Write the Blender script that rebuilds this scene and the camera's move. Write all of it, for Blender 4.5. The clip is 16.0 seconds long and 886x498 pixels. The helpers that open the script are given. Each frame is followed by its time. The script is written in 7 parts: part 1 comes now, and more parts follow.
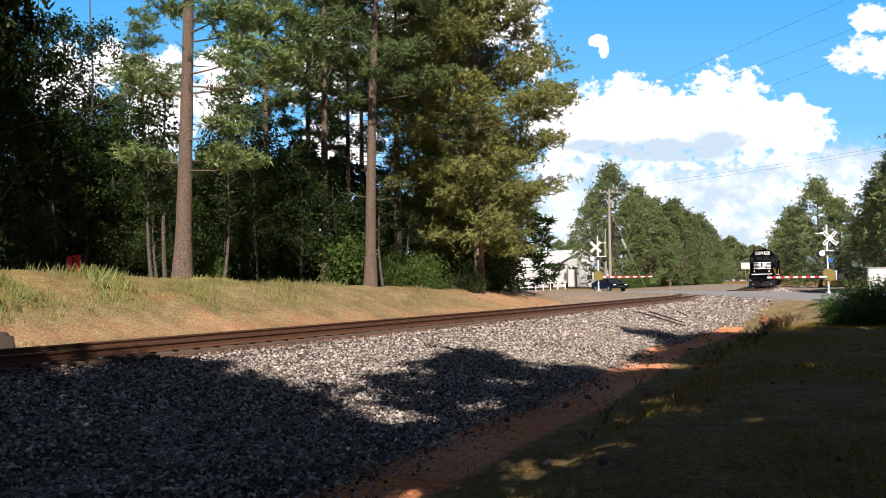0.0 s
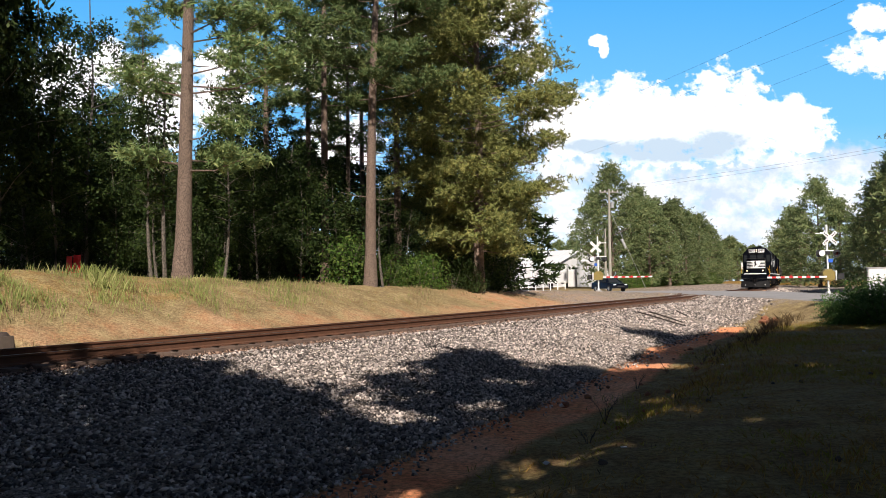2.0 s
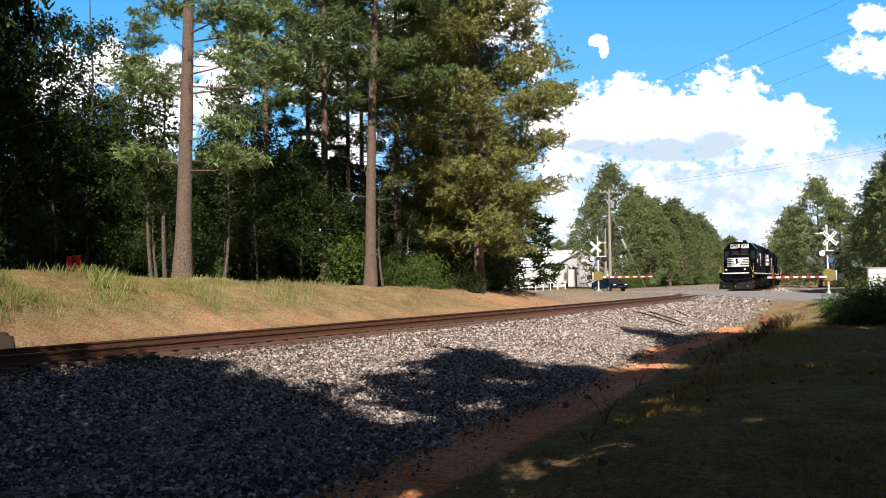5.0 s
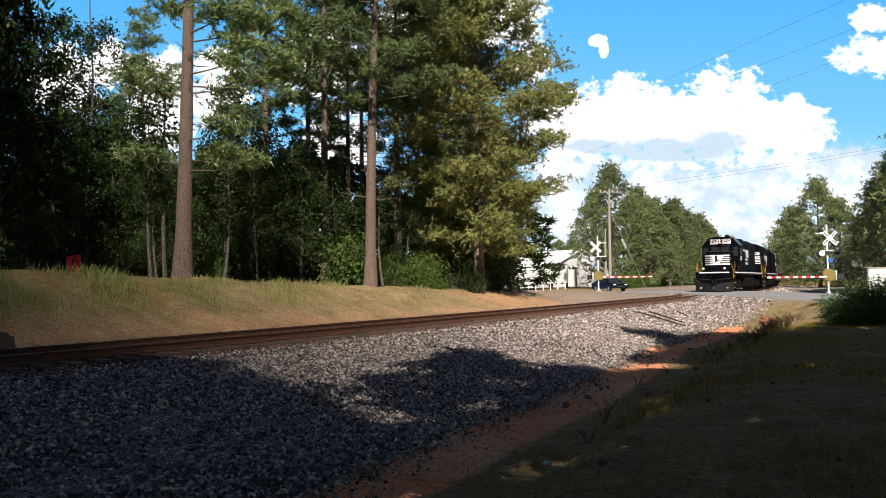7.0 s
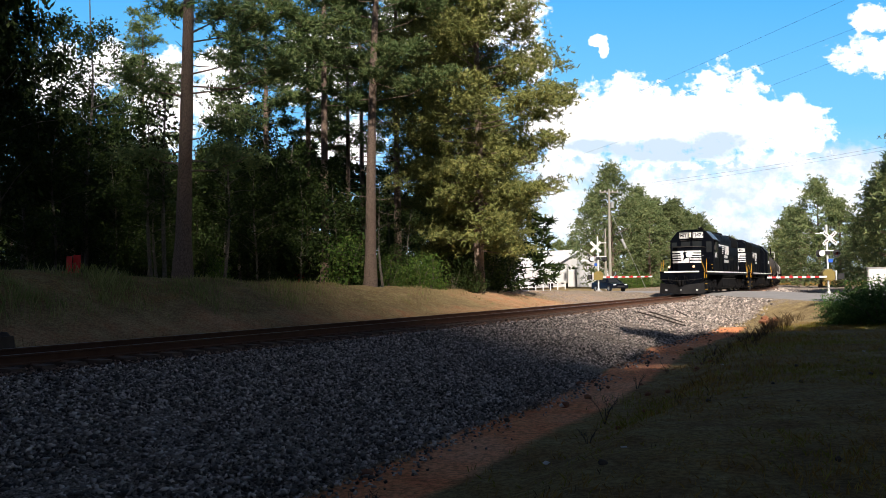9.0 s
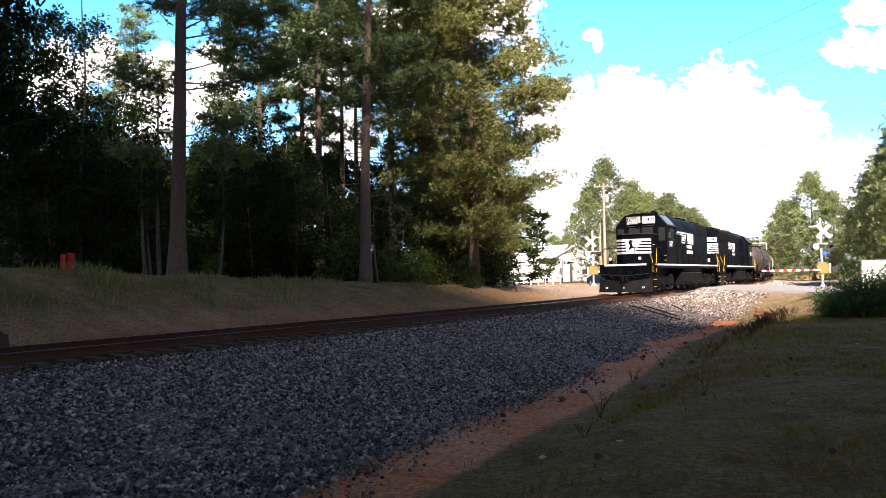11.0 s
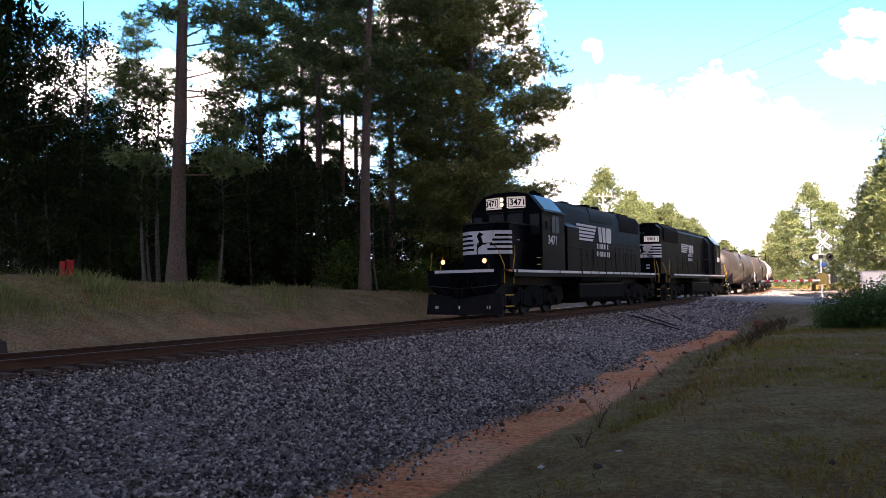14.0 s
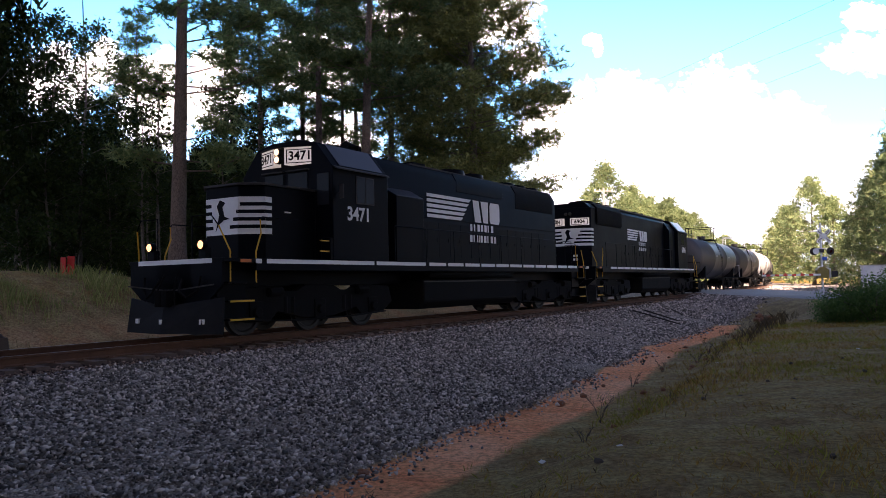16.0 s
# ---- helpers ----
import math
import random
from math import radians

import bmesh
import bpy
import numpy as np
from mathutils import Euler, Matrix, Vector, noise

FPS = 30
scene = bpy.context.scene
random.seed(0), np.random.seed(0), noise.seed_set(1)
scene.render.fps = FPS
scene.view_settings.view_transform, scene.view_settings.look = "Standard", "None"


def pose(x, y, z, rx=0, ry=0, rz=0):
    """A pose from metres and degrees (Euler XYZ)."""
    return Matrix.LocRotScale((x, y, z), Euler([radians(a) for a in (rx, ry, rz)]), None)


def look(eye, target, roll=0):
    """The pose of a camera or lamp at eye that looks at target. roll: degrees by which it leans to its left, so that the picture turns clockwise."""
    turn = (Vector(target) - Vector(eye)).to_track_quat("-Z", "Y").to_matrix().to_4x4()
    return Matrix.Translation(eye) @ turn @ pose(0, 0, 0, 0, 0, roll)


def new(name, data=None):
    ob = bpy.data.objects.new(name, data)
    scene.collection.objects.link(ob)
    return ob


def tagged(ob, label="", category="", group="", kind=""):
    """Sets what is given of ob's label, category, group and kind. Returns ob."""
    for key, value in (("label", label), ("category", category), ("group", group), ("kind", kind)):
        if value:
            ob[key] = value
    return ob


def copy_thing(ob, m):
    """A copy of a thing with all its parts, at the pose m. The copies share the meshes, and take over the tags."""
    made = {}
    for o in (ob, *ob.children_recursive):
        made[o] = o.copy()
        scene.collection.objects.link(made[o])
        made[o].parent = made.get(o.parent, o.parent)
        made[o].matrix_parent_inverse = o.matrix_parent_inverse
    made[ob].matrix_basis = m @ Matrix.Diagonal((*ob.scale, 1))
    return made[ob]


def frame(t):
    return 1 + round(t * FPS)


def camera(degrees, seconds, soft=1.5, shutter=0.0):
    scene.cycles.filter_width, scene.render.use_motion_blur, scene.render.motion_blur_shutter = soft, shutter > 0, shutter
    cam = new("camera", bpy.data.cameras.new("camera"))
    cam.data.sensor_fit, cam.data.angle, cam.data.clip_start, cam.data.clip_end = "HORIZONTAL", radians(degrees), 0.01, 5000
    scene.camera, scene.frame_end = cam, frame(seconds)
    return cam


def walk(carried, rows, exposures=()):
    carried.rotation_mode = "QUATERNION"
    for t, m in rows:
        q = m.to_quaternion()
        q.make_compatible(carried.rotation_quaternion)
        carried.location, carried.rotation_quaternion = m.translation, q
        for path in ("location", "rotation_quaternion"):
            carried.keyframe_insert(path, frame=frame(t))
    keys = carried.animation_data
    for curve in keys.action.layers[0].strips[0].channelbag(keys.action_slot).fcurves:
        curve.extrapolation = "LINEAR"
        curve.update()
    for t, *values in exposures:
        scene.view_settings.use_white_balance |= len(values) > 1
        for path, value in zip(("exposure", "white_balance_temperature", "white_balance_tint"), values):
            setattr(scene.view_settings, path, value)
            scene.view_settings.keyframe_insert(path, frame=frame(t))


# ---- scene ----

# the camera, hand-held, standing beside a railway line
cam = camera(60.66, 16.0, soft=0.7)
EYE = (0.0, 0.0, 0.9675)
HELD = [(0, 92.909, 0.748, 0.038), (9.2, 92.909, 0.748, 0.038), (10.3, 92.70, 0.96, -0.20), (11.5, 92.518, 1.168, -0.336),
        (12, 92.495, 1.0, -0.33), (12.5, 92.426, 1.2, -0.249), (13, 92.409, 1.257, -0.223), (13.5, 92.425, 1.093, -0.261),
        (14, 93.218, 0.842, -0.376), (14.5, 93.561, 0.996, -0.377), (15, 93.683, 0.841, -0.389),
        (15.5, 92.832, 1.075, -0.363), (16, 92.868, 1.006, -0.316)]
walk(cam, [(t, pose(*EYE, rx, ry, rz)) for t, rx, ry, rz in HELD],
     exposures=[(0, 0.32, 6500, 16), (9.2, 0.42, 6600, 15), (11.5, 1.75, 7050, 26), (13.5, 2.05, 7350, 30), (16, 2.05, 7400, 31)])

# sky and sun: the sun stands behind the camera
SUN_EL, SUN_AZ = radians(40), radians(176)   # azimuth clockwise from +y
TO_SUN = Vector((math.sin(SUN_AZ) * math.cos(SUN_EL), math.cos(SUN_AZ) * math.cos(SUN_EL), math.sin(SUN_EL)))
world = bpy.data.worlds.new("sky")
scene.world = world
world.use_nodes = True
sky = world.node_tree.nodes.new("ShaderNodeTexSky")
sky.sky_type, sky.sun_disc = "NISHITA", False
sky.sun_elevation, sky.sun_rotation = SUN_EL, SUN_AZ
sky.air_density, sky.dust_density, sky.ozone_density = 0.62, 0.35, 2.0
back = world.node_tree.nodes["Background"]
back.inputs["Strength"].default_value = 0.05
world.node_tree.links.new(sky.outputs[0], back.inputs["Color"])
sun = new("sun", bpy.data.lights.new("sun", "SUN"))
sun.data.energy, sun.data.angle, sun.data.color = 5.0, radians(0.53), (1.0, 0.93, 0.82)
sun.matrix_world = look(TO_SUN * 50, (0, 0, 0))


# ---- the line of the track: s metres from a point abreast of the camera, growing away from it ----
def heading(s):
    s = np.clip(s, -40, 95)
    return TH + K1 * s + K2 * s ** 2 / 2 + K3 * s ** 3 / 6


X0, Y0, TH, K1, K2, K3 = -3.4218, 19.4387, 0.996915, 0.00213001, -7.64262e-05, 2.01207e-06
S_TAB = np.arange(-90, 420, 0.5)
_h = heading(S_TAB + 0.25)
_i0 = int(90 / 0.5)
X_TAB = np.concatenate([[0], np.cumsum(np.cos(_h) * 0.5)[:-1]])
Y_TAB = np.concatenate([[0], np.cumsum(np.sin(_h) * 0.5)[:-1]])
X_TAB += X0 - X_TAB[_i0]
Y_TAB += Y0 - Y_TAB[_i0]
GRADE = 0.0057


def track_z(s):
    return GRADE * np.clip(s, -40, 300)


def on_track(s, lat=0.0, z=0.0):
    """The place at s along the track, lat metres to the camera's side, z above the rail heads."""
    a = float(heading(s))
    return Vector((float(np.interp(s, S_TAB, X_TAB)) + lat * math.sin(a), float(np.interp(s, S_TAB, Y_TAB)) - lat * math.cos(a), float(track_z(s)) + z))


def track_sd(x, y):
    """s and lateral distance of points from the track, for arrays."""
    x, y = np.asarray(x, float), np.asarray(y, float)
    s = np.clip((x - X0) * math.cos(1.02) + (y - Y0) * math.sin(1.02), -88, 415)
    for _ in range(4):
        a = heading(s)
        s = np.clip(s + (x - np.interp(s, S_TAB, X_TAB)) * np.cos(a) + (y - np.interp(s, S_TAB, Y_TAB)) * np.sin(a), -88, 415)
    a = heading(s)
    return s, (x - np.interp(s, S_TAB, X_TAB)) * np.sin(a) - (y - np.interp(s, S_TAB, Y_TAB)) * np.cos(a)


def smooth(v, a, b):
    v = np.clip((np.asarray(v, float) - a) / (b - a), 0, 1)
    return v * v * (3 - 2 * v)


def road_d(x, y):
    """Signed distance from the road's middle line."""
    x, y = np.asarray(x, float), np.asarray(y, float)
    best = np.full(np.shape(x), 1e9)
    for (ax, ay), (bx, by) in zip(ROAD[:-1], ROAD[1:]):
        dx, dy = bx - ax, by - ay
        u = np.clip(((x - ax) * dx + (y - ay) * dy) / (dx * dx + dy * dy), 0, 1)
        best = np.minimum(best, np.hypot(x - ax - u * dx, y - ay - u * dy))
    return best


ROAD = [(60, 18), (34, 24), (25, 32), (21.6, 42), (22.0, 52), (22.6, 60), (20.8, 68), (17.3, 80), (13, 93), (3, 112), (-30, 150)]


def toe(s):
    return np.interp(s, [-30, -10, -4, 2, 9, 20], [9.0, 8.3, 7.6, 7.1, 6.05, 5.85]) + 2.6 * smooth(s, 22, 38)


def ground_z(x, y):
    """Height of the ground: trackbed, ditch and lawn on the near side, the bank on the far side."""
    x, y = np.asarray(x, float), np.asarray(y, float)
    s, d = track_sd(x, y)
    tz = track_z(s)
    t = toe(s)
    # near side
    near = -0.30 - 0.85 * np.clip((d - 2.0) / (t - 2.0), 0, 1)
    near = near + 0.30 * smooth(d, t + 1.7, t + 2.7) + 0.28 * smooth(d, t + 2.0, t + 9)
    rise = smooth(s, 22, 40)
    near = near * (1 - rise) + rise * (-0.30 - 0.25 * smooth(d, 2.0, 5) + 0.2 * smooth(d, 6, 12))
    # far side
    crest = np.interp(s, [-40, -10, 0, 10, 20, 30, 45, 70, 120], [1.9, 1.75, 1.5, 1.1, 0.75, 0.42, 0.2, 0.1, 0.3])
    far = -0.30 - 0.12 * smooth(-d, 1.9, 3.0) + (crest + 0.42) * smooth(-d, 2.9, 9.0) ** 0.85
    z = np.where(d > 0, near, far)
    z = z + tz
    # the road's crossing lies level with the rails
    r = road_d(x, y)
    rz = tz - 0.02 - 0.10 * smooth(np.abs(d), 4, 14)
    k = 1 - smooth(r, 3.6, 7.5)
    k = np.where(np.hypot(x - 22, y - 58) < 60, k, 0)
    z = z * (1 - k) + rz * k
    # broad unevenness far away
    far_off = smooth(np.hypot(x, y), 120, 500)
    z = z * (1 - far_off) + far_off * (1.2 + 3 * np.sin(x / 210) * np.sin(y / 170 + 1))
    return z


# ---- mesh building ----
class Geo:
    """Gathers the corners and faces of one mesh."""

    def __init__(self):
        self.v, self.f = [], []

    def add(self, v, f):
        n = len(self.v)
        self.v += [tuple(p) for p in v]
        self.f += [tuple(i + n for i in q) for q in f]
        return self

    def box(self, x0, x1, y0, y1, z0, z1):
        return self.add([(x, y, z) for x in (x0, x1) for y in (y0, y1) for z in (z0, z1)],
                        [(0, 1, 3, 2), (4, 6, 7, 5), (0, 4, 5, 1), (2, 3, 7, 6), (0, 2, 6, 4), (1, 5, 7, 3)])

    def prism(self, poly, a, b, axis="x"):
        """poly: corners in the two other axes, in order; drawn out from a to b."""
        def at(p, c):
            return {"x": (c, p[0], p[1]), "y": (p[0], c, p[1]), "z": (p[0], p[1], c)}[axis]
        n = len(poly)
        return self.add([at(p, a) for p in poly] + [at(p, b) for p in poly],
                        [tuple(range(n))[::-1], tuple(range(n, 2 * n))] + [(i, (i + 1) % n, n + (i + 1) % n, n + i) for i in range(n)])

    def loft(self, rings, close=True):
        n = len(rings[0])
        v = [p for r in rings for p in r]
        f = [(k * n + i, k * n + (i + 1) % n, (k + 1) * n + (i + 1) % n, (k + 1) * n + i) for k in range(len(rings) - 1) for i in range(n)]
        if close:
            f += [tuple(range(n))[::-1], tuple(range(len(v) - n, len(v)))]
        return self.add(v, f)

    def cyl(self, p, q, r, r2=None, n=12):
        p, q = Vector(p), Vector(q)
        m = (q - p).to_track_quat("Z", "Y").to_matrix()
        ring = [m @ Vector((math.cos(i * math.tau / n), math.sin(i * math.tau / n), 0)) for i in range(n)]
        return self.loft([[p + u * r for u in ring], [q + u * (r if r2 is None else r2) for u in ring]])

    def lathe(self, prof, n=24):
        """prof: (x, radius) along the x axis, round the point (0, 0)."""
        return self.loft([[(x, r * math.cos(i * math.tau / n), r * math.sin(i * math.tau / n)) for i in range(n)] for x, r in prof])

    def tube(self, pts, r, n=6, taper=1.0):
        pts = [Vector(p) for p in pts]
        rings = []
        for i, p in enumerate(pts):
            d = pts[min(i + 1, len(pts) - 1)] - pts[max(i - 1, 0)]
            m = d.to_track_quat("Z", "Y").to_matrix()
            k = r * (1 + (taper - 1) * i / (len(pts) - 1))
            rings.append([p + m @ Vector((math.cos(j * math.tau / n) * k, math.sin(j * math.tau / n) * k, 0)) for j in range(n)])
        return self.loft(rings)

    def moved(self, m):
        self.v = [tuple(m @ Vector(p)) for p in self.v]
        return self

    def mesh(self, name, sharp=35):
        me = bpy.data.meshes.new(name)
        me.from_pydata(self.v, [], self.f)
        if sharp:
            me.shade_smooth()
            me.set_sharp_from_angle(angle=radians(sharp))
        return me


def part(name, geo, mat, parent=None, label="", bevel=0.0, sharp=35):
    me = geo if isinstance(geo, bpy.types.Mesh) else geo.mesh(name, sharp)
    if not me.materials:
        me.materials.append(mat)
    ob = new(name, me)
    if parent:
        ob.parent = parent
    if bevel:
        mod = ob.modifiers.new("edges", "BEVEL")
        mod.width, mod.segments, mod.limit_method, mod.angle_limit = bevel, 2, "ANGLE", radians(40)
    if label:
        ob["label"] = label
    return ob


def arrays_mesh(name, v, tris):
    """A mesh from arrays of corners and of triangles."""
    me = bpy.data.meshes.new(name)
    me.vertices.add(len(v))
    me.vertices.foreach_set("co", np.asarray(v, np.float32).ravel())
    k = tris.shape[1]
    me.loops.add(tris.size)
    me.polygons.add(len(tris))
    me.loops.foreach_set("vertex_index", tris.astype(np.int32).ravel())
    me.polygons.foreach_set("loop_start", np.arange(0, tris.size, k, dtype=np.int32))
    me.update(calc_edges=True)
    return me


# ---- materials ----
class Nodes:
    def __init__(self, name):
        self.m = bpy.data.materials.new(name)
        self.m.use_nodes = True
        self.t = self.m.node_tree
        self.p = self.t.nodes["Principled BSDF"]
        self.out = self.t.nodes["Material Output"]

    def n(self, kind, **kw):
        nd = self.t.nodes.new("ShaderNode" + kind)
        for k, v in kw.items():
            if k in nd.inputs:
                nd.inputs[k].default_value = v
        return nd

    def link(self, a, b):
        self.t.links.new(a, b)

    def noise(self, scale, detail=4, rough=0.6, coord="Object"):
        c = self.n("TexCoord")
        t = self.n("TexNoise", Scale=scale, Detail=detail, Roughness=rough)
        self.link(c.outputs[coord], t.inputs["Vector"])
        return t.outputs["Fac"]

    def ramp(self, fac, stops):
        r = self.n("ValToRGB")
        el = r.color_ramp.elements
        while len(el) < len(stops):
            el.new(0.5)
        for e, (pos, col) in zip(el, stops):
            e.position, e.color = pos, (*col, 1) if len(col) == 3 else col
        self.link(fac, r.inputs["Fac"])
        return r.outputs["Color"]

    def mix(self, fac, a, b, mode="MIX"):
        x = self.n("MixRGB")
        x.blend_type = mode
        for s, v in ((x.inputs[0], fac), (x.inputs[1], a), (x.inputs[2], b)):
            if isinstance(v, (int, float)):
                s.default_value = v
            elif isinstance(v, tuple):
                s.default_value = (*v, 1)
            else:
                self.link(v, s)
        return x.outputs[0]

    def bump(self, height, strength, distance=0.02):
        b = self.n("Bump", Strength=strength, Distance=distance)
        self.link(height, b.inputs["Height"])
        self.link(b.outputs[0], self.p.inputs["Normal"])


def surface(name, col, col2=None, rough=0.6, metal=0.0, scale=3.0, fine=40.0, bump=0.15, glow=None, rvar=0.15, spec=0.5):
    """A surface with stains at a large scale and grain at a fine one."""
    k = Nodes(name)
    col2 = col2 or tuple(c * 0.7 for c in col)
    big, small = k.noise(scale, 5, 0.65), k.noise(fine, 3, 0.6)
    c = k.mix(k.ramp(big, [(0.35, (0, 0, 0)), (0.7, (1, 1, 1))]), col, col2)
    c = k.mix(0.35, c, k.mix(small, tuple(x * 0.75 for x in col), tuple(min(1, x * 1.2) for x in col)))
    k.link(c, k.p.inputs["Base Color"])
    r = k.n("MapRange")
    r.inputs["To Min"].default_value, r.inputs["To Max"].default_value = max(0.02, rough - rvar), min(1, rough + rvar)
    k.link(big, r.inputs["Value"])
    k.link(r.outputs[0], k.p.inputs["Roughness"])
    k.p.inputs["Metallic"].default_value = metal
    k.p.inputs["Specular IOR Level"].default_value = spec
    if bump:
        k.bump(small, bump)
    if glow:
        k.p.inputs["Emission Color"].default_value = (*glow[0], 1)
        k.p.inputs["Emission Strength"].default_value = glow[1]
    return k.m


def leaf_surface(name, a, b, c, through_light=0.3):
    """Foliage: hue varies from leaf to leaf and from plant to plant, some light passes through."""
    k = Nodes(name)
    g = k.n("NewGeometry")
    o = k.n("ObjectInfo")
    col = k.ramp(g.outputs["Random Per Island"], [(0.0, a), (0.55, b), (1.0, c)])
    col = k.mix(k.ramp(k.noise(0.5, 3), [(0.35, (0, 0, 0)), (0.7, (1, 1, 1))]), col, k.mix(0.5, col, a))
    h = k.n("HueSaturation")
    r = k.n("MapRange")
    r.inputs["To Min"].default_value, r.inputs["To Max"].default_value = 0.8, 1.2
    k.link(o.outputs["Random"], r.inputs["Value"])
    k.link(r.outputs[0], h.inputs["Value"])
    k.link(col, h.inputs["Color"])
    k.link(h.outputs[0], k.p.inputs["Base Color"])
    k.p.inputs["Roughness"].default_value = 0.6
    k.p.inputs["Specular IOR Level"].default_value = 0.12
    tr = k.n("BsdfTranslucent")
    k.link(h.outputs[0], tr.inputs["Color"])
    mx = k.n("MixShader", Fac=through_light)
    k.link(k.p.outputs[0], mx.inputs[1])
    k.link(tr.outputs[0], mx.inputs[2])
    k.link(mx.outputs[0], k.out.inputs["Surface"])
    return k.m


M_PINE = leaf_surface("pine_needles", (0.10, 0.165, 0.065), (0.19, 0.265, 0.10), (0.34, 0.37, 0.14), 0.2)
M_PINE_WARM = leaf_surface("yellowing_pine_needles", (0.15, 0.19, 0.065), (0.30, 0.32, 0.105), (0.50, 0.46, 0.15), 0.2)
# leaf green darkened so that the wood's inner shade is in the colour
M_LEAF_SHADED = leaf_surface("leaves_with_wood_shade", (0.016, 0.032, 0.009), (0.034, 0.058, 0.014), (0.07, 0.095, 0.024), 0.2)
M_BRIGHT = leaf_surface("light_leaves", (0.05, 0.11, 0.02), (0.10, 0.17, 0.035), (0.19, 0.24, 0.06), 0.35)
M_CEDAR = leaf_surface("dense_evergreen", (0.11, 0.16, 0.07), (0.20, 0.25, 0.105), (0.33, 0.345, 0.15), 0.2)
M_BUSH = leaf_surface("dark_bush_leaves", (0.05, 0.12, 0.03), (0.10, 0.19, 0.05), (0.17, 0.27, 0.08), 0.25)
M_DRY = leaf_surface("dry_grass", (0.22, 0.17, 0.085), (0.33, 0.265, 0.14), (0.46, 0.38, 0.22), 0.3)
M_GREEN = leaf_surface("green_grass", (0.19, 0.18, 0.022), (0.32, 0.28, 0.045), (0.50, 0.41, 0.10), 0.3)
M_TALL = leaf_surface("tall_pale_grass", (0.17, 0.22, 0.065), (0.31, 0.34, 0.11), (0.50, 0.47, 0.21), 0.35)
M_STRAW = leaf_surface("dead_lawn_grass", (0.23, 0.125, 0.03), (0.36, 0.215, 0.055), (0.50, 0.335, 0.10), 0.2)
M_WEED = leaf_surface("brown_weeds", (0.07, 0.05, 0.025), (0.12, 0.08, 0.04), (0.18, 0.13, 0.06), 0.2)


def bark(name, col, col2):
    k = Nodes(name)
    c = k.n("TexCoord")
    mp = k.n("Mapping", Scale=(1, 1, 0.34))
    k.link(c.outputs["Object"], mp.inputs["Vector"])
    v = k.n("TexVoronoi", Scale=22.0)
    v.feature = "DISTANCE_TO_EDGE"
    k.link(mp.outputs[0], v.inputs["Vector"])
    plate = k.ramp(v.outputs["Distance"], [(0.0, (0, 0, 0)), (0.16, (1, 1, 1))])
    col_ = k.mix(plate, tuple(x * 0.35 for x in col), k.mix(k.noise(6, 5), col, col2))
    k.link(col_, k.p.inputs["Base Color"])
    k.p.inputs["Roughness"].default_value = 0.9
    k.bump(plate, 0.8, 0.03)
    return k.m


M_BARK = bark("pine_bark", (0.30, 0.21, 0.155), (0.20, 0.15, 0.12))
M_BARK_GREY = bark("grey_bark", (0.22, 0.19, 0.15), (0.13, 0.11, 0.09))


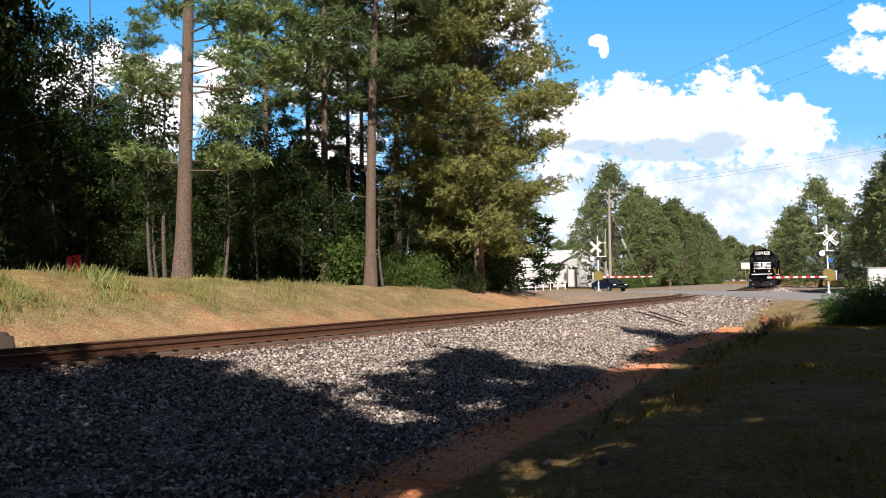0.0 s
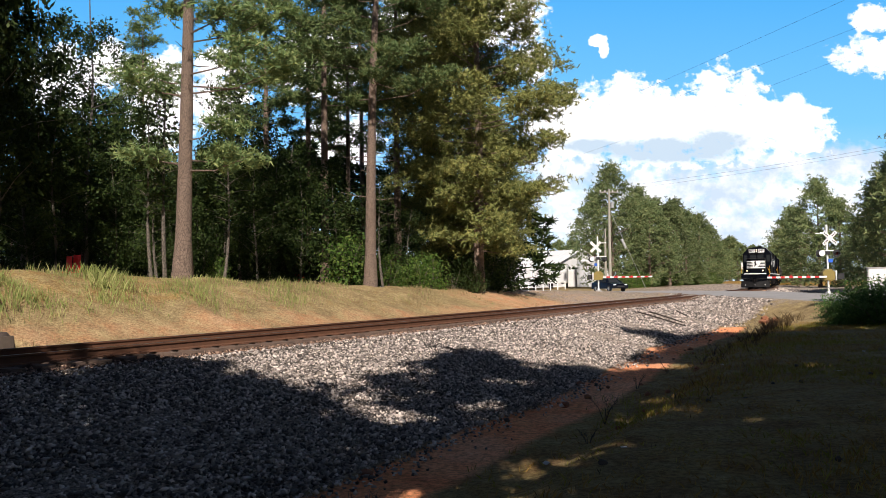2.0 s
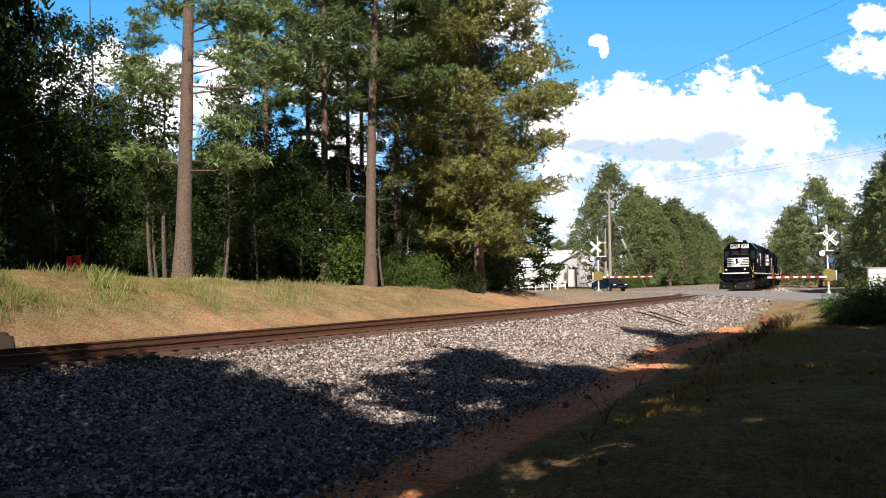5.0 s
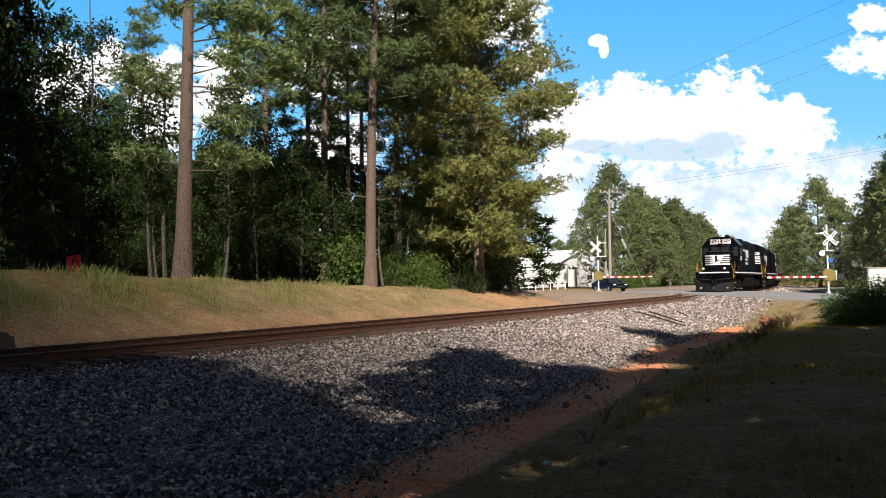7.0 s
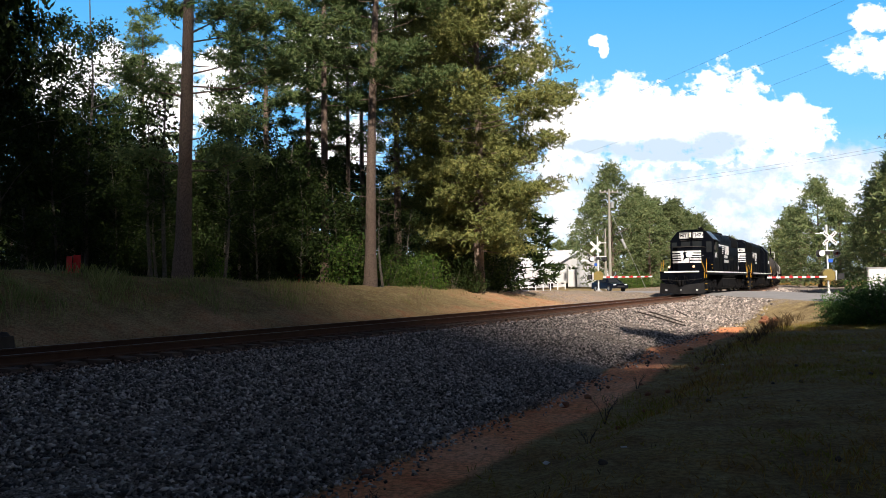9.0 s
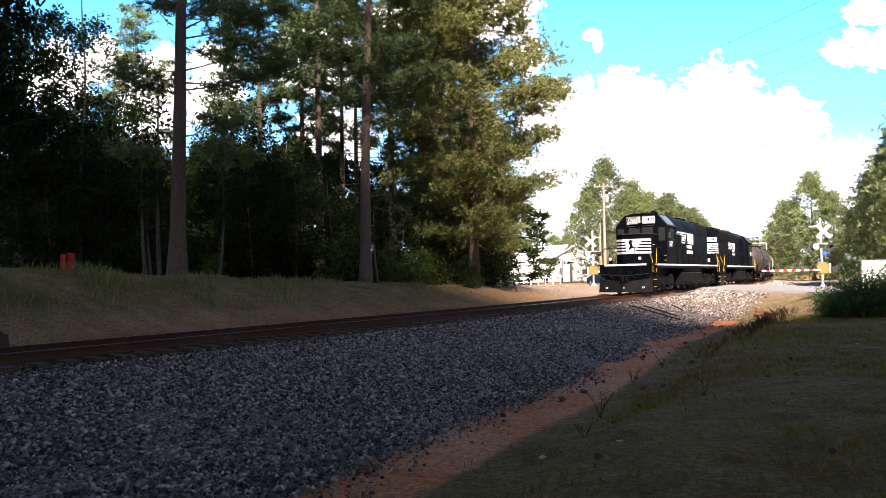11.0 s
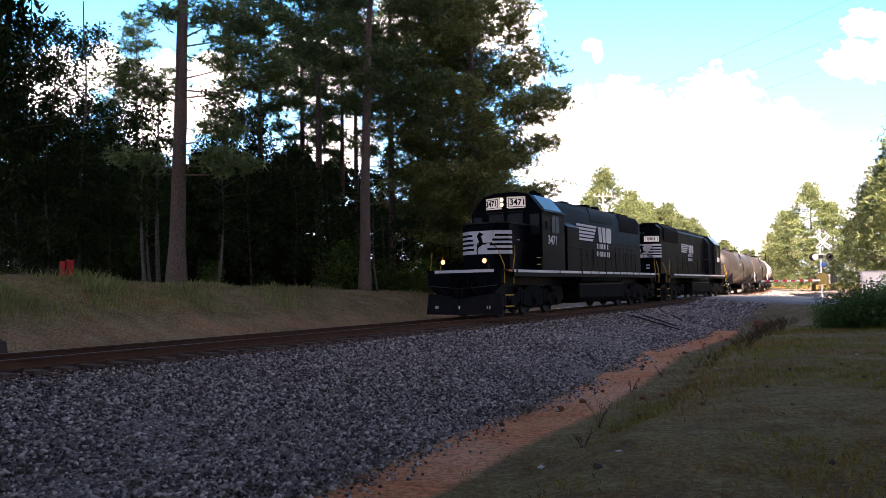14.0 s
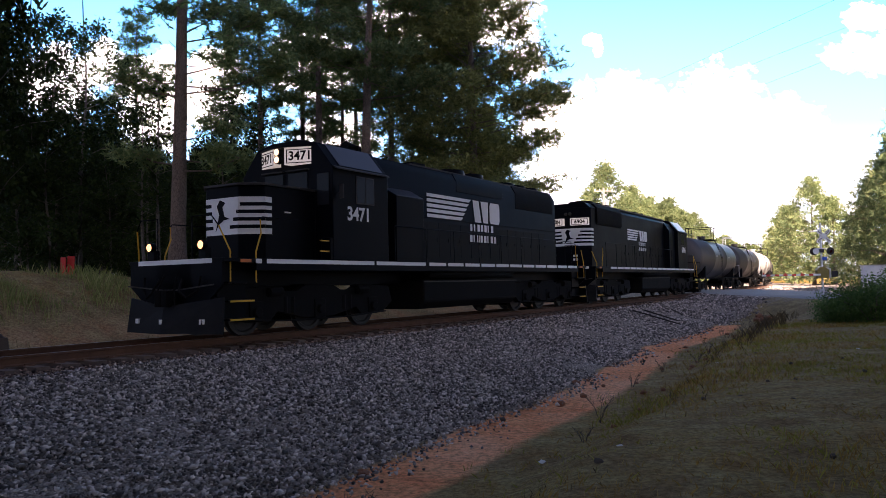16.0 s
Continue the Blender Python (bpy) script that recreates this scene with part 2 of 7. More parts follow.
def ground_surface():
    """Lawn, dry grass, red clay and gravel; the zones follow the lie of the land."""
    k = Nodes("ground")
    at = k.n("Attribute")
    at.attribute_name = "zone"
    sep = k.n("SeparateColor")
    k.link(at.outputs["Color"], sep.inputs[0])
    big, mid, fine = k.noise(0.35, 6, 0.6), k.noise(2.2, 6, 0.65), k.noise(30, 5, 0.7)
    dry = k.mix(k.ramp(mid, [(0.35, (0, 0, 0)), (0.65, (1, 1, 1))]), (0.38, 0.30, 0.16), (0.26, 0.195, 0.10))
    green = k.mix(k.ramp(mid, [(0.40, (0, 0, 0)), (0.58, (1, 1, 1))]), (0.24, 0.19, 0.032), (0.36, 0.215, 0.06))
    litter = k.ramp(k.noise(1.3, 7, 0.7), [(0.46, (0, 0, 0)), (0.6, (1, 1, 1))])
    green = k.mix(litter, green, (0.25, 0.125, 0.04))
    dry = k.mix(k.mix(0.5, litter, (0, 0, 0)), dry, (0.17, 0.12, 0.07))
    clay = k.mix(k.ramp(mid, [(0.35, (0, 0, 0)), (0.7, (1, 1, 1))]), (0.95, 0.42, 0.21), (0.85, 0.30, 0.14))
    clay = k.mix(k.ramp(big, [(0.45, (0, 0, 0)), (0.7, (1, 1, 1))]), clay, (0.95, 0.53, 0.33))
    clay = k.mix(at.outputs["Alpha"], clay, k.mix(k.ramp(mid, [(0.35, (0, 0, 0)), (0.65, (1, 1, 1))]), (0.56, 0.37, 0.24), (0.46, 0.24, 0.13)))
    # the dark tone paints in the shade of gaps between stones
    gravel = k.mix(k.ramp(k.noise(45, 4, 0.7), [(0.35, (0, 0, 0)), (0.65, (1, 1, 1))]), (0.05, 0.043, 0.038), (0.58, 0.49, 0.42))

    def edge(chan, width=0.22):
        m = k.n("Math")
        m.operation = "ADD"
        k.link(sep.outputs[chan], m.inputs[0])
        j = k.n("Math")
        j.operation = "MULTIPLY_ADD"
        k.link(k.mix(0.4, mid, fine), j.inputs[0])
        j.inputs[1].default_value, j.inputs[2].default_value = 0.9, -0.45
        k.link(j.outputs[0], m.inputs[1])
        return k.ramp(m.outputs[0], [(0.5 - width, (0, 0, 0)), (0.5 + width, (1, 1, 1))])

    c = k.mix(edge("Green"), dry, green)
    c = k.mix(edge("Red"), c, clay)
    c = k.mix(edge("Blue", 0.1), c, gravel)
    c = k.mix(0.75, c, k.mix(k.ramp(k.noise(14, 6, 0.75), [(0.36, (0, 0, 0)), (0.64, (1, 1, 1))]), (0.4, 0.36, 0.32), (1.45, 1.45, 1.42)), "MULTIPLY")
    k.link(c, k.p.inputs["Base Color"])
    k.p.inputs["Roughness"].default_value = 0.95
    k.p.inputs["Specular IOR Level"].default_value = 0.04
    k.bump(k.mix(0.6, mid, k.noise(14, 6, 0.75)), 0.8, 0.08)
    return k.m


M_GROUND = ground_surface()


def stone_surface(name="ballast_stone", stain=(1.0, 1.0, 1.0)):
    k = Nodes(name)
    g = k.n("NewGeometry")
    c = k.ramp(g.outputs["Random Per Island"], [(0.0, (0.05, 0.048, 0.046)), (0.35, (0.17, 0.163, 0.156)), (0.72, (0.46, 0.44, 0.42)), (1.0, (0.85, 0.82, 0.78))])
    c = k.mix(0.5, c, k.mix(k.noise(35, 4), (0.45, 0.42, 0.4), (1.25, 1.25, 1.25)), "MULTIPLY")
    c = k.mix(1.0, c, stain, "MULTIPLY")
    k.link(c, k.p.inputs["Base Color"])
    k.p.inputs["Roughness"].default_value = 0.85
    k.p.inputs["Specular IOR Level"].default_value = 0.25
    return k.m


M_STONE = stone_surface("ballast_stone", (1.12, 1.02, 0.96))
M_STONE_RUST = stone_surface("rust_stained_stone", (0.62, 0.42, 0.32))
M_RUST = surface("rusty_rail", (0.15, 0.068, 0.036), (0.09, 0.042, 0.025), 0.8, 0.2, 4, 60)
M_HEAD = surface("worn_rail_head", (0.30, 0.27, 0.25), (0.22, 0.18, 0.16), 0.32, 0.9, 4, 60, 0.05)
M_TIE = surface("creosoted_wood", (0.15, 0.10, 0.075), (0.09, 0.065, 0.05), 0.85, 0, 2, 25, 0.4)
M_ASPHALT = surface("worn_asphalt", (0.30, 0.29, 0.28), (0.22, 0.215, 0.205), 0.9, 0, 0.8, 60, 0.2)

# ---- ground ----


def spread(lo, hi, step, out, ratio=1.12):
    """Coordinates at even steps from lo to hi, then ever wider to out on both sides."""
    c = list(np.arange(lo, hi + step / 2, step))
    w, a, b = step, [], []
    while (a[-1] if a else lo) > -out:
        w *= ratio
        a.append((a[-1] if a else lo) - w)
        b.append((b[-1] if b else c[-1]) + w)
    return np.array(a[::-1] + c + b)


def build_ground():
    gx, gy = spread(-22, 34, 0.3, 4500), spread(2, 46, 0.3, 4500)
    X, Y = np.meshgrid(gx, gy)
    Z = ground_z(X, Y)
    s, d = track_sd(X, Y)
    near = np.hypot(X, Y) < 90
    rough = np.array([noise.noise((x * 0.9, y * 0.9, 0)) * 0.05 + noise.noise((x * 0.25, y * 0.25, 3)) * 0.10 for x, y in zip(X.ravel(), Y.ravel())]).reshape(X.shape)
    gully = np.array([noise.noise((a * 0.55, b * 0.16, 5)) + 0.5 * noise.noise((a * 1.6, b * 0.5, 9)) for a, b in zip(s.ravel(), d.ravel())]).reshape(X.shape)
    Z = Z + gully * 0.16 * smooth(-d, 2.8, 4.5) * (1 - smooth(-d, 9, 13)) * np.where(near, 1, 0)
    Z = Z + rough * np.where(near, 1, 0) * smooth(np.abs(d), 1.8, 4) * (1 - (1 - smooth(road_d(X, Y), 3, 6)) * 0.9)
    nx = len(gx)
    i = np.arange(len(gy) - 1)[:, None] * nx + np.arange(nx - 1)[None]
    quads = np.stack([i, i + 1, i + nx + 1, i + nx], -1).reshape(-1, 4)
    me = arrays_mesh("ground", np.stack([X, Y, Z], -1).reshape(-1, 3), quads)
    me.polygons.foreach_set("use_smooth", np.ones(len(quads), bool))
    t = toe(s)
    clay = np.zeros(X.shape)
    strip = smooth(d, t - 0.35, t + 0.1) * np.where(d < t + 0.75, 1.1, 0.95 - 0.80 * smooth(d, t + 0.75, t + 1.2)) * (1 - smooth(d, t + 1.4, t + 2.4)) * (1 - smooth(s, 17, 25))
    bank = smooth(-d, 2.2, 3.0) * (1 - smooth(-d, 4.2, 6.5)) * 0.42 * (1 - smooth(s, 20, 60) * 0.3)
    patch = smooth(s, 12, 22) * smooth(-d, 2.5, 4) * (1 - smooth(-d, 12, 16)) * 0.5 * (1 - smooth(s, 34, 44))
    clay = np.maximum(np.maximum(strip, bank), patch)
    green = np.clip(np.where(d > t + 0.9, 0.42 - 0.2 * smooth(s, -5, 25), np.where(d < -5, 0.28, 0.15)), 0, 1)
    green = np.where((d < -6) & (s < 2), 0.4, green)
    clay = clay + np.where(d < -2.5, np.clip(gully, -0.5, 0.6) * 0.22 * smooth(-d, 2.5, 4) * (1 - smooth(-d, 9, 14)), 0)
    gravel = (1 - smooth(np.abs(d), 2.0, 2.8)) + np.where(d > 0, (1 - smooth(d, t - 0.6, t + 0.2)), 0)
    gravel = np.clip(gravel, 0, 1)
    verge = smooth(s, 22, 30) * (1 - smooth(np.abs(d), 12, 18)) * 0.55
    gravel = np.maximum(gravel * (1 - smooth(s, 32, 60) * 0.25), verge)
    gravel = np.maximum(gravel, smooth(s, 54, 60) * (1 - smooth(np.abs(d), 6, 10)))
    far = smooth(np.hypot(X, Y), 120, 190)
    green = green * (1 - far) + 0.75 * far
    clay, gravel = clay * (1 - far), gravel * (1 - far * 0.7)
    col = np.stack([clay, green, gravel, np.where(d < 0, 0.8, 0.0)], -1).astype(np.float32)
    lay = me.color_attributes.new("zone", "FLOAT_COLOR", "POINT")
    lay.data.foreach_set("color", col.ravel())
    ob = part("ground", me, M_GROUND)
    return tagged(ob, "dry grass and red clay ground beside a ballasted railway", "ground", kind="structure")


ground = build_ground()


def build_road():
    pts = [Vector((x, y, 0)) for x, y in ROAD]
    fine = []
    for a, b, c, e in zip([pts[0]] + pts[:-2], pts[:-1], pts[1:], pts[2:] + [pts[-1]]):
        for u in np.linspace(0, 1, 14)[:-1]:
            fine.append(0.5 * ((2 * b) + (c - a) * u + (2 * a - 5 * b + 4 * c - e) * u * u + (3 * b - a - 3 * c + e) * u ** 3))
    v, f = [], []
    for i, p in enumerate(fine):
        d = (fine[min(i + 1, len(fine) - 1)] - fine[max(i - 1, 0)]).normalized()
        nrm = Vector((-d.y, d.x, 0))
        for w in (-3.9, -3.5, -1.75, 0, 1.75, 3.5, 3.9):
            q = p + nrm * w
            s_, d_ = track_sd(q.x, q.y)
            z = float(ground_z(q.x, q.y)) + (0.05 if abs(w) < 3.8 else -0.1)
            z = max(z, float(track_z(s_)) - 0.012 if abs(d_) < 3 else -9)
            v.append((q.x, q.y, z))
    n = 7
    f = [(i * n + j, i * n + j + 1, (i + 1) * n + j + 1, (i + 1) * n + j) for i in range(len(fine) - 1) for j in range(n - 1)]
    ob = part("road", Geo().add(v, f), M_ASPHALT, sharp=60)
    tagged(ob, "worn grey asphalt road over the level crossing", "road", kind="structure")


build_road()


# ---- track ----
def build_track():
    track = tagged(new("railway_track"), "single railway track of rusty rails on wooden sleepers", "railway track", kind="structure")
    prof = [(-0.07, -0.17), (0.07, -0.17), (0.07, -0.155), (0.012, -0.135), (0.012, -0.045), (0.036, -0.035), (0.036, -0.006), (0.028, -0.002), (-0.028, -0.002), (-0.036, -0.006), (-0.036, -0.035), (-0.012, -0.045), (-0.012, -0.135), (-0.07, -0.155)]
    stations = list(np.arange(-60, 100, 1.0)) + list(np.arange(100, 300, 5.0))
    for side in (-0.7525, 0.7525):
        rings = [[on_track(s, side + y, z) for y, z in prof] for s in stations]
        rail = part("rail", Geo().loft(rings), M_RUST, track, "rusty brown steel rail", sharp=50)
        strip = [[on_track(s, side + y, z) for y, z in ((-0.033, -0.003), (0.033, -0.003), (0.027, 0.0), (-0.027, 0.0))] for s in stations]
        part("rail_head", Geo().loft(strip), M_HEAD, rail, "worn bright running surface")
    tie = Geo().box(-0.115, 0.115, -1.3, 1.3, -0.36, -0.175).mesh("tie", 0)
    rng = random.Random(3)
    for i in range(270):
        s = -24 + i * 0.5
        if 45.5 < s < 58:
            continue
        ob = part("sleeper", tie, M_TIE, track)
        p = on_track(s, rng.uniform(-0.05, 0.05))
        ob.matrix_basis = pose(p.x, p.y, p.z + rng.uniform(-0.012, 0.004), 0, 0, math.degrees(float(heading(s))) + rng.uniform(-1.2, 1.2))
    plate = Geo().box(-0.09, 0.09, -0.17, 0.17, -0.178, -0.166).cyl((0.05, 0.1, -0.17), (0.05, 0.1, -0.145), 0.018, n=6).cyl((-0.05, -0.1, -0.17), (-0.05, -0.1, -0.145), 0.018, n=6).mesh("plate", 0)
    for i in range(120):
        s = -16 + i * 0.5
        if s > 45:
            break
        for side in (-0.7525, 0.7525):
            ob = part("tie_plate", plate, M_RUST, track)
            p = on_track(s, side)
            ob.matrix_basis = pose(p.x, p.y, p.z, 0, 0, math.degrees(float(heading(s))))
    return track


build_track()


def build_ballast():
    """Loose crushed stone on the trackbed and its shoulders."""
    rng = np.random.default_rng(5)
    base = np.array([(1, 0, 0), (-1, 0, 0), (0, 1, 0), (0, -1, 0), (0, 0, 1), (0, 0, -1)], float)
    tri = np.array([(0, 2, 4), (2, 1, 4), (1, 3, 4), (3, 0, 4), (2, 0, 5), (1, 2, 5), (3, 1, 5), (0, 3, 5)])
    S, D, R = [], [], []
    for s0, s1, n_m2, size in ((-16, 4, 560, 0.0245), (4, 16, 300, 0.030), (16, 30, 110, 0.042), (30, 47, 55, 0.05), (58, 92, 14, 0.07)):
        wide = 9.2
        n = int((s1 - s0) * (wide + 3) * n_m2)
        s, d = rng.uniform(s0, s1, n), rng.uniform(-3.0, wide, n)
        over = d - toe(s)
        keep = (over < rng.normal(-0.15, 0.28, n)) & ((s < 50) | (np.abs(d) < 5)) & ((d > -2.6) | (rng.random(n) < 0.3)) & ((np.abs(d) > 1.25) | (rng.random(n) < 0.65))
        S.append(s[keep]), D.append(d[keep]), R.append(rng.lognormal(math.log(size), 0.28, keep.sum()))
    s, d, r = np.concatenate(S), np.concatenate(D), np.concatenate(R)
    a = heading(s)
    x = np.interp(s, S_TAB, X_TAB) + d * np.sin(a)
    y = np.interp(s, S_TAB, Y_TAB) - d * np.cos(a)
    keep = (road_d(x, y) > 4.2) & (np.abs(x) < 0.64 * y + 0.6)
    s, d, r, x, y, a = (q[keep] for q in (s, d, r, x, y, a))
    z = ground_z(x, y) + np.where(np.abs(d) < 2.1, 0.035, 0.01) + rng.uniform(-0.01, 0.03, len(x))
    z = np.where((np.abs(d) < 1.35), np.minimum(z, track_z(s) - 0.20), z)
    n = len(x)
    v = base[None] + rng.normal(0, 0.33, (n, 6, 3))
    q = rng.normal(size=(n, 4))
    q /= np.linalg.norm(q, axis=1)[:, None]
    w, i, j, k = q.T
    rot = np.stack([1 - 2 * (j * j + k * k), 2 * (i * j - k * w), 2 * (i * k + j * w), 2 * (i * j + k * w), 1 - 2 * (i * i + k * k), 2 * (j * k - i * w), 2 * (i * k - j * w), 2 * (j * k + i * w), 1 - 2 * (i * i + j * j)], -1).reshape(n, 3, 3)
    v = np.einsum("nij,nkj->nki", rot, v * rng.uniform(0.7, 1.25, (n, 1, 3)))
    v[:, :, 2] *= 0.8
    v = v * r[:, None, None] + np.stack([x, y, z], -1)[:, None]
    stained = np.abs(d) + rng.normal(0, 0.12, n) < 1.72
    for pick, mat, label in ((~stained, M_STONE, "pale grey crushed stone ballast heaped along the track"), (stained, M_STONE_RUST, "rust-stained crushed stone between and beside the rails")):
        m = int(pick.sum())
        tris = (tri[None] + (np.arange(m) * 6)[:, None, None]).reshape(-1, 3)
        ob = part("ballast", arrays_mesh("ballast", v[pick].reshape(-1, 3), tris), mat)
        tagged(ob, label, "ballast", kind="stuff")


build_ballast()


# ---- plants ----
def needle_tufts(rng, centres, size, per=14, width=0.13, flat=0.75):
    """Bursts of needles round the given places: slim triangles pointing out and up."""
    n = len(centres)
    d = rng.normal(size=(n, per, 3))
    d[:, :, 2] = d[:, :, 2] * flat + 0.35
    d /= np.linalg.norm(d, axis=2)[:, :, None]
    side = np.cross(d, rng.normal(size=(n, per, 3)))
    side /= np.linalg.norm(side, axis=2)[:, :, None]
    ln = size[:, None, None] * rng.uniform(0.6, 1.15, (n, per, 1))
    c = centres[:, None]
    a, b, e = c + d * ln * 0.12 - side * ln * width, c + d * ln * 0.12 + side * ln * width, c + d * ln
    v = np.stack([a, b, e], 2).reshape(-1, 3)
    return v, np.arange(len(v)).reshape(-1, 3)


def leaf_cards(rng, centres, size, per=10, spread_=0.35):
    """Small pointed leaves scattered round twig ends, each a folded diamond of two faces."""
    n = len(centres)
    c = (centres[:, None] + rng.normal(0, spread_, (n, per, 3))).reshape(-1, 3)
    m = len(c)
    d = rng.normal(size=(m, 3))
    d[:, 2] -= 0.3
    d /= np.linalg.norm(d, axis=1)[:, None]
    side = np.cross(d, rng.normal(size=(m, 3)))
    side /= np.linalg.norm(side, axis=1)[:, None]
    ln = size * rng.uniform(0.6, 1.3, (m, 1))
    v = np.stack([c - d * ln, c - side * ln * 0.55, c + d * ln, c + side * ln * 0.55], 1).reshape(-1, 3)
    i = np.arange(m)[:, None] * 4
    return v, np.concatenate([i + np.array([[0, 1, 2]]), i + np.array([[0, 2, 3]])], 0)


def plant(name, trunk, crown, bark_mat, leaf_mat, label, category):
    root = tagged(new(name), label, category)
    if trunk.v:
        part("trunk", trunk, bark_mat, root, sharp=60)
    v, t = crown
    part("crown", arrays_mesh("crown", v, t), leaf_mat, root)
    return root


def stem_rings(rng, axis, height, thick, n=12, flare=0.45):
    rings = []
    for h in np.linspace(0, height, 16):
        u = h / height
        r = thick * ((1 - u) ** 0.8 * 0.95 + 0.04) * (1 + flare * math.exp(-h * 2.2))
        p = axis(h)
        rings.append([p + Vector((math.cos(i * math.tau / n), math.sin(i * math.tau / n), 0)) * r * (1 + rng.normal(0, 0.03)) for i in range(n)])
    for p in rings[0]:
        p.z -= 0.4
    return rings


def pine(seed, height, base, radius, thick, boughs, size=0.26, lean=(0.0, 0.0), label="tall pine with a bare rough trunk", leaf=None, droop=0.0, dead=6, per=11, width=0.115, low=0.85, extra=(), tufts=44, pad=0.36, pads=4):
    """A trunk with boughs that carry flat pads of needle tufts towards their ends.
    base: where the crown begins, as a part of the height; extra: boughs of their own as (height, bearing, reach)."""
    rng = np.random.default_rng(seed)
    g = Geo()
    bend = rng.normal(0, 0.10, 2)

    def axis(h):
        u = h / height
        return Vector((lean[0] * h + bend[0] * math.sin(u * 4), lean[1] * h + bend[1] * math.sin(u * 3.1), h))

    g.loft(stem_rings(rng, axis, height, thick))
    limbs = [(h, radians(az), reach) for h, az, reach in extra]
    for b in range(boughs):
        u = base + (1 - base) * ((b + rng.random()) / boughs)
        k = (u - base) / (1 - base)
        wide = low + (1 - low) * k / 0.3 if k < 0.3 else 1 - 0.82 * ((k - 0.3) / 0.7) ** 1.6
        limbs.append((u * height, b * 2.399 + rng.normal(0, 0.4), radius * wide * rng.uniform(0.6, 1.12)))
    centres = []
    for h, az, reach in limbs:
        k = max(0, (h / height - base) / (1 - base))
        up = rng.normal(0.10, 0.10) + 0.55 * k - droop * (1 - k)
        o = axis(h)
        d = Vector((math.cos(az), math.sin(az), up)).normalized()
        aside = Vector((-d.y, d.x, 0)).normalized()
        mid = o + d * reach * 0.5 + Vector((0, 0, -0.05 * reach))
        end = o + d * reach + Vector((0, 0, 0.08 * reach - droop * reach * 0.3))
        g.tube([o, mid, end], max(0.02, thick * 0.16 * (1 - h / height * 0.6)), 5, 0.25)
        for i in range(max(2, round(pads * (0.35 + 0.65 * reach / radius) * rng.uniform(0.7, 1.3)))):
            f = 1 - 0.62 * rng.random() ** 1.5
            q = o.lerp(mid, f * 2) if f < 0.5 else mid.lerp(end, f * 2 - 1)
            off = aside * rng.normal(0, 0.26) * reach * f + Vector((0, 0, rng.normal(0.06, 0.10)))
            g.tube([q, q + off * 0.55 + d * 0.1, q + off + d * 0.25], 0.016, 4, 0.4)
            q = np.array(q + off + d * 0.2)
            big = rng.uniform(0.75, 1.35) * pad
            centres.append(q + rng.normal(0, 1, (tufts, 3)) * np.array((1, 1, 0.42)) * big)
    for b in range(dead):
        u = base * rng.uniform(0.35, 1.0)
        az = rng.uniform(0, math.tau)
        o = axis(u * height)
        e = o + Vector((math.cos(az), math.sin(az), rng.normal(0.05, 0.15))) * rng.uniform(0.5, 1.6)
        g.tube([o, (o + e) / 2 + Vector((0, 0, -0.05)), e], 0.03, 4, 0.3)
    centres.append(np.array(axis(height)) + rng.normal(0, 0.35, (14, 3)))
    c = np.concatenate(centres)
    v, t = needle_tufts(rng, c, size * rng.uniform(0.75, 1.25, len(c)), per, width)
    return plant("pine_tree", g, (v, t), M_BARK, leaf or M_PINE, label, "pine tree")


def evergreen(seed, height, radius, lumps, label, leaf, size=0.40, per=7, width=0.14, tufts=32, pointed=1.0):
    """A dense tree in foliage to the ground: lumps of needle tufts all over an egg-shaped crown."""
    rng = np.random.default_rng(seed)
    g = Geo()
    g.loft(stem_rings(rng, lambda h: Vector((0.1 * math.sin(h * 0.4), 0, h)), height * 0.95, 0.22, 8))
    centres = []
    for i in range(lumps):
        u = ((i + rng.random()) / lumps) ** 0.85
        wide = (0.55 + 0.45 * min(1, u / 0.25)) * max(0.06, 1 - max(0, (u - 0.25) / 0.75) ** (1.0 + pointed)) * radius
        az = i * 2.399 + rng.normal(0, 0.5)
        r = wide * rng.uniform(0.62, 1.06)
        q = np.array((math.cos(az) * r, math.sin(az) * r, 0.25 + u * (height - 0.5) + rng.normal(0, 0.2)))
        if i % 2 == 0:
            g.tube([(0, 0, max(0.2, q[2] - 0.2 * r)), tuple(q * (0.5, 0.5, 1)), tuple(q)], 0.05, 4, 0.3)
        centres.append(q + rng.normal(0, 1, (tufts, 3)) * np.array((0.46, 0.46, 0.34)) * rng.uniform(0.75, 1.25) * radius / 4.4)
    c = np.concatenate(centres)
    v, t = needle_tufts(rng, c, size * rng.uniform(0.75, 1.25, len(c)), per, width)
    return plant("evergreen_tree", g, (v, t), M_BARK, leaf, label, "tree")


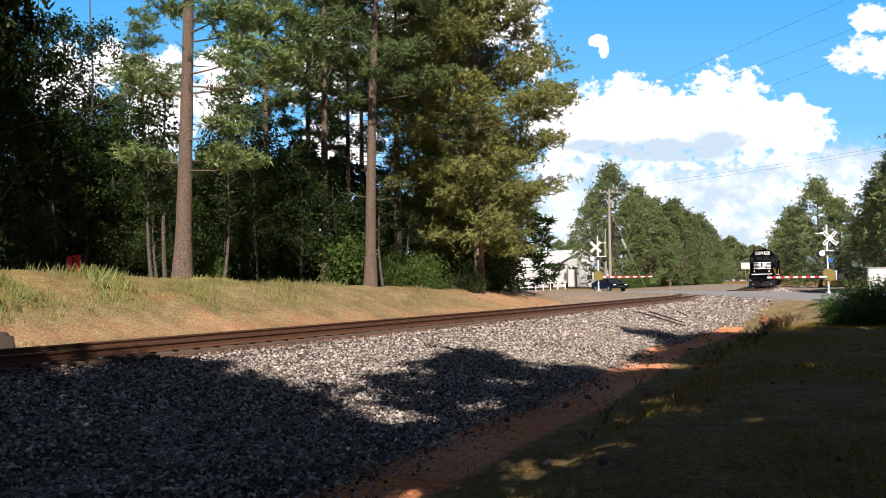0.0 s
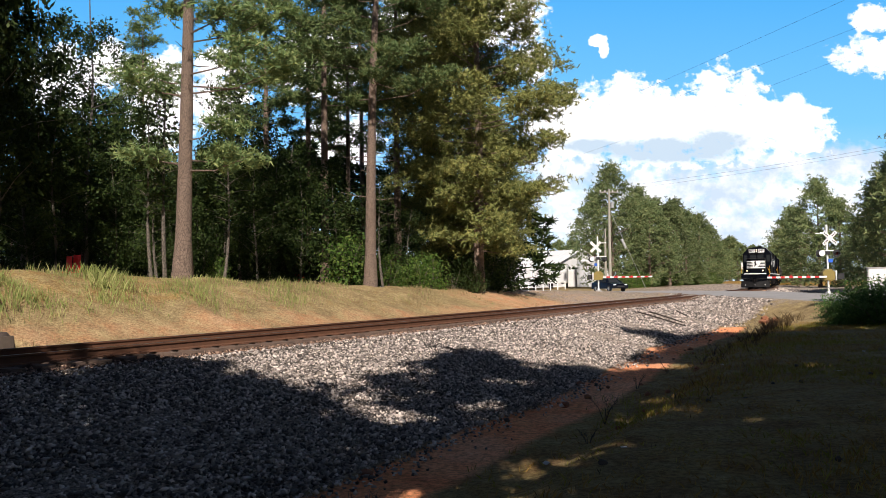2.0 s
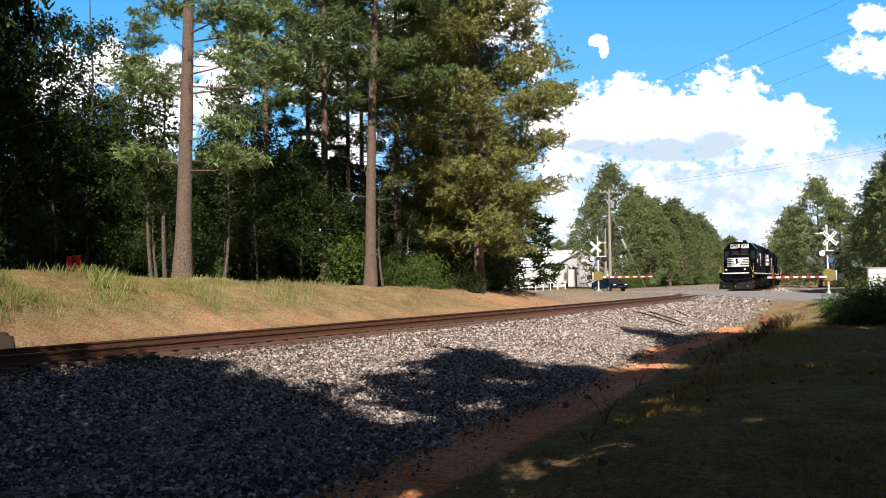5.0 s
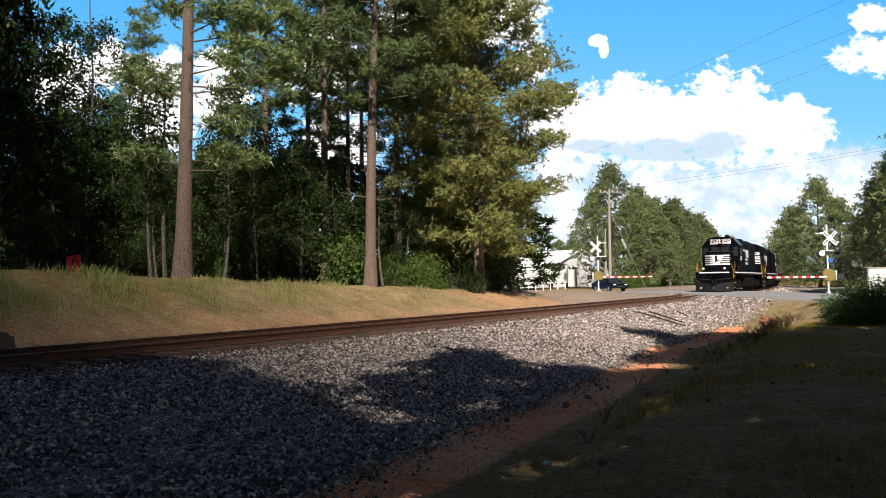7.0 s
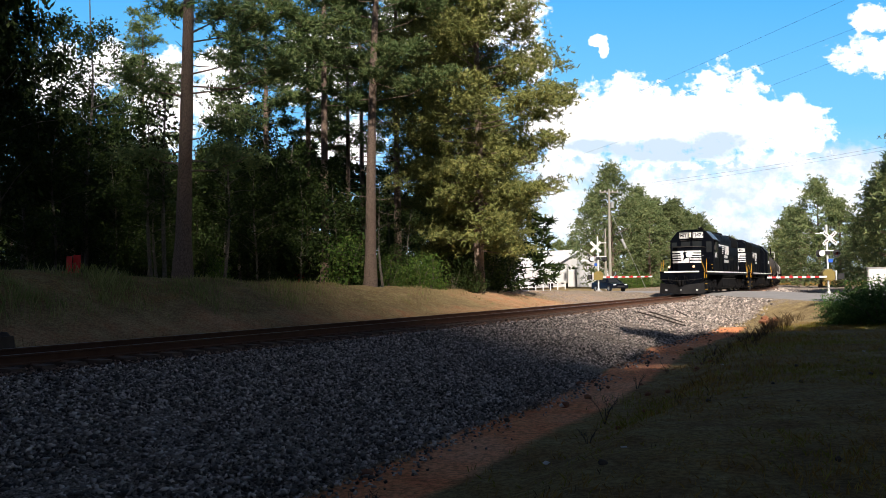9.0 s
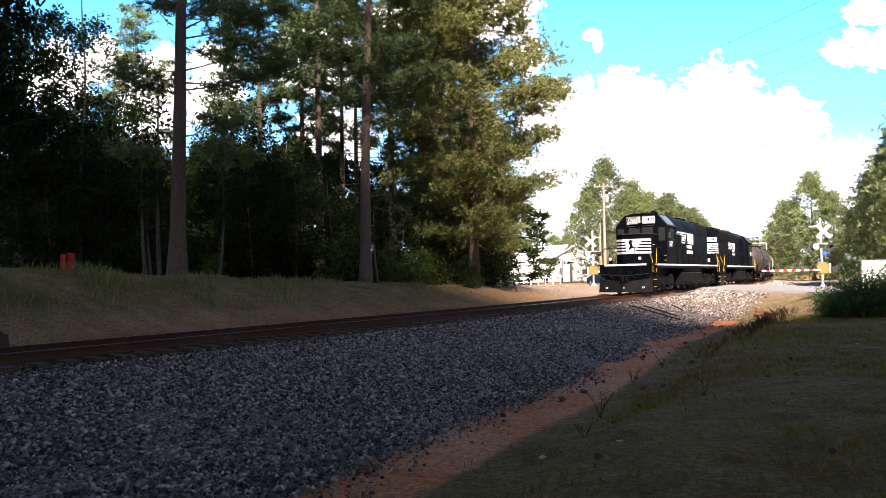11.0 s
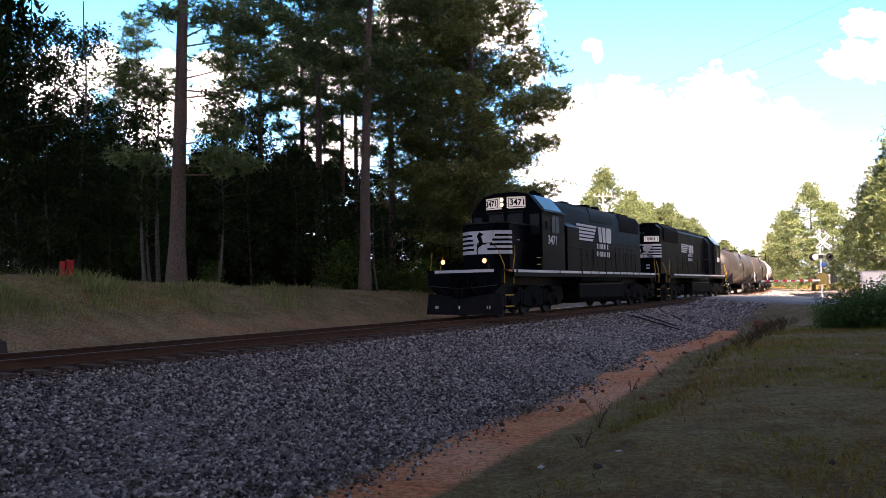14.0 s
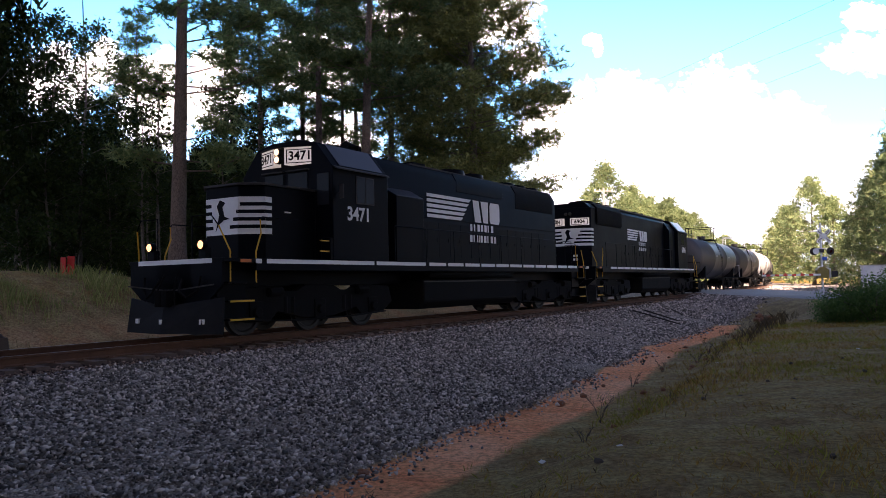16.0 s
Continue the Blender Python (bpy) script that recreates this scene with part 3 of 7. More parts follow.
def broadleaf(seed, height, base, radius, thick, clumps, size=0.10, label="slender broadleaf tree in full leaf", leaf=None, per=11):
    rng = np.random.default_rng(seed)
    g = Geo()
    lean = rng.normal(0, 0.05, 2)
    stem = [Vector((lean[0] * h + 0.12 * math.sin(h * 0.7 + seed), lean[1] * h + 0.12 * math.sin(h * 0.5 + 1), h)) for h in np.linspace(-0.3, height * 0.92, 9)]
    g.tube(stem, thick, 8, 0.2)
    centres = []
    nb = 22
    for b in range(nb):
        u = base + (1 - base) * (b + rng.random()) / nb
        i = min(7, int(u * 0.92 * 8))
        o = stem[i].lerp(stem[i + 1], rng.random())
        az = b * 2.399 + rng.normal(0, 0.5)
        k = (u - base) / (1 - base)
        reach = radius * (0.5 + 0.5 * math.sin(math.pi * min(1, k * 0.85 + 0.15))) * rng.uniform(0.6, 1.15)
        d = Vector((math.cos(az), math.sin(az), rng.uniform(0.2, 0.9))).normalized()
        mid, end = o + d * reach * 0.5, o + d * reach + Vector((0, 0, -0.1 * reach))
        g.tube([o, mid, end], max(0.015, thick * 0.35 * (1 - u * 0.5)), 5, 0.2)
        for _ in range(max(1, clumps // nb)):
            f = rng.uniform(0.25, 1.05)
            q = np.array(o.lerp(end, f)) + rng.normal(0, 0.13, 3) * reach
            centres.append(q)
    c = np.array(centres)
    return plant("broadleaf_tree", g, leaf_cards(rng, c, size, per, 0.18), M_BARK_GREY, leaf or M_LEAF_SHADED, label, "tree")


def shrub(seed, height, radius, clumps, size=0.07, leaf=None, label="dense green shrub on the ground", per=12):
    rng = np.random.default_rng(seed)
    g = Geo()
    centres = []
    for b in range(9):
        az = rng.uniform(0, math.tau)
        out = radius * rng.uniform(0.15, 0.85)
        e = Vector((math.cos(az) * out, math.sin(az) * out, height * rng.uniform(0.5, 1.0)))
        g.tube([(0, 0, -0.2), e * 0.5 + Vector((0, 0, 0.1 * height)), e], 0.025, 4, 0.4)
        for _ in range(max(1, clumps // 9)):
            f = rng.uniform(0.12, 1.08)
            centres.append(np.array(e * f) + rng.normal(0, 0.24, 3) * np.array((radius, radius, height * 0.5)))
    c = np.array(centres)
    c[:, 2] = np.abs(c[:, 2])
    return plant("shrub", g, leaf_cards(rng, c, size, per, 0.2), M_BARK_GREY, leaf or M_LEAF_SHADED, label, "shrub")


def ahead(px, dist):
    """A place on the ground by its bearing (1340 parts ahead for px - 784 aside) and its depth."""
    x = (px - 784) / 1340 * dist
    return x, dist, float(ground_z(x, dist))


def put(ob, x, y, z=None, turn=0.0, scale=1.0, high=1.0):
    z = float(ground_z(x, y)) if z is None else z
    ob.matrix_basis = pose(x, y, z, 0, 0, turn) @ Matrix.Diagonal((scale, scale, scale * high, 1))
    return ob


def again(ob, x, y, turn, scale=1.0, high=1.0, label=""):
    z = float(ground_z(x, y))
    o = ob.scale.copy()
    ob.scale = (1, 1, 1)
    c = copy_thing(ob, pose(x, y, z, 0, 0, turn) @ Matrix.Diagonal((scale, scale, scale * high, 1)))
    ob.scale = o
    if label:
        c["label"] = label
    return c


def build_woods():
    rng = random.Random(11)
    # pines at the edge of the wood
    a = pine(21, 23, 0.40, 3.9, 0.29, 26, 0.25, (0.010, 0.0), "tall pine with a sunlit rough reddish trunk and sparse boughs", dead=5,
             extra=((3.9, -20, 2.6), (4.3, 15, 1.7), (4.1, 200, 1.7), (5.0, -40, 1.9), (6.6, 190, 2.0), (7.1, 170, 1.4), (6.7, -10, 3.9), (7.0, 20, 3.1), (7.4, -35, 3.4), (8.6, 5, 3.6), (8.9, -25, 2.9)))
    put(a, *ahead(322, 27)[:2], turn=0)
    b = pine(22, 24, 0.36, 3.9, 0.27, 44, 0.26, (0.035, 0.0), "tall leaning pine with a pale bare trunk and stubs", dead=14, pads=5)
    put(b, *ahead(655, 36)[:2], turn=0)
    c = pine(23, 25, 0.40, 3.4, 0.25, 34, 0.27, (0.0, 0.0), "tall shaded pine inside the wood", dead=12, pads=4, per=9, tufts=38, width=0.13)
    put(c, *ahead(575, 42)[:2], turn=80)
    d = pine(24, 22, 0.10, 5.6, 0.32, 130, 0.27, (0.0, 0.0), "broad full pine with yellowing boughs down to the ground", M_PINE_WARM, droop=0.10, dead=0, low=0.42, tufts=34, pads=6, per=9, width=0.13, pad=0.42)
    put(d, *ahead(846, 42)[:2], turn=10, scale=0.95, high=1.1)
    again(d, *ahead(795, 45)[:2], 130, 0.82, 1.15)
    again(d, *ahead(868, 55)[:2], 250, 0.6, 1.0)
    for px, dist, turn, sc in ((545, 48, 40, 0.95), (618, 49, 140, 0.85), (705, 44, 200, 1.0), (470, 46, 280, 0.95), (640, 56, 310, 1.0), (250, 54, 10, 0.8)):
        again(c, *ahead(px, dist)[:2], turn, sc)
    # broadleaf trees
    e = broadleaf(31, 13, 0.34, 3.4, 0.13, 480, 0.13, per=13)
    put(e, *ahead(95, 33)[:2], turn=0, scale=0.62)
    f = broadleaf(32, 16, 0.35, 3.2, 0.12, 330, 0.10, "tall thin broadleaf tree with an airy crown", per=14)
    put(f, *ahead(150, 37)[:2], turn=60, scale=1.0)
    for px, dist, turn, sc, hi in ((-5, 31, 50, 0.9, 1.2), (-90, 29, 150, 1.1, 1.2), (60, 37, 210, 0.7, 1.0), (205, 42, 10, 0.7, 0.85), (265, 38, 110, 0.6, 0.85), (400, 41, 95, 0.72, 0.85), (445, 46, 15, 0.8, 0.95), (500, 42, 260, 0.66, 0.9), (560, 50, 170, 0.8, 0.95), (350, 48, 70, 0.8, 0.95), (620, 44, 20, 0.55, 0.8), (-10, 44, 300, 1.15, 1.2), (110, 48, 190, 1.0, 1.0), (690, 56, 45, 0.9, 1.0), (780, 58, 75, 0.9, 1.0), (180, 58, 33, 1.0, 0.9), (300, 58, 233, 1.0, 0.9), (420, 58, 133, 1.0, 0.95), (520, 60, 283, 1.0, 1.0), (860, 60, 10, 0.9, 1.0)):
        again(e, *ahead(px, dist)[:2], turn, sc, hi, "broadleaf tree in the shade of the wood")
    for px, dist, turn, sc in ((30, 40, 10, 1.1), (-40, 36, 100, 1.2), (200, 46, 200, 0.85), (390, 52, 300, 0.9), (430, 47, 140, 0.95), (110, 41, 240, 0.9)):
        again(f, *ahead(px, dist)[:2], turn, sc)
    low_tree = broadleaf(33, 7.5, 0.08, 2.4, 0.07, 460, 0.075, "low broadleaf tree under the pines", M_LEAF_SHADED, 13)
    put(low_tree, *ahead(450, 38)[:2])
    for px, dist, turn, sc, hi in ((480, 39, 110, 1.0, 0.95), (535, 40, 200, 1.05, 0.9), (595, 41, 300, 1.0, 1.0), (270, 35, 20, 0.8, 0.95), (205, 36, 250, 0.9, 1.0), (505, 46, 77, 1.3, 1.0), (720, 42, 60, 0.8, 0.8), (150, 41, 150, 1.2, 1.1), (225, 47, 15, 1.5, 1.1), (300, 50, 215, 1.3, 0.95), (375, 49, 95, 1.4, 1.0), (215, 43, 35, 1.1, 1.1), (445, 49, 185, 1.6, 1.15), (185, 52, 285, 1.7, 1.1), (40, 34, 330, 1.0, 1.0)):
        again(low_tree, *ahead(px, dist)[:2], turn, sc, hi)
    sapling = broadleaf(35, 6.5, 0.45, 1.1, 0.075, 70, 0.075, "thin bare-stemmed sapling beside a pine", M_LEAF_SHADED, 11)
    put(sapling, *ahead(268, 27.5)[:2])
    for px, dist, turn, sc in ((297, 28.5, 120, 1.25), (391, 30, 250, 1.0), (282, 29.5, 60, 0.8), (680, 37, 30, 0.9)):
        again(sapling, *ahead(px, dist)[:2], turn, sc)
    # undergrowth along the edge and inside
    g = shrub(41, 2.3, 1.3, 170, 0.065, M_LEAF_SHADED, "dense green undergrowth at the wood's edge")
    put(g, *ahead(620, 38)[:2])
    h = shrub(42, 1.6, 1.0, 130, 0.065, M_BRIGHT, "light green shrub at the wood's edge")
    put(h, *ahead(690, 39)[:2])
    for i in range(46):
        px = rng.uniform(-80, 900)
        if px < 300 and i % 4:
            px += 330
        dist = np.interp(px, [0, 300, 500, 700, 950], [36, 39, 41, 43, 52]) + rng.uniform(0.5, 16)
        again(g, *ahead(px, dist)[:2], rng.uniform(0, 360), rng.uniform(0.6, 1.5), rng.uniform(0.8, 1.3))
    for px, dist, sc in ((800, 43.5, 1.2), (830, 44, 1.3), (860, 45, 1.3), (885, 47, 1.1), (815, 46, 1.4), (770, 43, 0.9), (845, 41.5, 0.8)):
        again(g, *ahead(px, dist)[:2], rng.uniform(0, 360), sc)
    for px, dist, sc in ((610, 37.5, 1.5), (640, 40, 1.2), (745, 40, 0.95), (765, 41, 1.1), (710, 40, 0.7), (390, 31, 0.6), (880, 47, 0.8), (905, 49, 0.5)):
        again(h, *ahead(px, dist)[:2], rng.uniform(0, 360), sc)
    # trees beyond the crossing
    k = evergreen(25, 14, 4.4, 100, "rounded evergreen tree with foliage to the ground", M_CEDAR)
    far_k = evergreen(27, 13, 4.6, 46, "distant evergreen tree on a rise", M_CEDAR, 0.95, 8, 0.15, 14)
    # evergreens given the darkened leaf colour in place of deep shade
    deep_k = evergreen(28, 13, 4.6, 50, "dense tree deep in the wood, shade in its leaf colour", M_LEAF_SHADED, 0.8, 8, 0.16, 14)
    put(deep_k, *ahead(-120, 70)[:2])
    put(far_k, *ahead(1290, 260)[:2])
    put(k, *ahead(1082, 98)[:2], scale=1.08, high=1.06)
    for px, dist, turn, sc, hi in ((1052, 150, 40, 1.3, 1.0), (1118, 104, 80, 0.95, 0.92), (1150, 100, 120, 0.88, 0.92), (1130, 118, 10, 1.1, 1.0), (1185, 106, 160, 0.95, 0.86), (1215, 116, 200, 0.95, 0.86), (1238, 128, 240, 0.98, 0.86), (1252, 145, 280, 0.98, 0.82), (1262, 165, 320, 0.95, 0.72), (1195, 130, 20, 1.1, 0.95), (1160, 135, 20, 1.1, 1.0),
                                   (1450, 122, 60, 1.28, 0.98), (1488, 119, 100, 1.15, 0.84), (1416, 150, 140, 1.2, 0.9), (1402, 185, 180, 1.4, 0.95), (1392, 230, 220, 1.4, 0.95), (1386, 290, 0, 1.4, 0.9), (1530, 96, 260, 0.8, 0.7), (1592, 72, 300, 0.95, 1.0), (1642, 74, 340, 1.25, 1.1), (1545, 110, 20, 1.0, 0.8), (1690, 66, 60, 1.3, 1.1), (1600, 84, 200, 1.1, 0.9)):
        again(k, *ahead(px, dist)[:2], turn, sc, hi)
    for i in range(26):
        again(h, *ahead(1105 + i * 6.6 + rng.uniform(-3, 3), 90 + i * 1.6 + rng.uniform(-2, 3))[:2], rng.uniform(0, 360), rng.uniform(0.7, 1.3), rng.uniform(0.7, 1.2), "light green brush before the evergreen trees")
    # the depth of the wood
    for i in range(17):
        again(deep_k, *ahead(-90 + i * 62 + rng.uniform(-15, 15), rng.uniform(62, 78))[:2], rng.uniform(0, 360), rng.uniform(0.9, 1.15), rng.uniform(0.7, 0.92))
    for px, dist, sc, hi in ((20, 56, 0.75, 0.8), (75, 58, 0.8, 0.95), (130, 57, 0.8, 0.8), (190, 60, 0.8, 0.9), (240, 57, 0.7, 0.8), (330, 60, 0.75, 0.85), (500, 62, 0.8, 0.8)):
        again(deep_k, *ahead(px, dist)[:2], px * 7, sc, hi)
    for px, dist in ((20, 50), (55, 53), (90, 51), (125, 54), (160, 52)):
        again(g, *ahead(px, dist)[:2], px * 3, 1.2, 0.9)
    # a distant wooded rise
    for i in range(18):
        px = 880 + i * 27
        again(far_k, *ahead(px if px < 1060 else 1260 + (px - 1060) * 0.5, rng.uniform(230, 300))[:2], rng.uniform(0, 360), rng.uniform(0.9, 1.25), rng.uniform(0.8, 1.0), "distant evergreen tree on a rise")
    # dark bushes beside the lawn
    m = shrub(43, 1.35, 1.3, 330, 0.045, M_BUSH, "dark green feathery bush growing beside the lawn", 13)
    put(m, 15.6, 28.5)
    for x, y, sc in ((15.8, 27.5, 1.0), (17.2, 28.0, 1.1), (16.6, 30.0, 0.9), (18.8, 30.0, 1.0), (19.7, 32, 1.0), (21.0, 32.0, 1.1), (15.6, 30.0, 0.75), (18.2, 28.4, 1.0), (20.2, 30, 1.1), (16.9, 26.4, 0.8), (15.0, 29.0, 0.7), (16.4, 28.6, 1.05), (17.6, 29.4, 1.1)):
        again(m, x, y, rng.uniform(0, 360), sc)
    # tall trees behind the camera, which shade the lawn and the ballast
    shade = pine(26, 17, 0.22, 3.4, 0.24, 34, 0.6, (0, 0), "tall pine beside the lawn", droop=0.0, dead=4, per=12, width=0.19, tufts=13, pads=3)
    put(shade, 2.2, -3.2)
    for x, y, turn, sc in ((-3.9, -4.2, 40, 0.88), (-8.5, -5.6, 90, 1.0), (-13.5, -6, 150, 1.1), (-20, -7, 50, 1.2), (6.4, -2.2, 130, 0.94), (9.5, 0.5, 200, 1.08), (13.0, 3.5, 250, 1.08), (17.5, 7.0, 300, 1.08), (22.5, 13.0, 20, 1.12), (-1.6, -9.5, 80, 1.05), (5, -8.5, 10, 1.2), (28, 20.0, 70, 1.1), (11, -6, 10, 1.2), (16, -1, 310, 1.2), (-7, -11, 210, 1.2), (21, 5, 110, 1.2), (21.5, 17.5, 145, 1.0), (-7.2, -4.6, 15, 0.9), (9.8, 4.6, 75, 1.1), (12.8, 8.2, 175, 1.05)):
        again(shade, x, y, turn, sc)
    # added canopies out of view, which keep skylight off the left ballast
    spread_tree = broadleaf(34, 11, 0.48, 4.8, 0.2, 640, 0.17, "unseen spreading tree added to block skylight", M_LEAF_SHADED, 13)
    put(spread_tree, -9.0, 2.4)
    for x, y, turn, sc, hi in ((-3.4, -2.4, 100, 1.0, 1.0), (-14.5, 4.5, 200, 1.0, 0.9), (-6.6, 2.8, 300, 0.75, 0.95), (-19, 21, 40, 1.25, 1.2), (-23, 27, 140, 1.35, 1.2), (-27.5, 33, 240, 1.4, 1.2), (-25, 19, 340, 1.4, 1.2)):
        again(spread_tree, x, y, turn, sc, hi, "spreading broadleaf tree at the wood's edge" if y > 10 else "")
    # more unseen trees, squat copies added to darken the ballast at the left
    for x, y, turn, sc in ((-8.5, 1.5, 20, 0.8), (-12, 3.2, 120, 0.75), (-5.6, -1.2, 240, 0.85), (-15.5, 1, 310, 0.9), (-11, -2.5, 75, 0.95), (-2.6, -3.0, 165, 0.9), (-18, -3, 200, 1.0)):
        again(shade, x, y, turn, sc, 0.66, "unseen low pine added to block skylight")


build_woods()


def grass_blades(rng, x, y, height, width, lean=0.5):
    n = len(x)
    z = ground_z(x, y) - 0.02
    az = rng.uniform(0, math.tau, n)
    h = height * rng.uniform(0.5, 1.3, n)
    dx, dy = np.cos(az), np.sin(az)
    out = h * rng.uniform(0, lean, n)
    wx, wy = -dy * width, dx * width
    a = np.stack([x - wx, y - wy, z], -1)
    b = np.stack([x + wx, y + wy, z], -1)
    c = np.stack([x + dx * out * 0.4 + wx * 0.6, y + dy * out * 0.4 + wy * 0.6, z + h * 0.6], -1)
    e = np.stack([x + dx * out, y + dy * out, z + h], -1)
    v = np.stack([a, b, c, e], 1).reshape(-1, 3)
    i = np.arange(n)[:, None] * 4
    return v, np.concatenate([i + np.array([[0, 1, 2]]), i + np.array([[0, 2, 3]])], 0)


def clumped(rng, n, x0, x1, y0, y1, per, spread_):
    cx, cy = rng.uniform(x0, x1, n), rng.uniform(y0, y1, n)
    return (np.repeat(cx, per) + rng.normal(0, spread_, n * per)), (np.repeat(cy, per) + rng.normal(0, spread_, n * per))


def build_grass():
    rng = np.random.default_rng(9)
    # tall grass on the bank beyond the track
    cs, cd = np.repeat(rng.uniform(-22, 32, 10500), 10), np.repeat(rng.uniform(-11.5, -3.3, 10500), 10)
    a = heading(cs)
    x = np.interp(cs, S_TAB, X_TAB) + cd * np.sin(a) + rng.normal(0, 0.11, len(cs))
    y = np.interp(cs, S_TAB, Y_TAB) - cd * np.cos(a) + rng.normal(0, 0.11, len(cs))
    s, d = track_sd(x, y)
    keep = (d < -3.4) & (np.abs(x) < 0.66 * y) & (rng.random(len(x)) < np.where(d < -5, 0.95, 0.45) * np.interp(s, [-20, 4, 16, 30], [1, 0.8, 0.5, 0.15]))
    foot = -5.5 + rng.normal(0, 0.35, len(x))
    patch = np.array([noise.noise((p * 0.45, q * 0.45, 2)) for p, q in zip(x, y)])
    keep = keep & ((patch + rng.normal(0, 0.12, len(x)) > -0.08) | (rng.random(len(x)) < 0.5))
    tall = keep & (rng.random(len(x)) < np.interp(s, [-4, 3, 9, 16], [1, 0.75, 0.25, 0.04])) & (d > -8.4 + rng.normal(0, 0.3, len(x))) & (d < foot)
    keep = keep & ((d < foot) | (rng.random(len(x)) < 0.45))
    v, t = grass_blades(rng, x[keep & ~tall], y[keep & ~tall], 0.10 * np.clip(1 + patch[keep & ~tall] * 2.2, 0.5, 2.4), 0.006)
    tagged(part("bank_grass", arrays_mesh("bank_grass", v, t), M_DRY), "dry yellow grass on the bank", "grass", kind="stuff")
    v, t = grass_blades(rng, x[tall], y[tall], np.interp(s[tall], [-4, 4, 12], [0.36, 0.30, 0.20]) * np.clip(0.75 + patch[tall] * 1.2, 0.4, 1.3), 0.006)
    tagged(part("tall_grass", arrays_mesh("tall_grass", v, t), M_TALL), "tall pale green grass on the bank", "grass", kind="stuff")
    # mown lawn on the near side
    x, y = clumped(rng, 30000, -2, 22, 5.0, 32, 5, 0.05)
    s, d = track_sd(x, y)
    edge = d - toe(s)
    keep = (edge > 1.25 + 0.3 * np.sin(s * 1.3) + rng.normal(0, 0.2, len(s))) & (y > 4) & (rng.random(len(s)) < np.interp(edge, [1.2, 2.6], [0.35, 1]))
    patchy = np.array([noise.noise((a * 0.5, b * 0.5, 7)) for a, b in zip(x, y)]) + rng.normal(0, 0.25, len(x))
    for pick, mat, label in ((keep & (patchy > 0.1), M_GREEN, "short green patches of lawn grass"), (keep & (patchy <= 0.1) & (rng.random(len(x)) < 0.75), M_STRAW, "short dead brown lawn grass")):
        v, t = grass_blades(rng, x[pick], y[pick], 0.085, 0.0065, 1.2)
        tagged(part("lawn_grass", arrays_mesh("lawn_grass", v, t), mat), label, "grass", kind="stuff")
    # weeds along the edge of the ditch
    x, y = clumped(rng, 1500, -1, 18, 6, 34, 16, 0.12)
    s, d = track_sd(x, y)
    edge = d - toe(s)
    keep = (edge > 2.1) & (edge < 3.1) & (rng.random(len(s)) < np.interp(s, [2, 16], [0.3, 0.9]))
    v, t = grass_blades(rng, x[keep], y[keep], np.interp(s[keep], [-5, 8, 18, 30], [0.09, 0.2, 0.4, 0.6]), 0.005, 0.7)
    tagged(part("ditch_weeds", arrays_mesh("ditch_weeds", v, t), M_WEED), "brown dead weeds along the ditch", "weeds", kind="stuff")


build_grass()


# ---- train ----
M_BLACK = surface("black_paint", (0.0025, 0.0035, 0.006), (0.005, 0.006, 0.009), 0.46, 0, 1.5, 50, 0.02, rvar=0.1, spec=0.05)
# the black paint again, lightened and glossier to carry the sheen of the sky
M_SKY_SHEEN = surface("sky_sheen_on_black", (0.03, 0.034, 0.042), (0.05, 0.055, 0.065), 0.3, 0, 1.5, 50, 0.02, rvar=0.08, spec=0.7)
M_UNDER = surface("grimy_underframe", (0.006, 0.006, 0.0065), (0.013, 0.012, 0.012), 0.75, 0.0, 2.5, 30, 0.2, spec=0.08)
M_BLADE = surface("dark_plow_blade", (0.009, 0.009, 0.010), (0.022, 0.021, 0.021), 0.6, 0.0, 3, 40, 0.15, spec=0.12)
M_PLOW = surface("scuffed_plow_steel", (0.035, 0.034, 0.033), (0.07, 0.062, 0.056), 0.6, 0.2, 3, 40, 0.15, spec=0.3)
M_WHITE = surface("white_lettering", (0.88, 0.88, 0.87), (0.80, 0.79, 0.77), 0.5, 0, 3, 40, 0.02)
M_BOARD = surface("lit_number_board", (0.85, 0.85, 0.83), (0.8, 0.8, 0.78), 0.5, 0, 3, 40, 0, glow=((1.0, 0.97, 0.9), 0.08))
M_YELLOW = surface("yellow_handrail_paint", (0.75, 0.42, 0.02), (0.6, 0.33, 0.03), 0.5, 0, 4, 40, 0.05)
M_ORANGE = surface("orange_paint", (0.65, 0.17, 0.03), (0.5, 0.13, 0.03), 0.5, 0, 4, 40, 0.05)
M_GLASS = surface("dark_cab_glass", (0.02, 0.025, 0.028), (0.03, 0.03, 0.03), 0.06, 0, 3, 40, 0.0, rvar=0.03, spec=0.08)
M_LAMP = surface("lit_headlight", (0.9, 0.8, 0.6), (0.9, 0.8, 0.6), 0.3, glow=((1.0, 0.44, 0.17), 0.7))
M_LAMP_DIM = surface("headlight_glass", (0.8, 0.75, 0.65), (0.7, 0.65, 0.6), 0.2, glow=((1.0, 0.70, 0.42), 0.5))
M_TANK = surface("dark_tank_paint", (0.05, 0.045, 0.042), (0.09, 0.072, 0.06), 0.42, 0, 0.9, 30, 0.04)
M_TANK_WHITE = surface("pale_tank_paint", (0.55, 0.53, 0.5), (0.4, 0.37, 0.33), 0.5, 0, 0.9, 30, 0.04)
M_STEEL = surface("worn_wheel_steel", (0.03, 0.026, 0.024), (0.018, 0.016, 0.015), 0.6, 0.2, 5, 40, 0.1)

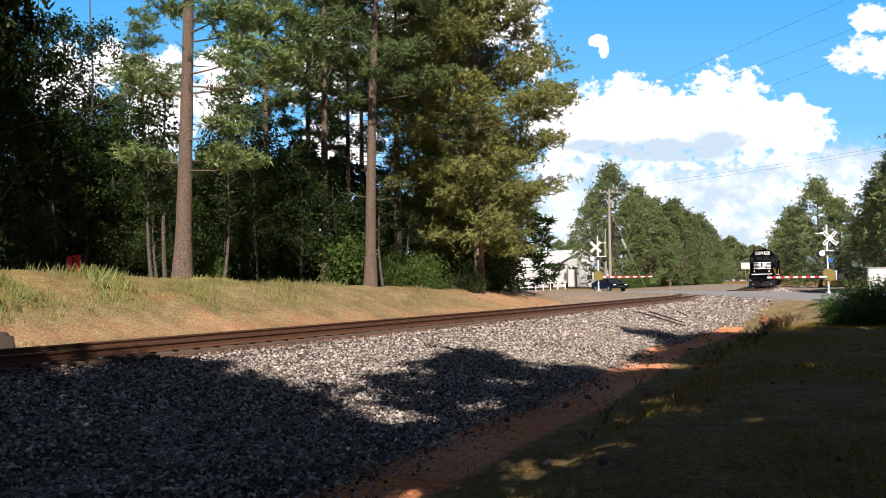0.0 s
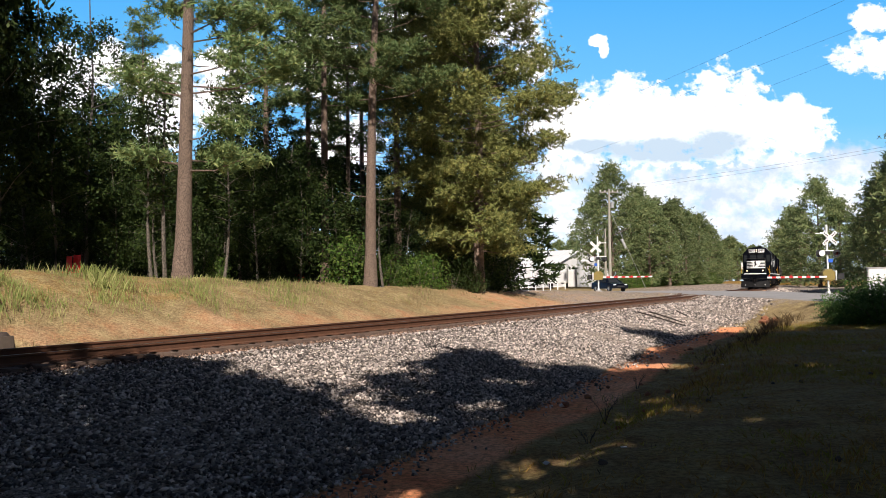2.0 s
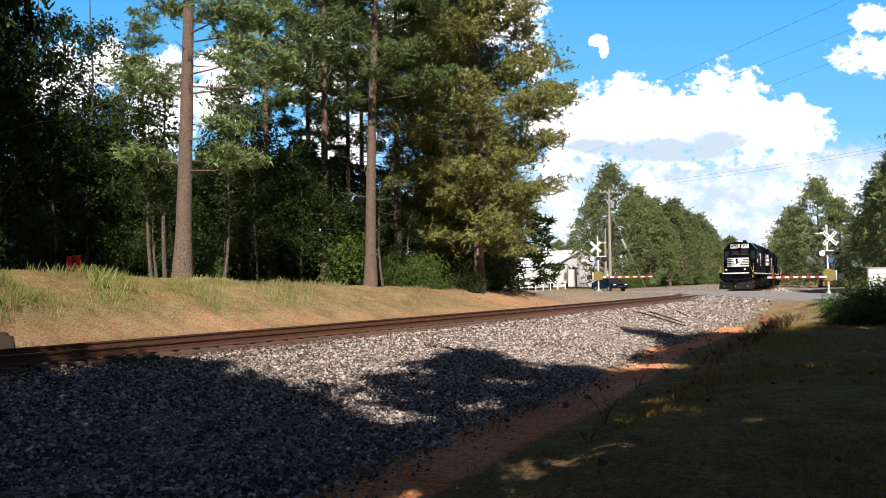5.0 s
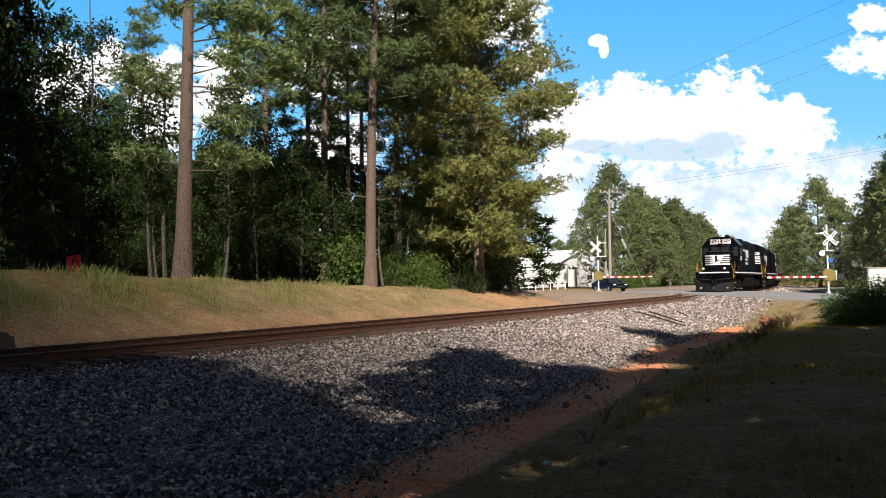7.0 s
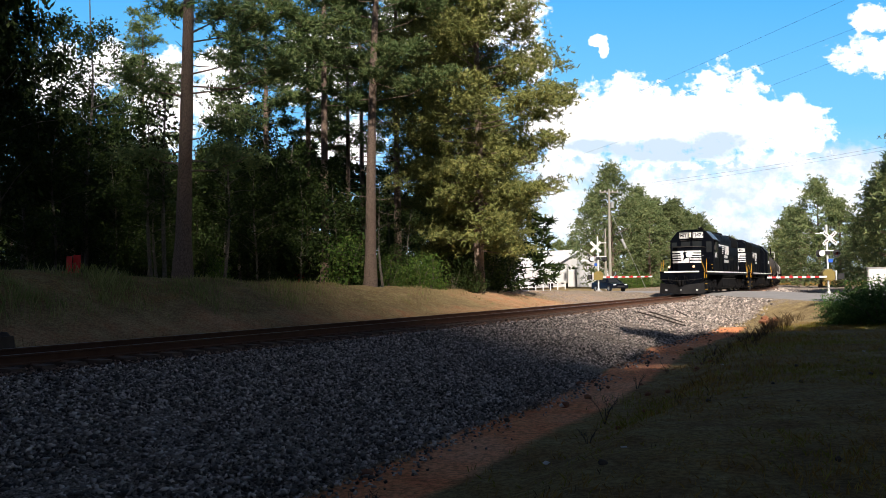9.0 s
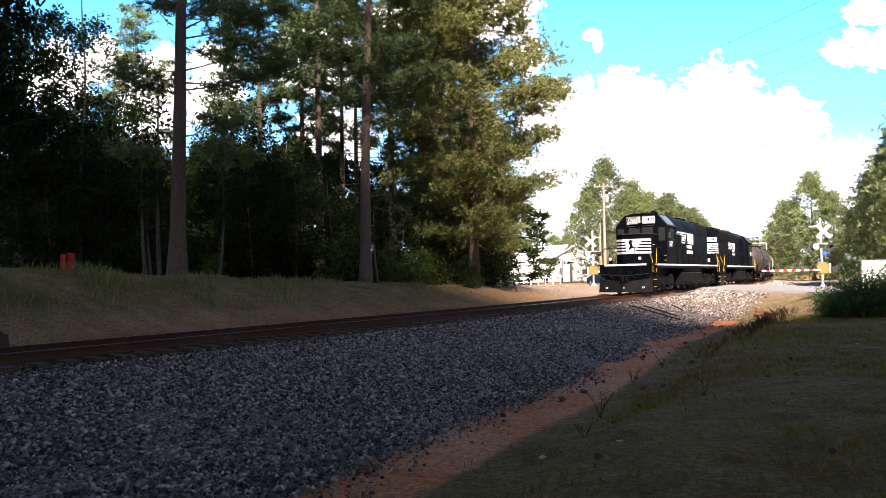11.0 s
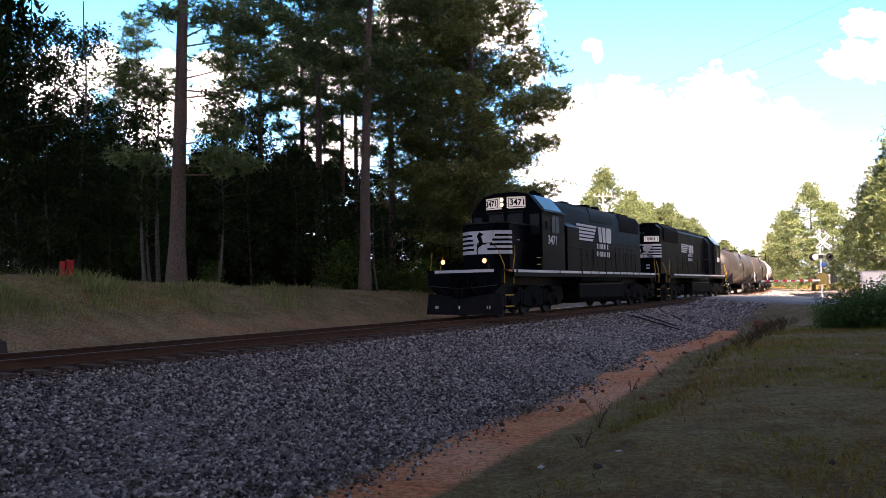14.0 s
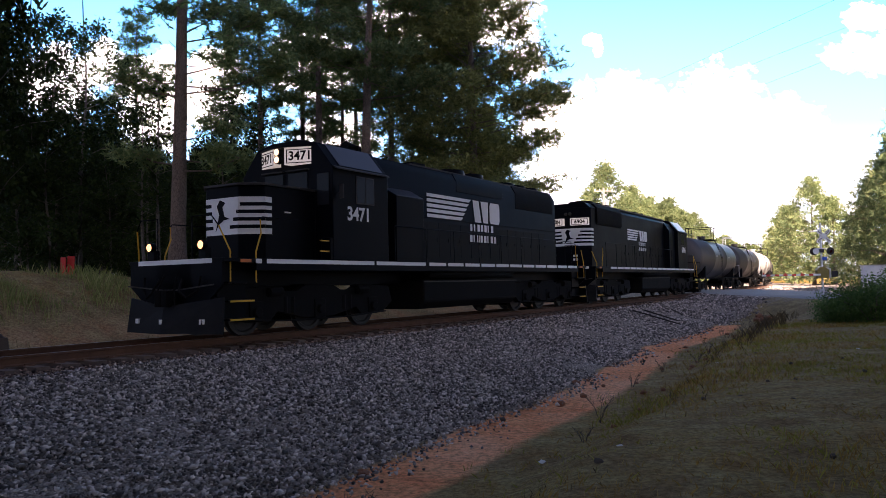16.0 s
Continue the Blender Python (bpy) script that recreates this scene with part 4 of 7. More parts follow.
SIDE_TEXT = Matrix(((-1, 0, 0), (0, 0, 1), (0, 1, 0))).to_4x4()
FRONT_TEXT = Matrix(((0, 0, 1), (1, 0, 0), (0, 1, 0))).to_4x4()


def lettering(body, size, thick=0.004):
    cu = bpy.data.curves.new("lettering", "FONT")
    cu.body, cu.size, cu.extrude, cu.align_x, cu.align_y, cu.offset = body, size, thick, "CENTER", "CENTER", size * 0.025
    ob = new("lettering", cu)
    me = bpy.data.meshes.new_from_object(ob.evaluated_get(bpy.context.evaluated_depsgraph_get()))
    bpy.data.objects.remove(ob)
    return me


def mirrored(poly):
    return poly + [(-y, z) for y, z in reversed(poly)]


def wheelset():
    g = Geo()
    for k in (-1, 1):
        prof = [(0.66, 0.08), (0.66, 0.16), (0.70, 0.2), (0.70, 0.40), (0.675, 0.42), (0.675, 0.535), (0.70, 0.54), (0.715, 0.512), (0.80, 0.505), (0.80, 0.43), (0.76, 0.40), (0.74, 0.2), (0.78, 0.15), (0.78, 0.08)]
        n = 28
        g.loft([[(r * math.cos(i * math.tau / n), k * y, r * math.sin(i * math.tau / n)) for i in range(n)][::k] for y, r in prof])
    g.cyl((0, -1.0, 0), (0, 1.0, 0), 0.09, n=10)
    return g.mesh("wheelset")


WHEELSET = wheelset()
SPINNING = []    # (part, x, z) of every wheelset, turned as the train rolls


def spin_part(parent, x, z=0.507):
    w = part("wheelset", WHEELSET, M_STEEL, parent, "steel wheels on an axle")
    w.matrix_basis = pose(x, 0, z)
    SPINNING.append((w, x, z))


def loco_truck(loco, x0):
    """A three-axle bogie with cast side frames."""
    g = Geo()
    for k in (-1, 1):
        a, b = k * 0.98, k * 1.16
        g.prism([(-2.95, 0.60), (-2.8, 1.02), (-1.5, 1.08), (-1.2, 0.95), (-0.8, 0.95), (-0.5, 1.08), (0.5, 1.08), (0.8, 0.95), (1.2, 0.95), (1.5, 1.08), (2.8, 1.02), (2.95, 0.60), (2.5, 0.32), (1.6, 0.32), (1.4, 0.50), (0.5, 0.32), (-0.5, 0.32), (-1.4, 0.50), (-1.6, 0.32), (-2.5, 0.32)], min(a, b), max(a, b), "y")
        for x in (-2.07, 0, 2.07):
            g.box(x - 0.19, x + 0.19, k * 1.02 - 0.17, k * 1.02 + 0.17, 0.30, 0.74)
            g.cyl((x, k * 1.12, 0.507), (x, k * 1.27, 0.507), 0.13, 0.11, 12)
        for x in (-1.03, 1.03):
            g.cyl((x - 0.12, k * 1.1, 0.45), (x - 0.12, k * 1.1, 0.82), 0.09, n=8)
            g.cyl((x + 0.12, k * 1.1, 0.45), (x + 0.12, k * 1.1, 0.82), 0.09, n=8)
        g.cyl((-1.75, k * 1.22, 0.95), (-1.35, k * 1.22, 0.93), 0.11, n=10)
        g.cyl((1.35, k * 1.22, 0.95), (1.75, k * 1.22, 0.93), 0.11, n=10)
        g.tube([(-2.6, k * 1.2, 0.35), (-1.0, k * 1.2, 0.28), (1.0, k * 1.2, 0.28), (2.6, k * 1.2, 0.35)], 0.025, 5)
    g.box(-0.35, 0.35, -1.0, 1.0, 0.55, 1.1)
    g.box(-2.9, -2.65, -1.0, 1.0, 0.5, 0.85).box(2.65, 2.9, -1.0, 1.0, 0.5, 0.85)
    t = part("truck", g, M_UNDER, loco, "grimy cast steel bogie frame", 0.015)
    t.matrix_basis = pose(x0, 0, 0)
    for x in (-2.07, 0, 2.07):
        spin_part(t, x)
        part("traction_motor", Geo().box(x - 0.62, x + 0.30, -0.62, 0.62, 0.22, 0.92), M_UNDER, t, "", 0.04)


def coupler(loco, x, k):
    g = Geo()
    g.box(*sorted((x - k * 0.9, x)), -0.11, 0.11, 0.74, 0.98)
    g.prism([(x, -0.16), (x + k * 0.18, -0.2), (x + k * 0.3, -0.12), (x + k * 0.24, -0.02), (x + k * 0.16, 0.0), (x + k * 0.3, 0.1), (x + k * 0.26, 0.2), (x, 0.2)][::k], 0.68, 1.02, "z")
    part("coupler", g, M_UNDER, loco, "grimy knuckle coupler", 0.01)


def running_gear(loco, half, truck_x, tank):
    """Frame, walkways, steps, couplers, fuel tank and bogies, alike on both engines."""
    g = Geo()
    g.box(-half, half, -1.5, 1.5, 1.58, 1.66)
    g.box(-half + 0.9, half - 0.9, 1.42, 1.5, 1.40, 1.58).box(-half + 0.9, half - 0.9, -1.5, -1.42, 1.40, 1.58)
    g.box(-half, half, -0.55, 0.55, 1.05, 1.58)
    part("frame", g, M_BLACK, loco, "black walkway and underframe", 0.01)
    for k in (-1, 1):
        coupler(loco, k * (half + 0.1), k)
        # sheet ends and snow plow
        x = k * half
        e = Geo().prism([(-1.45, 1.62), (-1.45, 1.1), (-1.0, 0.75), (1.0, 0.75), (1.45, 1.1), (1.45, 1.62)], min(x, x - k * 0.06), max(x, x - k * 0.06), "x")
        part("end_plate", e, M_BLACK, loco)
        p = Geo()
        for j in (-1, 1):
            ring = [(x + k * 0.26, 0.0, 0.68), (x - k * 0.02, j * 1.45, 0.86), (x + k * 0.06, j * 1.5, 0.12), (x + k * 0.38, 0.0, 0.12)]
            back_ = [(a - k * 0.06, b, c) for a, b, c in ring]
            p.loft([ring, back_][:: j * k])
        part("plow", p, M_BLADE, loco, "scuffed dark steel snow plow")
        for y in (-1.06, -0.98, 0.0, 0.98, 1.06):
            xm = x + k * (0.31 - abs(y) * 0.205)
            part("plow_marking", Geo().box(*sorted((xm, xm + k * 0.06)), y - 0.018, y + 0.018, 0.32, 0.42), M_WHITE, loco, "small pale mark")
        h = Geo()
        for j in (-1, 1):
            h.tube([(x + k * 0.08, j * 0.35, 1.25), (x + k * 0.22, j * 0.42, 1.0), (x + k * 0.2, j * 0.62, 0.86), (x + k * 0.1, j * 0.85, 1.0), (x + k * 0.06, j * 0.9, 1.3)], 0.028, 6)
            h.tube([(x + k * 0.08, j * 0.2, 1.35), (x + k * 0.2, j * 0.25, 1.05), (x + k * 0.22, j * 0.3, 0.7)], 0.022, 6)
        part("brake_hose", h, M_UNDER, loco, "black rubber air hoses")
        lv = Geo().tube([(x + k * 0.12, -1.35, 1.12), (x + k * 0.12, -0.2, 1.02), (x + k * 0.12, 0.2, 1.02), (x + k * 0.12, 1.35, 1.12)], 0.015, 5)
        part("cut_lever", lv, M_PLOW, loco, "thin worn uncoupling lever")
        for j in (-1, 1):
            # step well at each corner
            a, b = sorted((x - k * 0.12, x - k * 0.88))
            s = Geo().box(a, b, j * 1.16 - 0.02, j * 1.16 + 0.02, 0.36, 1.58)
            for z in (0.38, 0.76, 1.14):
                s.box(a, b, min(j * 1.18, j * 1.5), max(j * 1.18, j * 1.5), z, z + 0.035)
            part("steps", s, M_BLACK, loco)
            e = Geo()
            for z in (0.38, 0.76):
                e.box(a + 0.05, b - 0.05, min(j * 1.50, j * 1.512), max(j * 1.50, j * 1.512), z - 0.008, z + 0.03)
            part("step_edge", e, M_YELLOW, loco, "yellow painted step edge")
    g = Geo()
    a, b = tank
    g.prism(mirrored([(1.36, 1.16), (1.36, 0.52), (1.15, 0.32)])[::-1], a, b, "x")
    part("fuel_tank", g, M_UNDER, loco, "long dark fuel tank", 0.05)
    part("tank_lip", Geo().box(a, b, 1.36, 1.385, 1.09, 1.125).box(a, b, -1.385, -1.36, 1.09, 1.125), M_PLOW, loco, "pale worn lip")
    for k in (-1, 1):
        part("air_reservoir", Geo().lathe([(a + 0.1, 0.01), (a + 0.1, 0.1), (a + 0.2, 0.16), (b - 0.5, 0.16), (b - 0.4, 0.1), (b - 0.4, 0.01)], 14).moved(pose(0, k * 1.22, 1.34)), M_UNDER, loco, "dark cylindrical air reservoir")
    for x in (-truck_x, truck_x):
        loco_truck(loco, x)


def sill_stripe(loco, marks, k=1):
    for a, b in marks:
        part("sill_stripe", Geo().box(a, b, k * 1.503 if k > 0 else -1.509, 1.509 if k > 0 else -1.503, 1.555, 1.65), M_WHITE, loco, "white reflective stripe")


def side_emblem(loco, x, z, y, h, k=1):
    """Five white bars with a slanted end, a white block and two rows of small bars, on one side. x: the front end of the bars."""
    g = Geo()
    a, b = sorted((k * y, k * (y + 0.006)))
    n = 5
    for i in range(n):
        z0 = z + h * i / (n - 0.35)
        ht = h / (n - 0.35) * 0.65
        back_ = x - h * (2.85 + 0.9 * i / n)
        g.prism([(x, z0), (x, z0 + ht), (back_ - 0.09, z0 + ht), (back_ + 0.05, z0)], a, b, "y")
    x2 = x - h * 4.05
    g.prism([(x2, z), (x2 + 0.2 * h, z + h), (x2 - 0.35 * h, z + h), (x2 - 0.6 * h, z)], a, b, "y")
    g.prism([(x2 - 0.8 * h, z), (x2 - 0.55 * h, z + h), (x2 - 1.25 * h, z + h), (x2 - 1.25 * h, z)], a, b, "y")
    x3 = x2 - h * 1.42
    g.prism([(x3 - 0.1 * h, z), (x3, z + 0.15 * h), (x3, z + 0.85 * h), (x3 - 0.1 * h, z + h), (x3 - 0.9 * h, z + h), (x3 - 1.0 * h, z + 0.85 * h), (x3 - 1.0 * h, z + 0.15 * h), (x3 - 0.9 * h, z)], a, b, "y")
    part("emblem", g, M_WHITE, loco, "white bars and block emblem")
    t = Geo()
    for row, widths in enumerate(((0.8, 0.5, 1, 0.9, 1, 0.4, 1), (1, 0.4, 1, 0.9, 1, 0.4, 1, 0.9))):
        u = x2 + (0.45 if row == 0 else 0.5) * h
        for w in widths:
            zz = z - h * (0.42 + row * 0.5)
            t.box(u - 0.22 * h * w, u, a, b, zz, zz + h * 0.32)
            u -= 0.33 * h
    tagged(part("wording", t, M_WHITE, loco, "two rows of small white marks"), kind="stuff")


def nose_emblem(parent, pts, z0, z1):
    """White bars wrapping round a nose: pts are places (x, y) round it, with the dark figure left as a plain shape."""
    h = (z1 - z0)
    panel, bars = Geo(), []
    out = [Vector((x, y, 0)) for x, y in pts]

    def wrap(g, ua, ub, za, zb, off):
        """A band from ua to ub along the way round, in metres from its middle."""
        cuts = [ua] + [c for c in cum[1:-1] if ua < c < ub] + [ub]
        for a, b in zip(cuts[:-1], cuts[1:]):
            i = next(j for j in range(len(cum) - 1) if cum[j] - 1e-6 <= (a + b) / 2 <= cum[j + 1] + 1e-6)
            d = (out[i + 1] - out[i]).normalized()
            nrm = Vector((d.y, -d.x, 0))
            pa, pb = out[i] + d * (a - cum[i]) + nrm * 0.002, out[i] + d * (b - cum[i]) + nrm * 0.002
            g.loft([[(*p.xy, za), (*p.xy, zb), (*(p + nrm * off).xy, zb), (*(p + nrm * off).xy, za)] for p in (pa, pb)])

    ln = [0]
    for a, b in zip(out[:-1], out[1:]):
        ln.append(ln[-1] + (b - a).length)
    cum = [v - ln[-1] / 2 for v in ln]
    end = ln[-1] / 2
    wrap(panel, -end + 0.01, end - 0.01, z0, z1, 0.004)
    for i in range(1, 5):
        z = z0 + h * (0.2 * i - 0.035)
        inner = 0.16 + 0.10 * i / 5
        for a, b in ((inner + 0.08 * i, end), (-end, -inner - 0.10)):
            bars.append(Geo())
            wrap(bars[-1], a, b, z - h * 0.01, z + h * 0.085, 0.008)
    p = part("nose_panel", panel, M_WHITE, parent, "white panel round the nose")
    for b in bars:
        part("panel_stripe", b, M_BLACK, p, "black stripe")
    xf = max(x for x, y in pts) + 0.006
    f = Geo().prism([(-0.20, z0 + 0.1 * h), (-0.08, z0 + 0.55 * h), (-0.16, z0 + 0.78 * h), (-0.06, z0 + 0.95 * h), (0.12, z0 + 0.86 * h), (0.02, z0 + 0.76 * h), (0.08, z0 + 0.5 * h), (0.26, z0 + 0.42 * h), (0.06, z0 + 0.40 * h), (-0.10, z0 + 0.28 * h)][::-1], xf, xf + 0.006, "x")
    part("emblem_figure", f, M_BLACK, p, "plain dark emblem shape")


def grab_rails(loco, half, k, front_top=2.55):
    """Bright corner handrails beside the steps, and the thin walkway rail between them."""
    for j in (-1, 1):
        x = k * half
        def rail(where, bright):
            part("corner_handrail" if bright else "end_handrail", Geo().tube(where, 0.017 if bright else 0.014, 6), M_YELLOW if bright else M_BLACK, loco, "yellow corner handrail" if bright else "thin black end handrail")

        rail([(x - k * 0.02, j * 0.55, front_top), (x - k * 0.02, j * 1.12, front_top), (x - k * 0.06, j * 1.30, front_top - 0.22)], False)
        part("rail_post", Geo().tube([(x - k * 0.02, j * 0.55, front_top), (x - k * 0.02, j * 0.55, 1.66)], 0.014, 6), M_BLACK, loco, "thin black rail post")
        rail([(x - k * 0.06, j * 1.30, front_top - 0.22), (x - k * 0.22, j * 1.46, front_top - 0.75), (x - k * 0.22, j * 1.46, 1.15)], True)
        rail([(x - k * 2.3, j * 1.46, front_top), (x - k * 1.12, j * 1.46, front_top), (x - k * 1.06, j * 1.46, front_top - 0.06)], False)
        rail([(x - k * 1.06, j * 1.46, front_top - 0.06), (x - k * 1.08, j * 1.46, front_top - 0.35), (x - k * 0.92, j * 1.47, front_top - 0.75), (x - k * 0.92, j * 1.47, 1.15)], True)
        part("corner_marking", Geo().box(*sorted((x - k * 0.45, x - k * 0.75)), min(j * 1.503, j * 1.51), max(j * 1.503, j * 1.51), 1.57, 1.64), M_ORANGE, loco, "orange end marking")


def walkway_rail(loco, x0, x1, z=2.62, n=9):
    for j in (-1, 1):
        g = Geo()
        g.tube([(x0, j * 1.45, z), ((x0 + x1) / 2, j * 1.45, z), (x1, j * 1.45, z)], 0.013, 5)
        for i in range(n):
            x = x0 + (x1 - x0) * i / (n - 1)
            g.cyl((x, j * 1.46, 1.6), (x, j * 1.45, z), 0.012, n=5)
        part("walkway_handrail", g, M_BLACK, loco, "thin black walkway handrail")


def roof_fan(loco, x, z, r=0.62):
    g = Geo().cyl((x, 0, z - 0.05), (x, 0, z + 0.12), r, r * 0.96, 22)
    f = part("roof_fan", g, M_BLACK, loco, "black roof fan housing")
    bars = Geo()
    for i in range(-4, 5):
        w = math.sqrt(max(0.01, (r * 0.9) ** 2 - (i * r * 0.2) ** 2))
        bars.box(x + i * r * 0.2 - 0.012, x + i * r * 0.2 + 0.012, -w, w, z + 0.12, z + 0.14)
    part("grille", bars, M_UNDER, f)


def hood_doors(loco, xs, z0, z1, y):
    for x in xs:
        for k in (-1, 1):
            a, b = sorted((k * y, k * (y + 0.007)))
            d = part("hood_door", Geo().box(x - 0.3, x + 0.3, a, b, z0, z1), M_BLACK, loco)
            part("latch", Geo().box(x - 0.27, x - 0.23, *sorted((k * (y + 0.007), k * (y + 0.02))), (z0 + z1) / 2 - 0.06, (z0 + z1) / 2 + 0.06), M_BLACK, d)


def cab(loco, x0, x1, front, number, small=0.17):
    """The driver's cab from x0 to x1; front: +1 when its windscreen looks forward."""
    c = Geo().prism([(1.5, 1.66), (1.5, 3.92), (0.98, 4.56), (0.45, 4.68), (-0.45, 4.68), (-0.98, 4.56), (-1.5, 3.92), (-1.5, 1.66)], x0, x1, "x")
    body = part("cab", c, M_BLACK, loco, "black driver's cab with sloping roof edges", 0.02)
    for k in (-1, 1):
        r = Geo().prism([(k * 1.5, 3.90), (k * 1.60, 3.86), (k * 1.60, 3.89), (k * 1.49, 3.95)], x0 + 0.05, x1 - 0.05, "x")
        part("rain_gutter", r, M_PLOW, body, "pale rain gutter")
        # thin overlay on the slope; its lighter colour stands for reflected sky
        part("roof_slope", Geo().prism([(k * 1.47, 3.965), (k * 1.0, 4.545), (k * 1.005, 4.555), (k * 1.482, 3.975)][::-k], x0 + 0.2, x1 - 0.3, "x"), M_SKY_SHEEN, body, "sloping roof edge with sky sheen in its lighter colour")
        for a, b in ((0.92, 1.24), (1.28, 1.60)):
            w0, w1 = (x1 - b, x1 - a) if front > 0 else (x0 + a, x0 + b)
            y0, y1 = sorted((k * 1.50, k * 1.515))
            fr = Geo().box(w0 - 0.03, w1 + 0.03, y0, y1, 3.08, 3.78)
            f = part("window_frame", fr, M_PLOW, body, "pale window frame")
            part("window_pane", Geo().box(w0, w1, *sorted((k * 1.515, k * 1.52)), 3.11, 3.75), M_GLASS, f, "dark glass")
        t = part("cab_number", lettering(number, 0.47), M_WHITE, body, "white road number")
        m = SIDE_TEXT if k > 0 else Matrix(((1, 0, 0), (0, 0, -1), (0, 1, 0))).to_4x4()
        t.matrix_basis = Matrix.Translation(((x1 - 1.0) if front > 0 else (x0 + 1.0), k * 1.506, 2.80)) @ m
    # windscreens
    xf = x1 if front > 0 else x0
    for k in (-1, 1):
        for a, b in ((0.08, 0.72), (1.02, 1.40)):
            y0, y1 = sorted((k * a, k * b))
            w = Geo().box(*sorted((xf, xf + front * 0.02)), y0, y1, 3.34 if a < 1 else 3.0, 3.86 if a < 1 else 3.78)
            part("windscreen", w, M_GLASS, body, "dark windscreen glass", 0.008)
        part("sun_visor", Geo().box(*sorted((xf, xf + front * 0.09)), *sorted((k * 0.05, k * 0.78)), 3.90, 3.93), M_PLOW, body)
    return body


def number_boards(loco, xf, z0, z1, number, k=1):
    """Two lit white boards set in a shallow V with a pair of headlamps between them."""
    for j in (-1, 1):
        ring = [(xf + k * 0.02, j * 0.17), (xf - k * 0.26, j * 0.95)]
        inner = [(xf - k * 0.32, j * 0.95), (xf - k * 0.32, j * 0.17)]
        poly = ring + inner
        g = Geo().prism(poly if j * k < 0 else poly[::-1], z0, z1, "z")
        b = part("number_board", g, M_BOARD, loco, "white number board with dark digits")
        a, c = Vector((*ring[0], 0)), Vector((*ring[1], 0))
        mid = (a + c) / 2 + Vector((0, 0, (z0 + z1) / 2 - 0.01))
        d = (c - a).normalized() * j
        nrm = Vector((d.y, -d.x, 0)) * 1.0
        t = part("digits", lettering(number, (z1 - z0) * 0.72, 0.003), M_BLACK, b, "black digits")
        t.matrix_basis = Matrix.Translation(mid + nrm * 0.006) @ Matrix((d, Vector((0, 0, 1)), nrm)).transposed().to_4x4()
        L = (c - a).length / 2 * 0.88
        H = (z1 - z0) * 0.40
        f = Geo()
        for p, q, r_, s_ in ((-L, L, H - 0.02, H), (-L, L, -H, -H + 0.02), (-L, -L + 0.025, -H, H), (L - 0.025, L, -H, H)):
            f.add([mid + d * u + Vector((0, 0, v)) + nrm * o for o in (0.001, 0.006) for u, v in ((p, r_), (q, r_), (q, s_), (p, s_))],
                  [(3, 2, 1, 0), (4, 5, 6, 7), (0, 1, 5, 4), (2, 3, 7, 6), (1, 2, 6, 5), (3, 0, 4, 7)])
        part("board_rim", f, M_BLACK, b, "black outline")


def lamp_pair(loco, x, y, zs, r, mat, k=1, ys=None):
    for i, z in enumerate(zs):
        yy = ys[i] if ys else y
        h = part("headlight", Geo().cyl((x - k * 0.12, yy, z), (x, yy, z), r * 1.2, n=16), M_BLACK, loco, "round headlight housing")
        part("lens", Geo().cyl((x, yy, z), (x + k * 0.015, yy, z), r, r * 0.8, 16), mat, h, "glowing headlight lens")


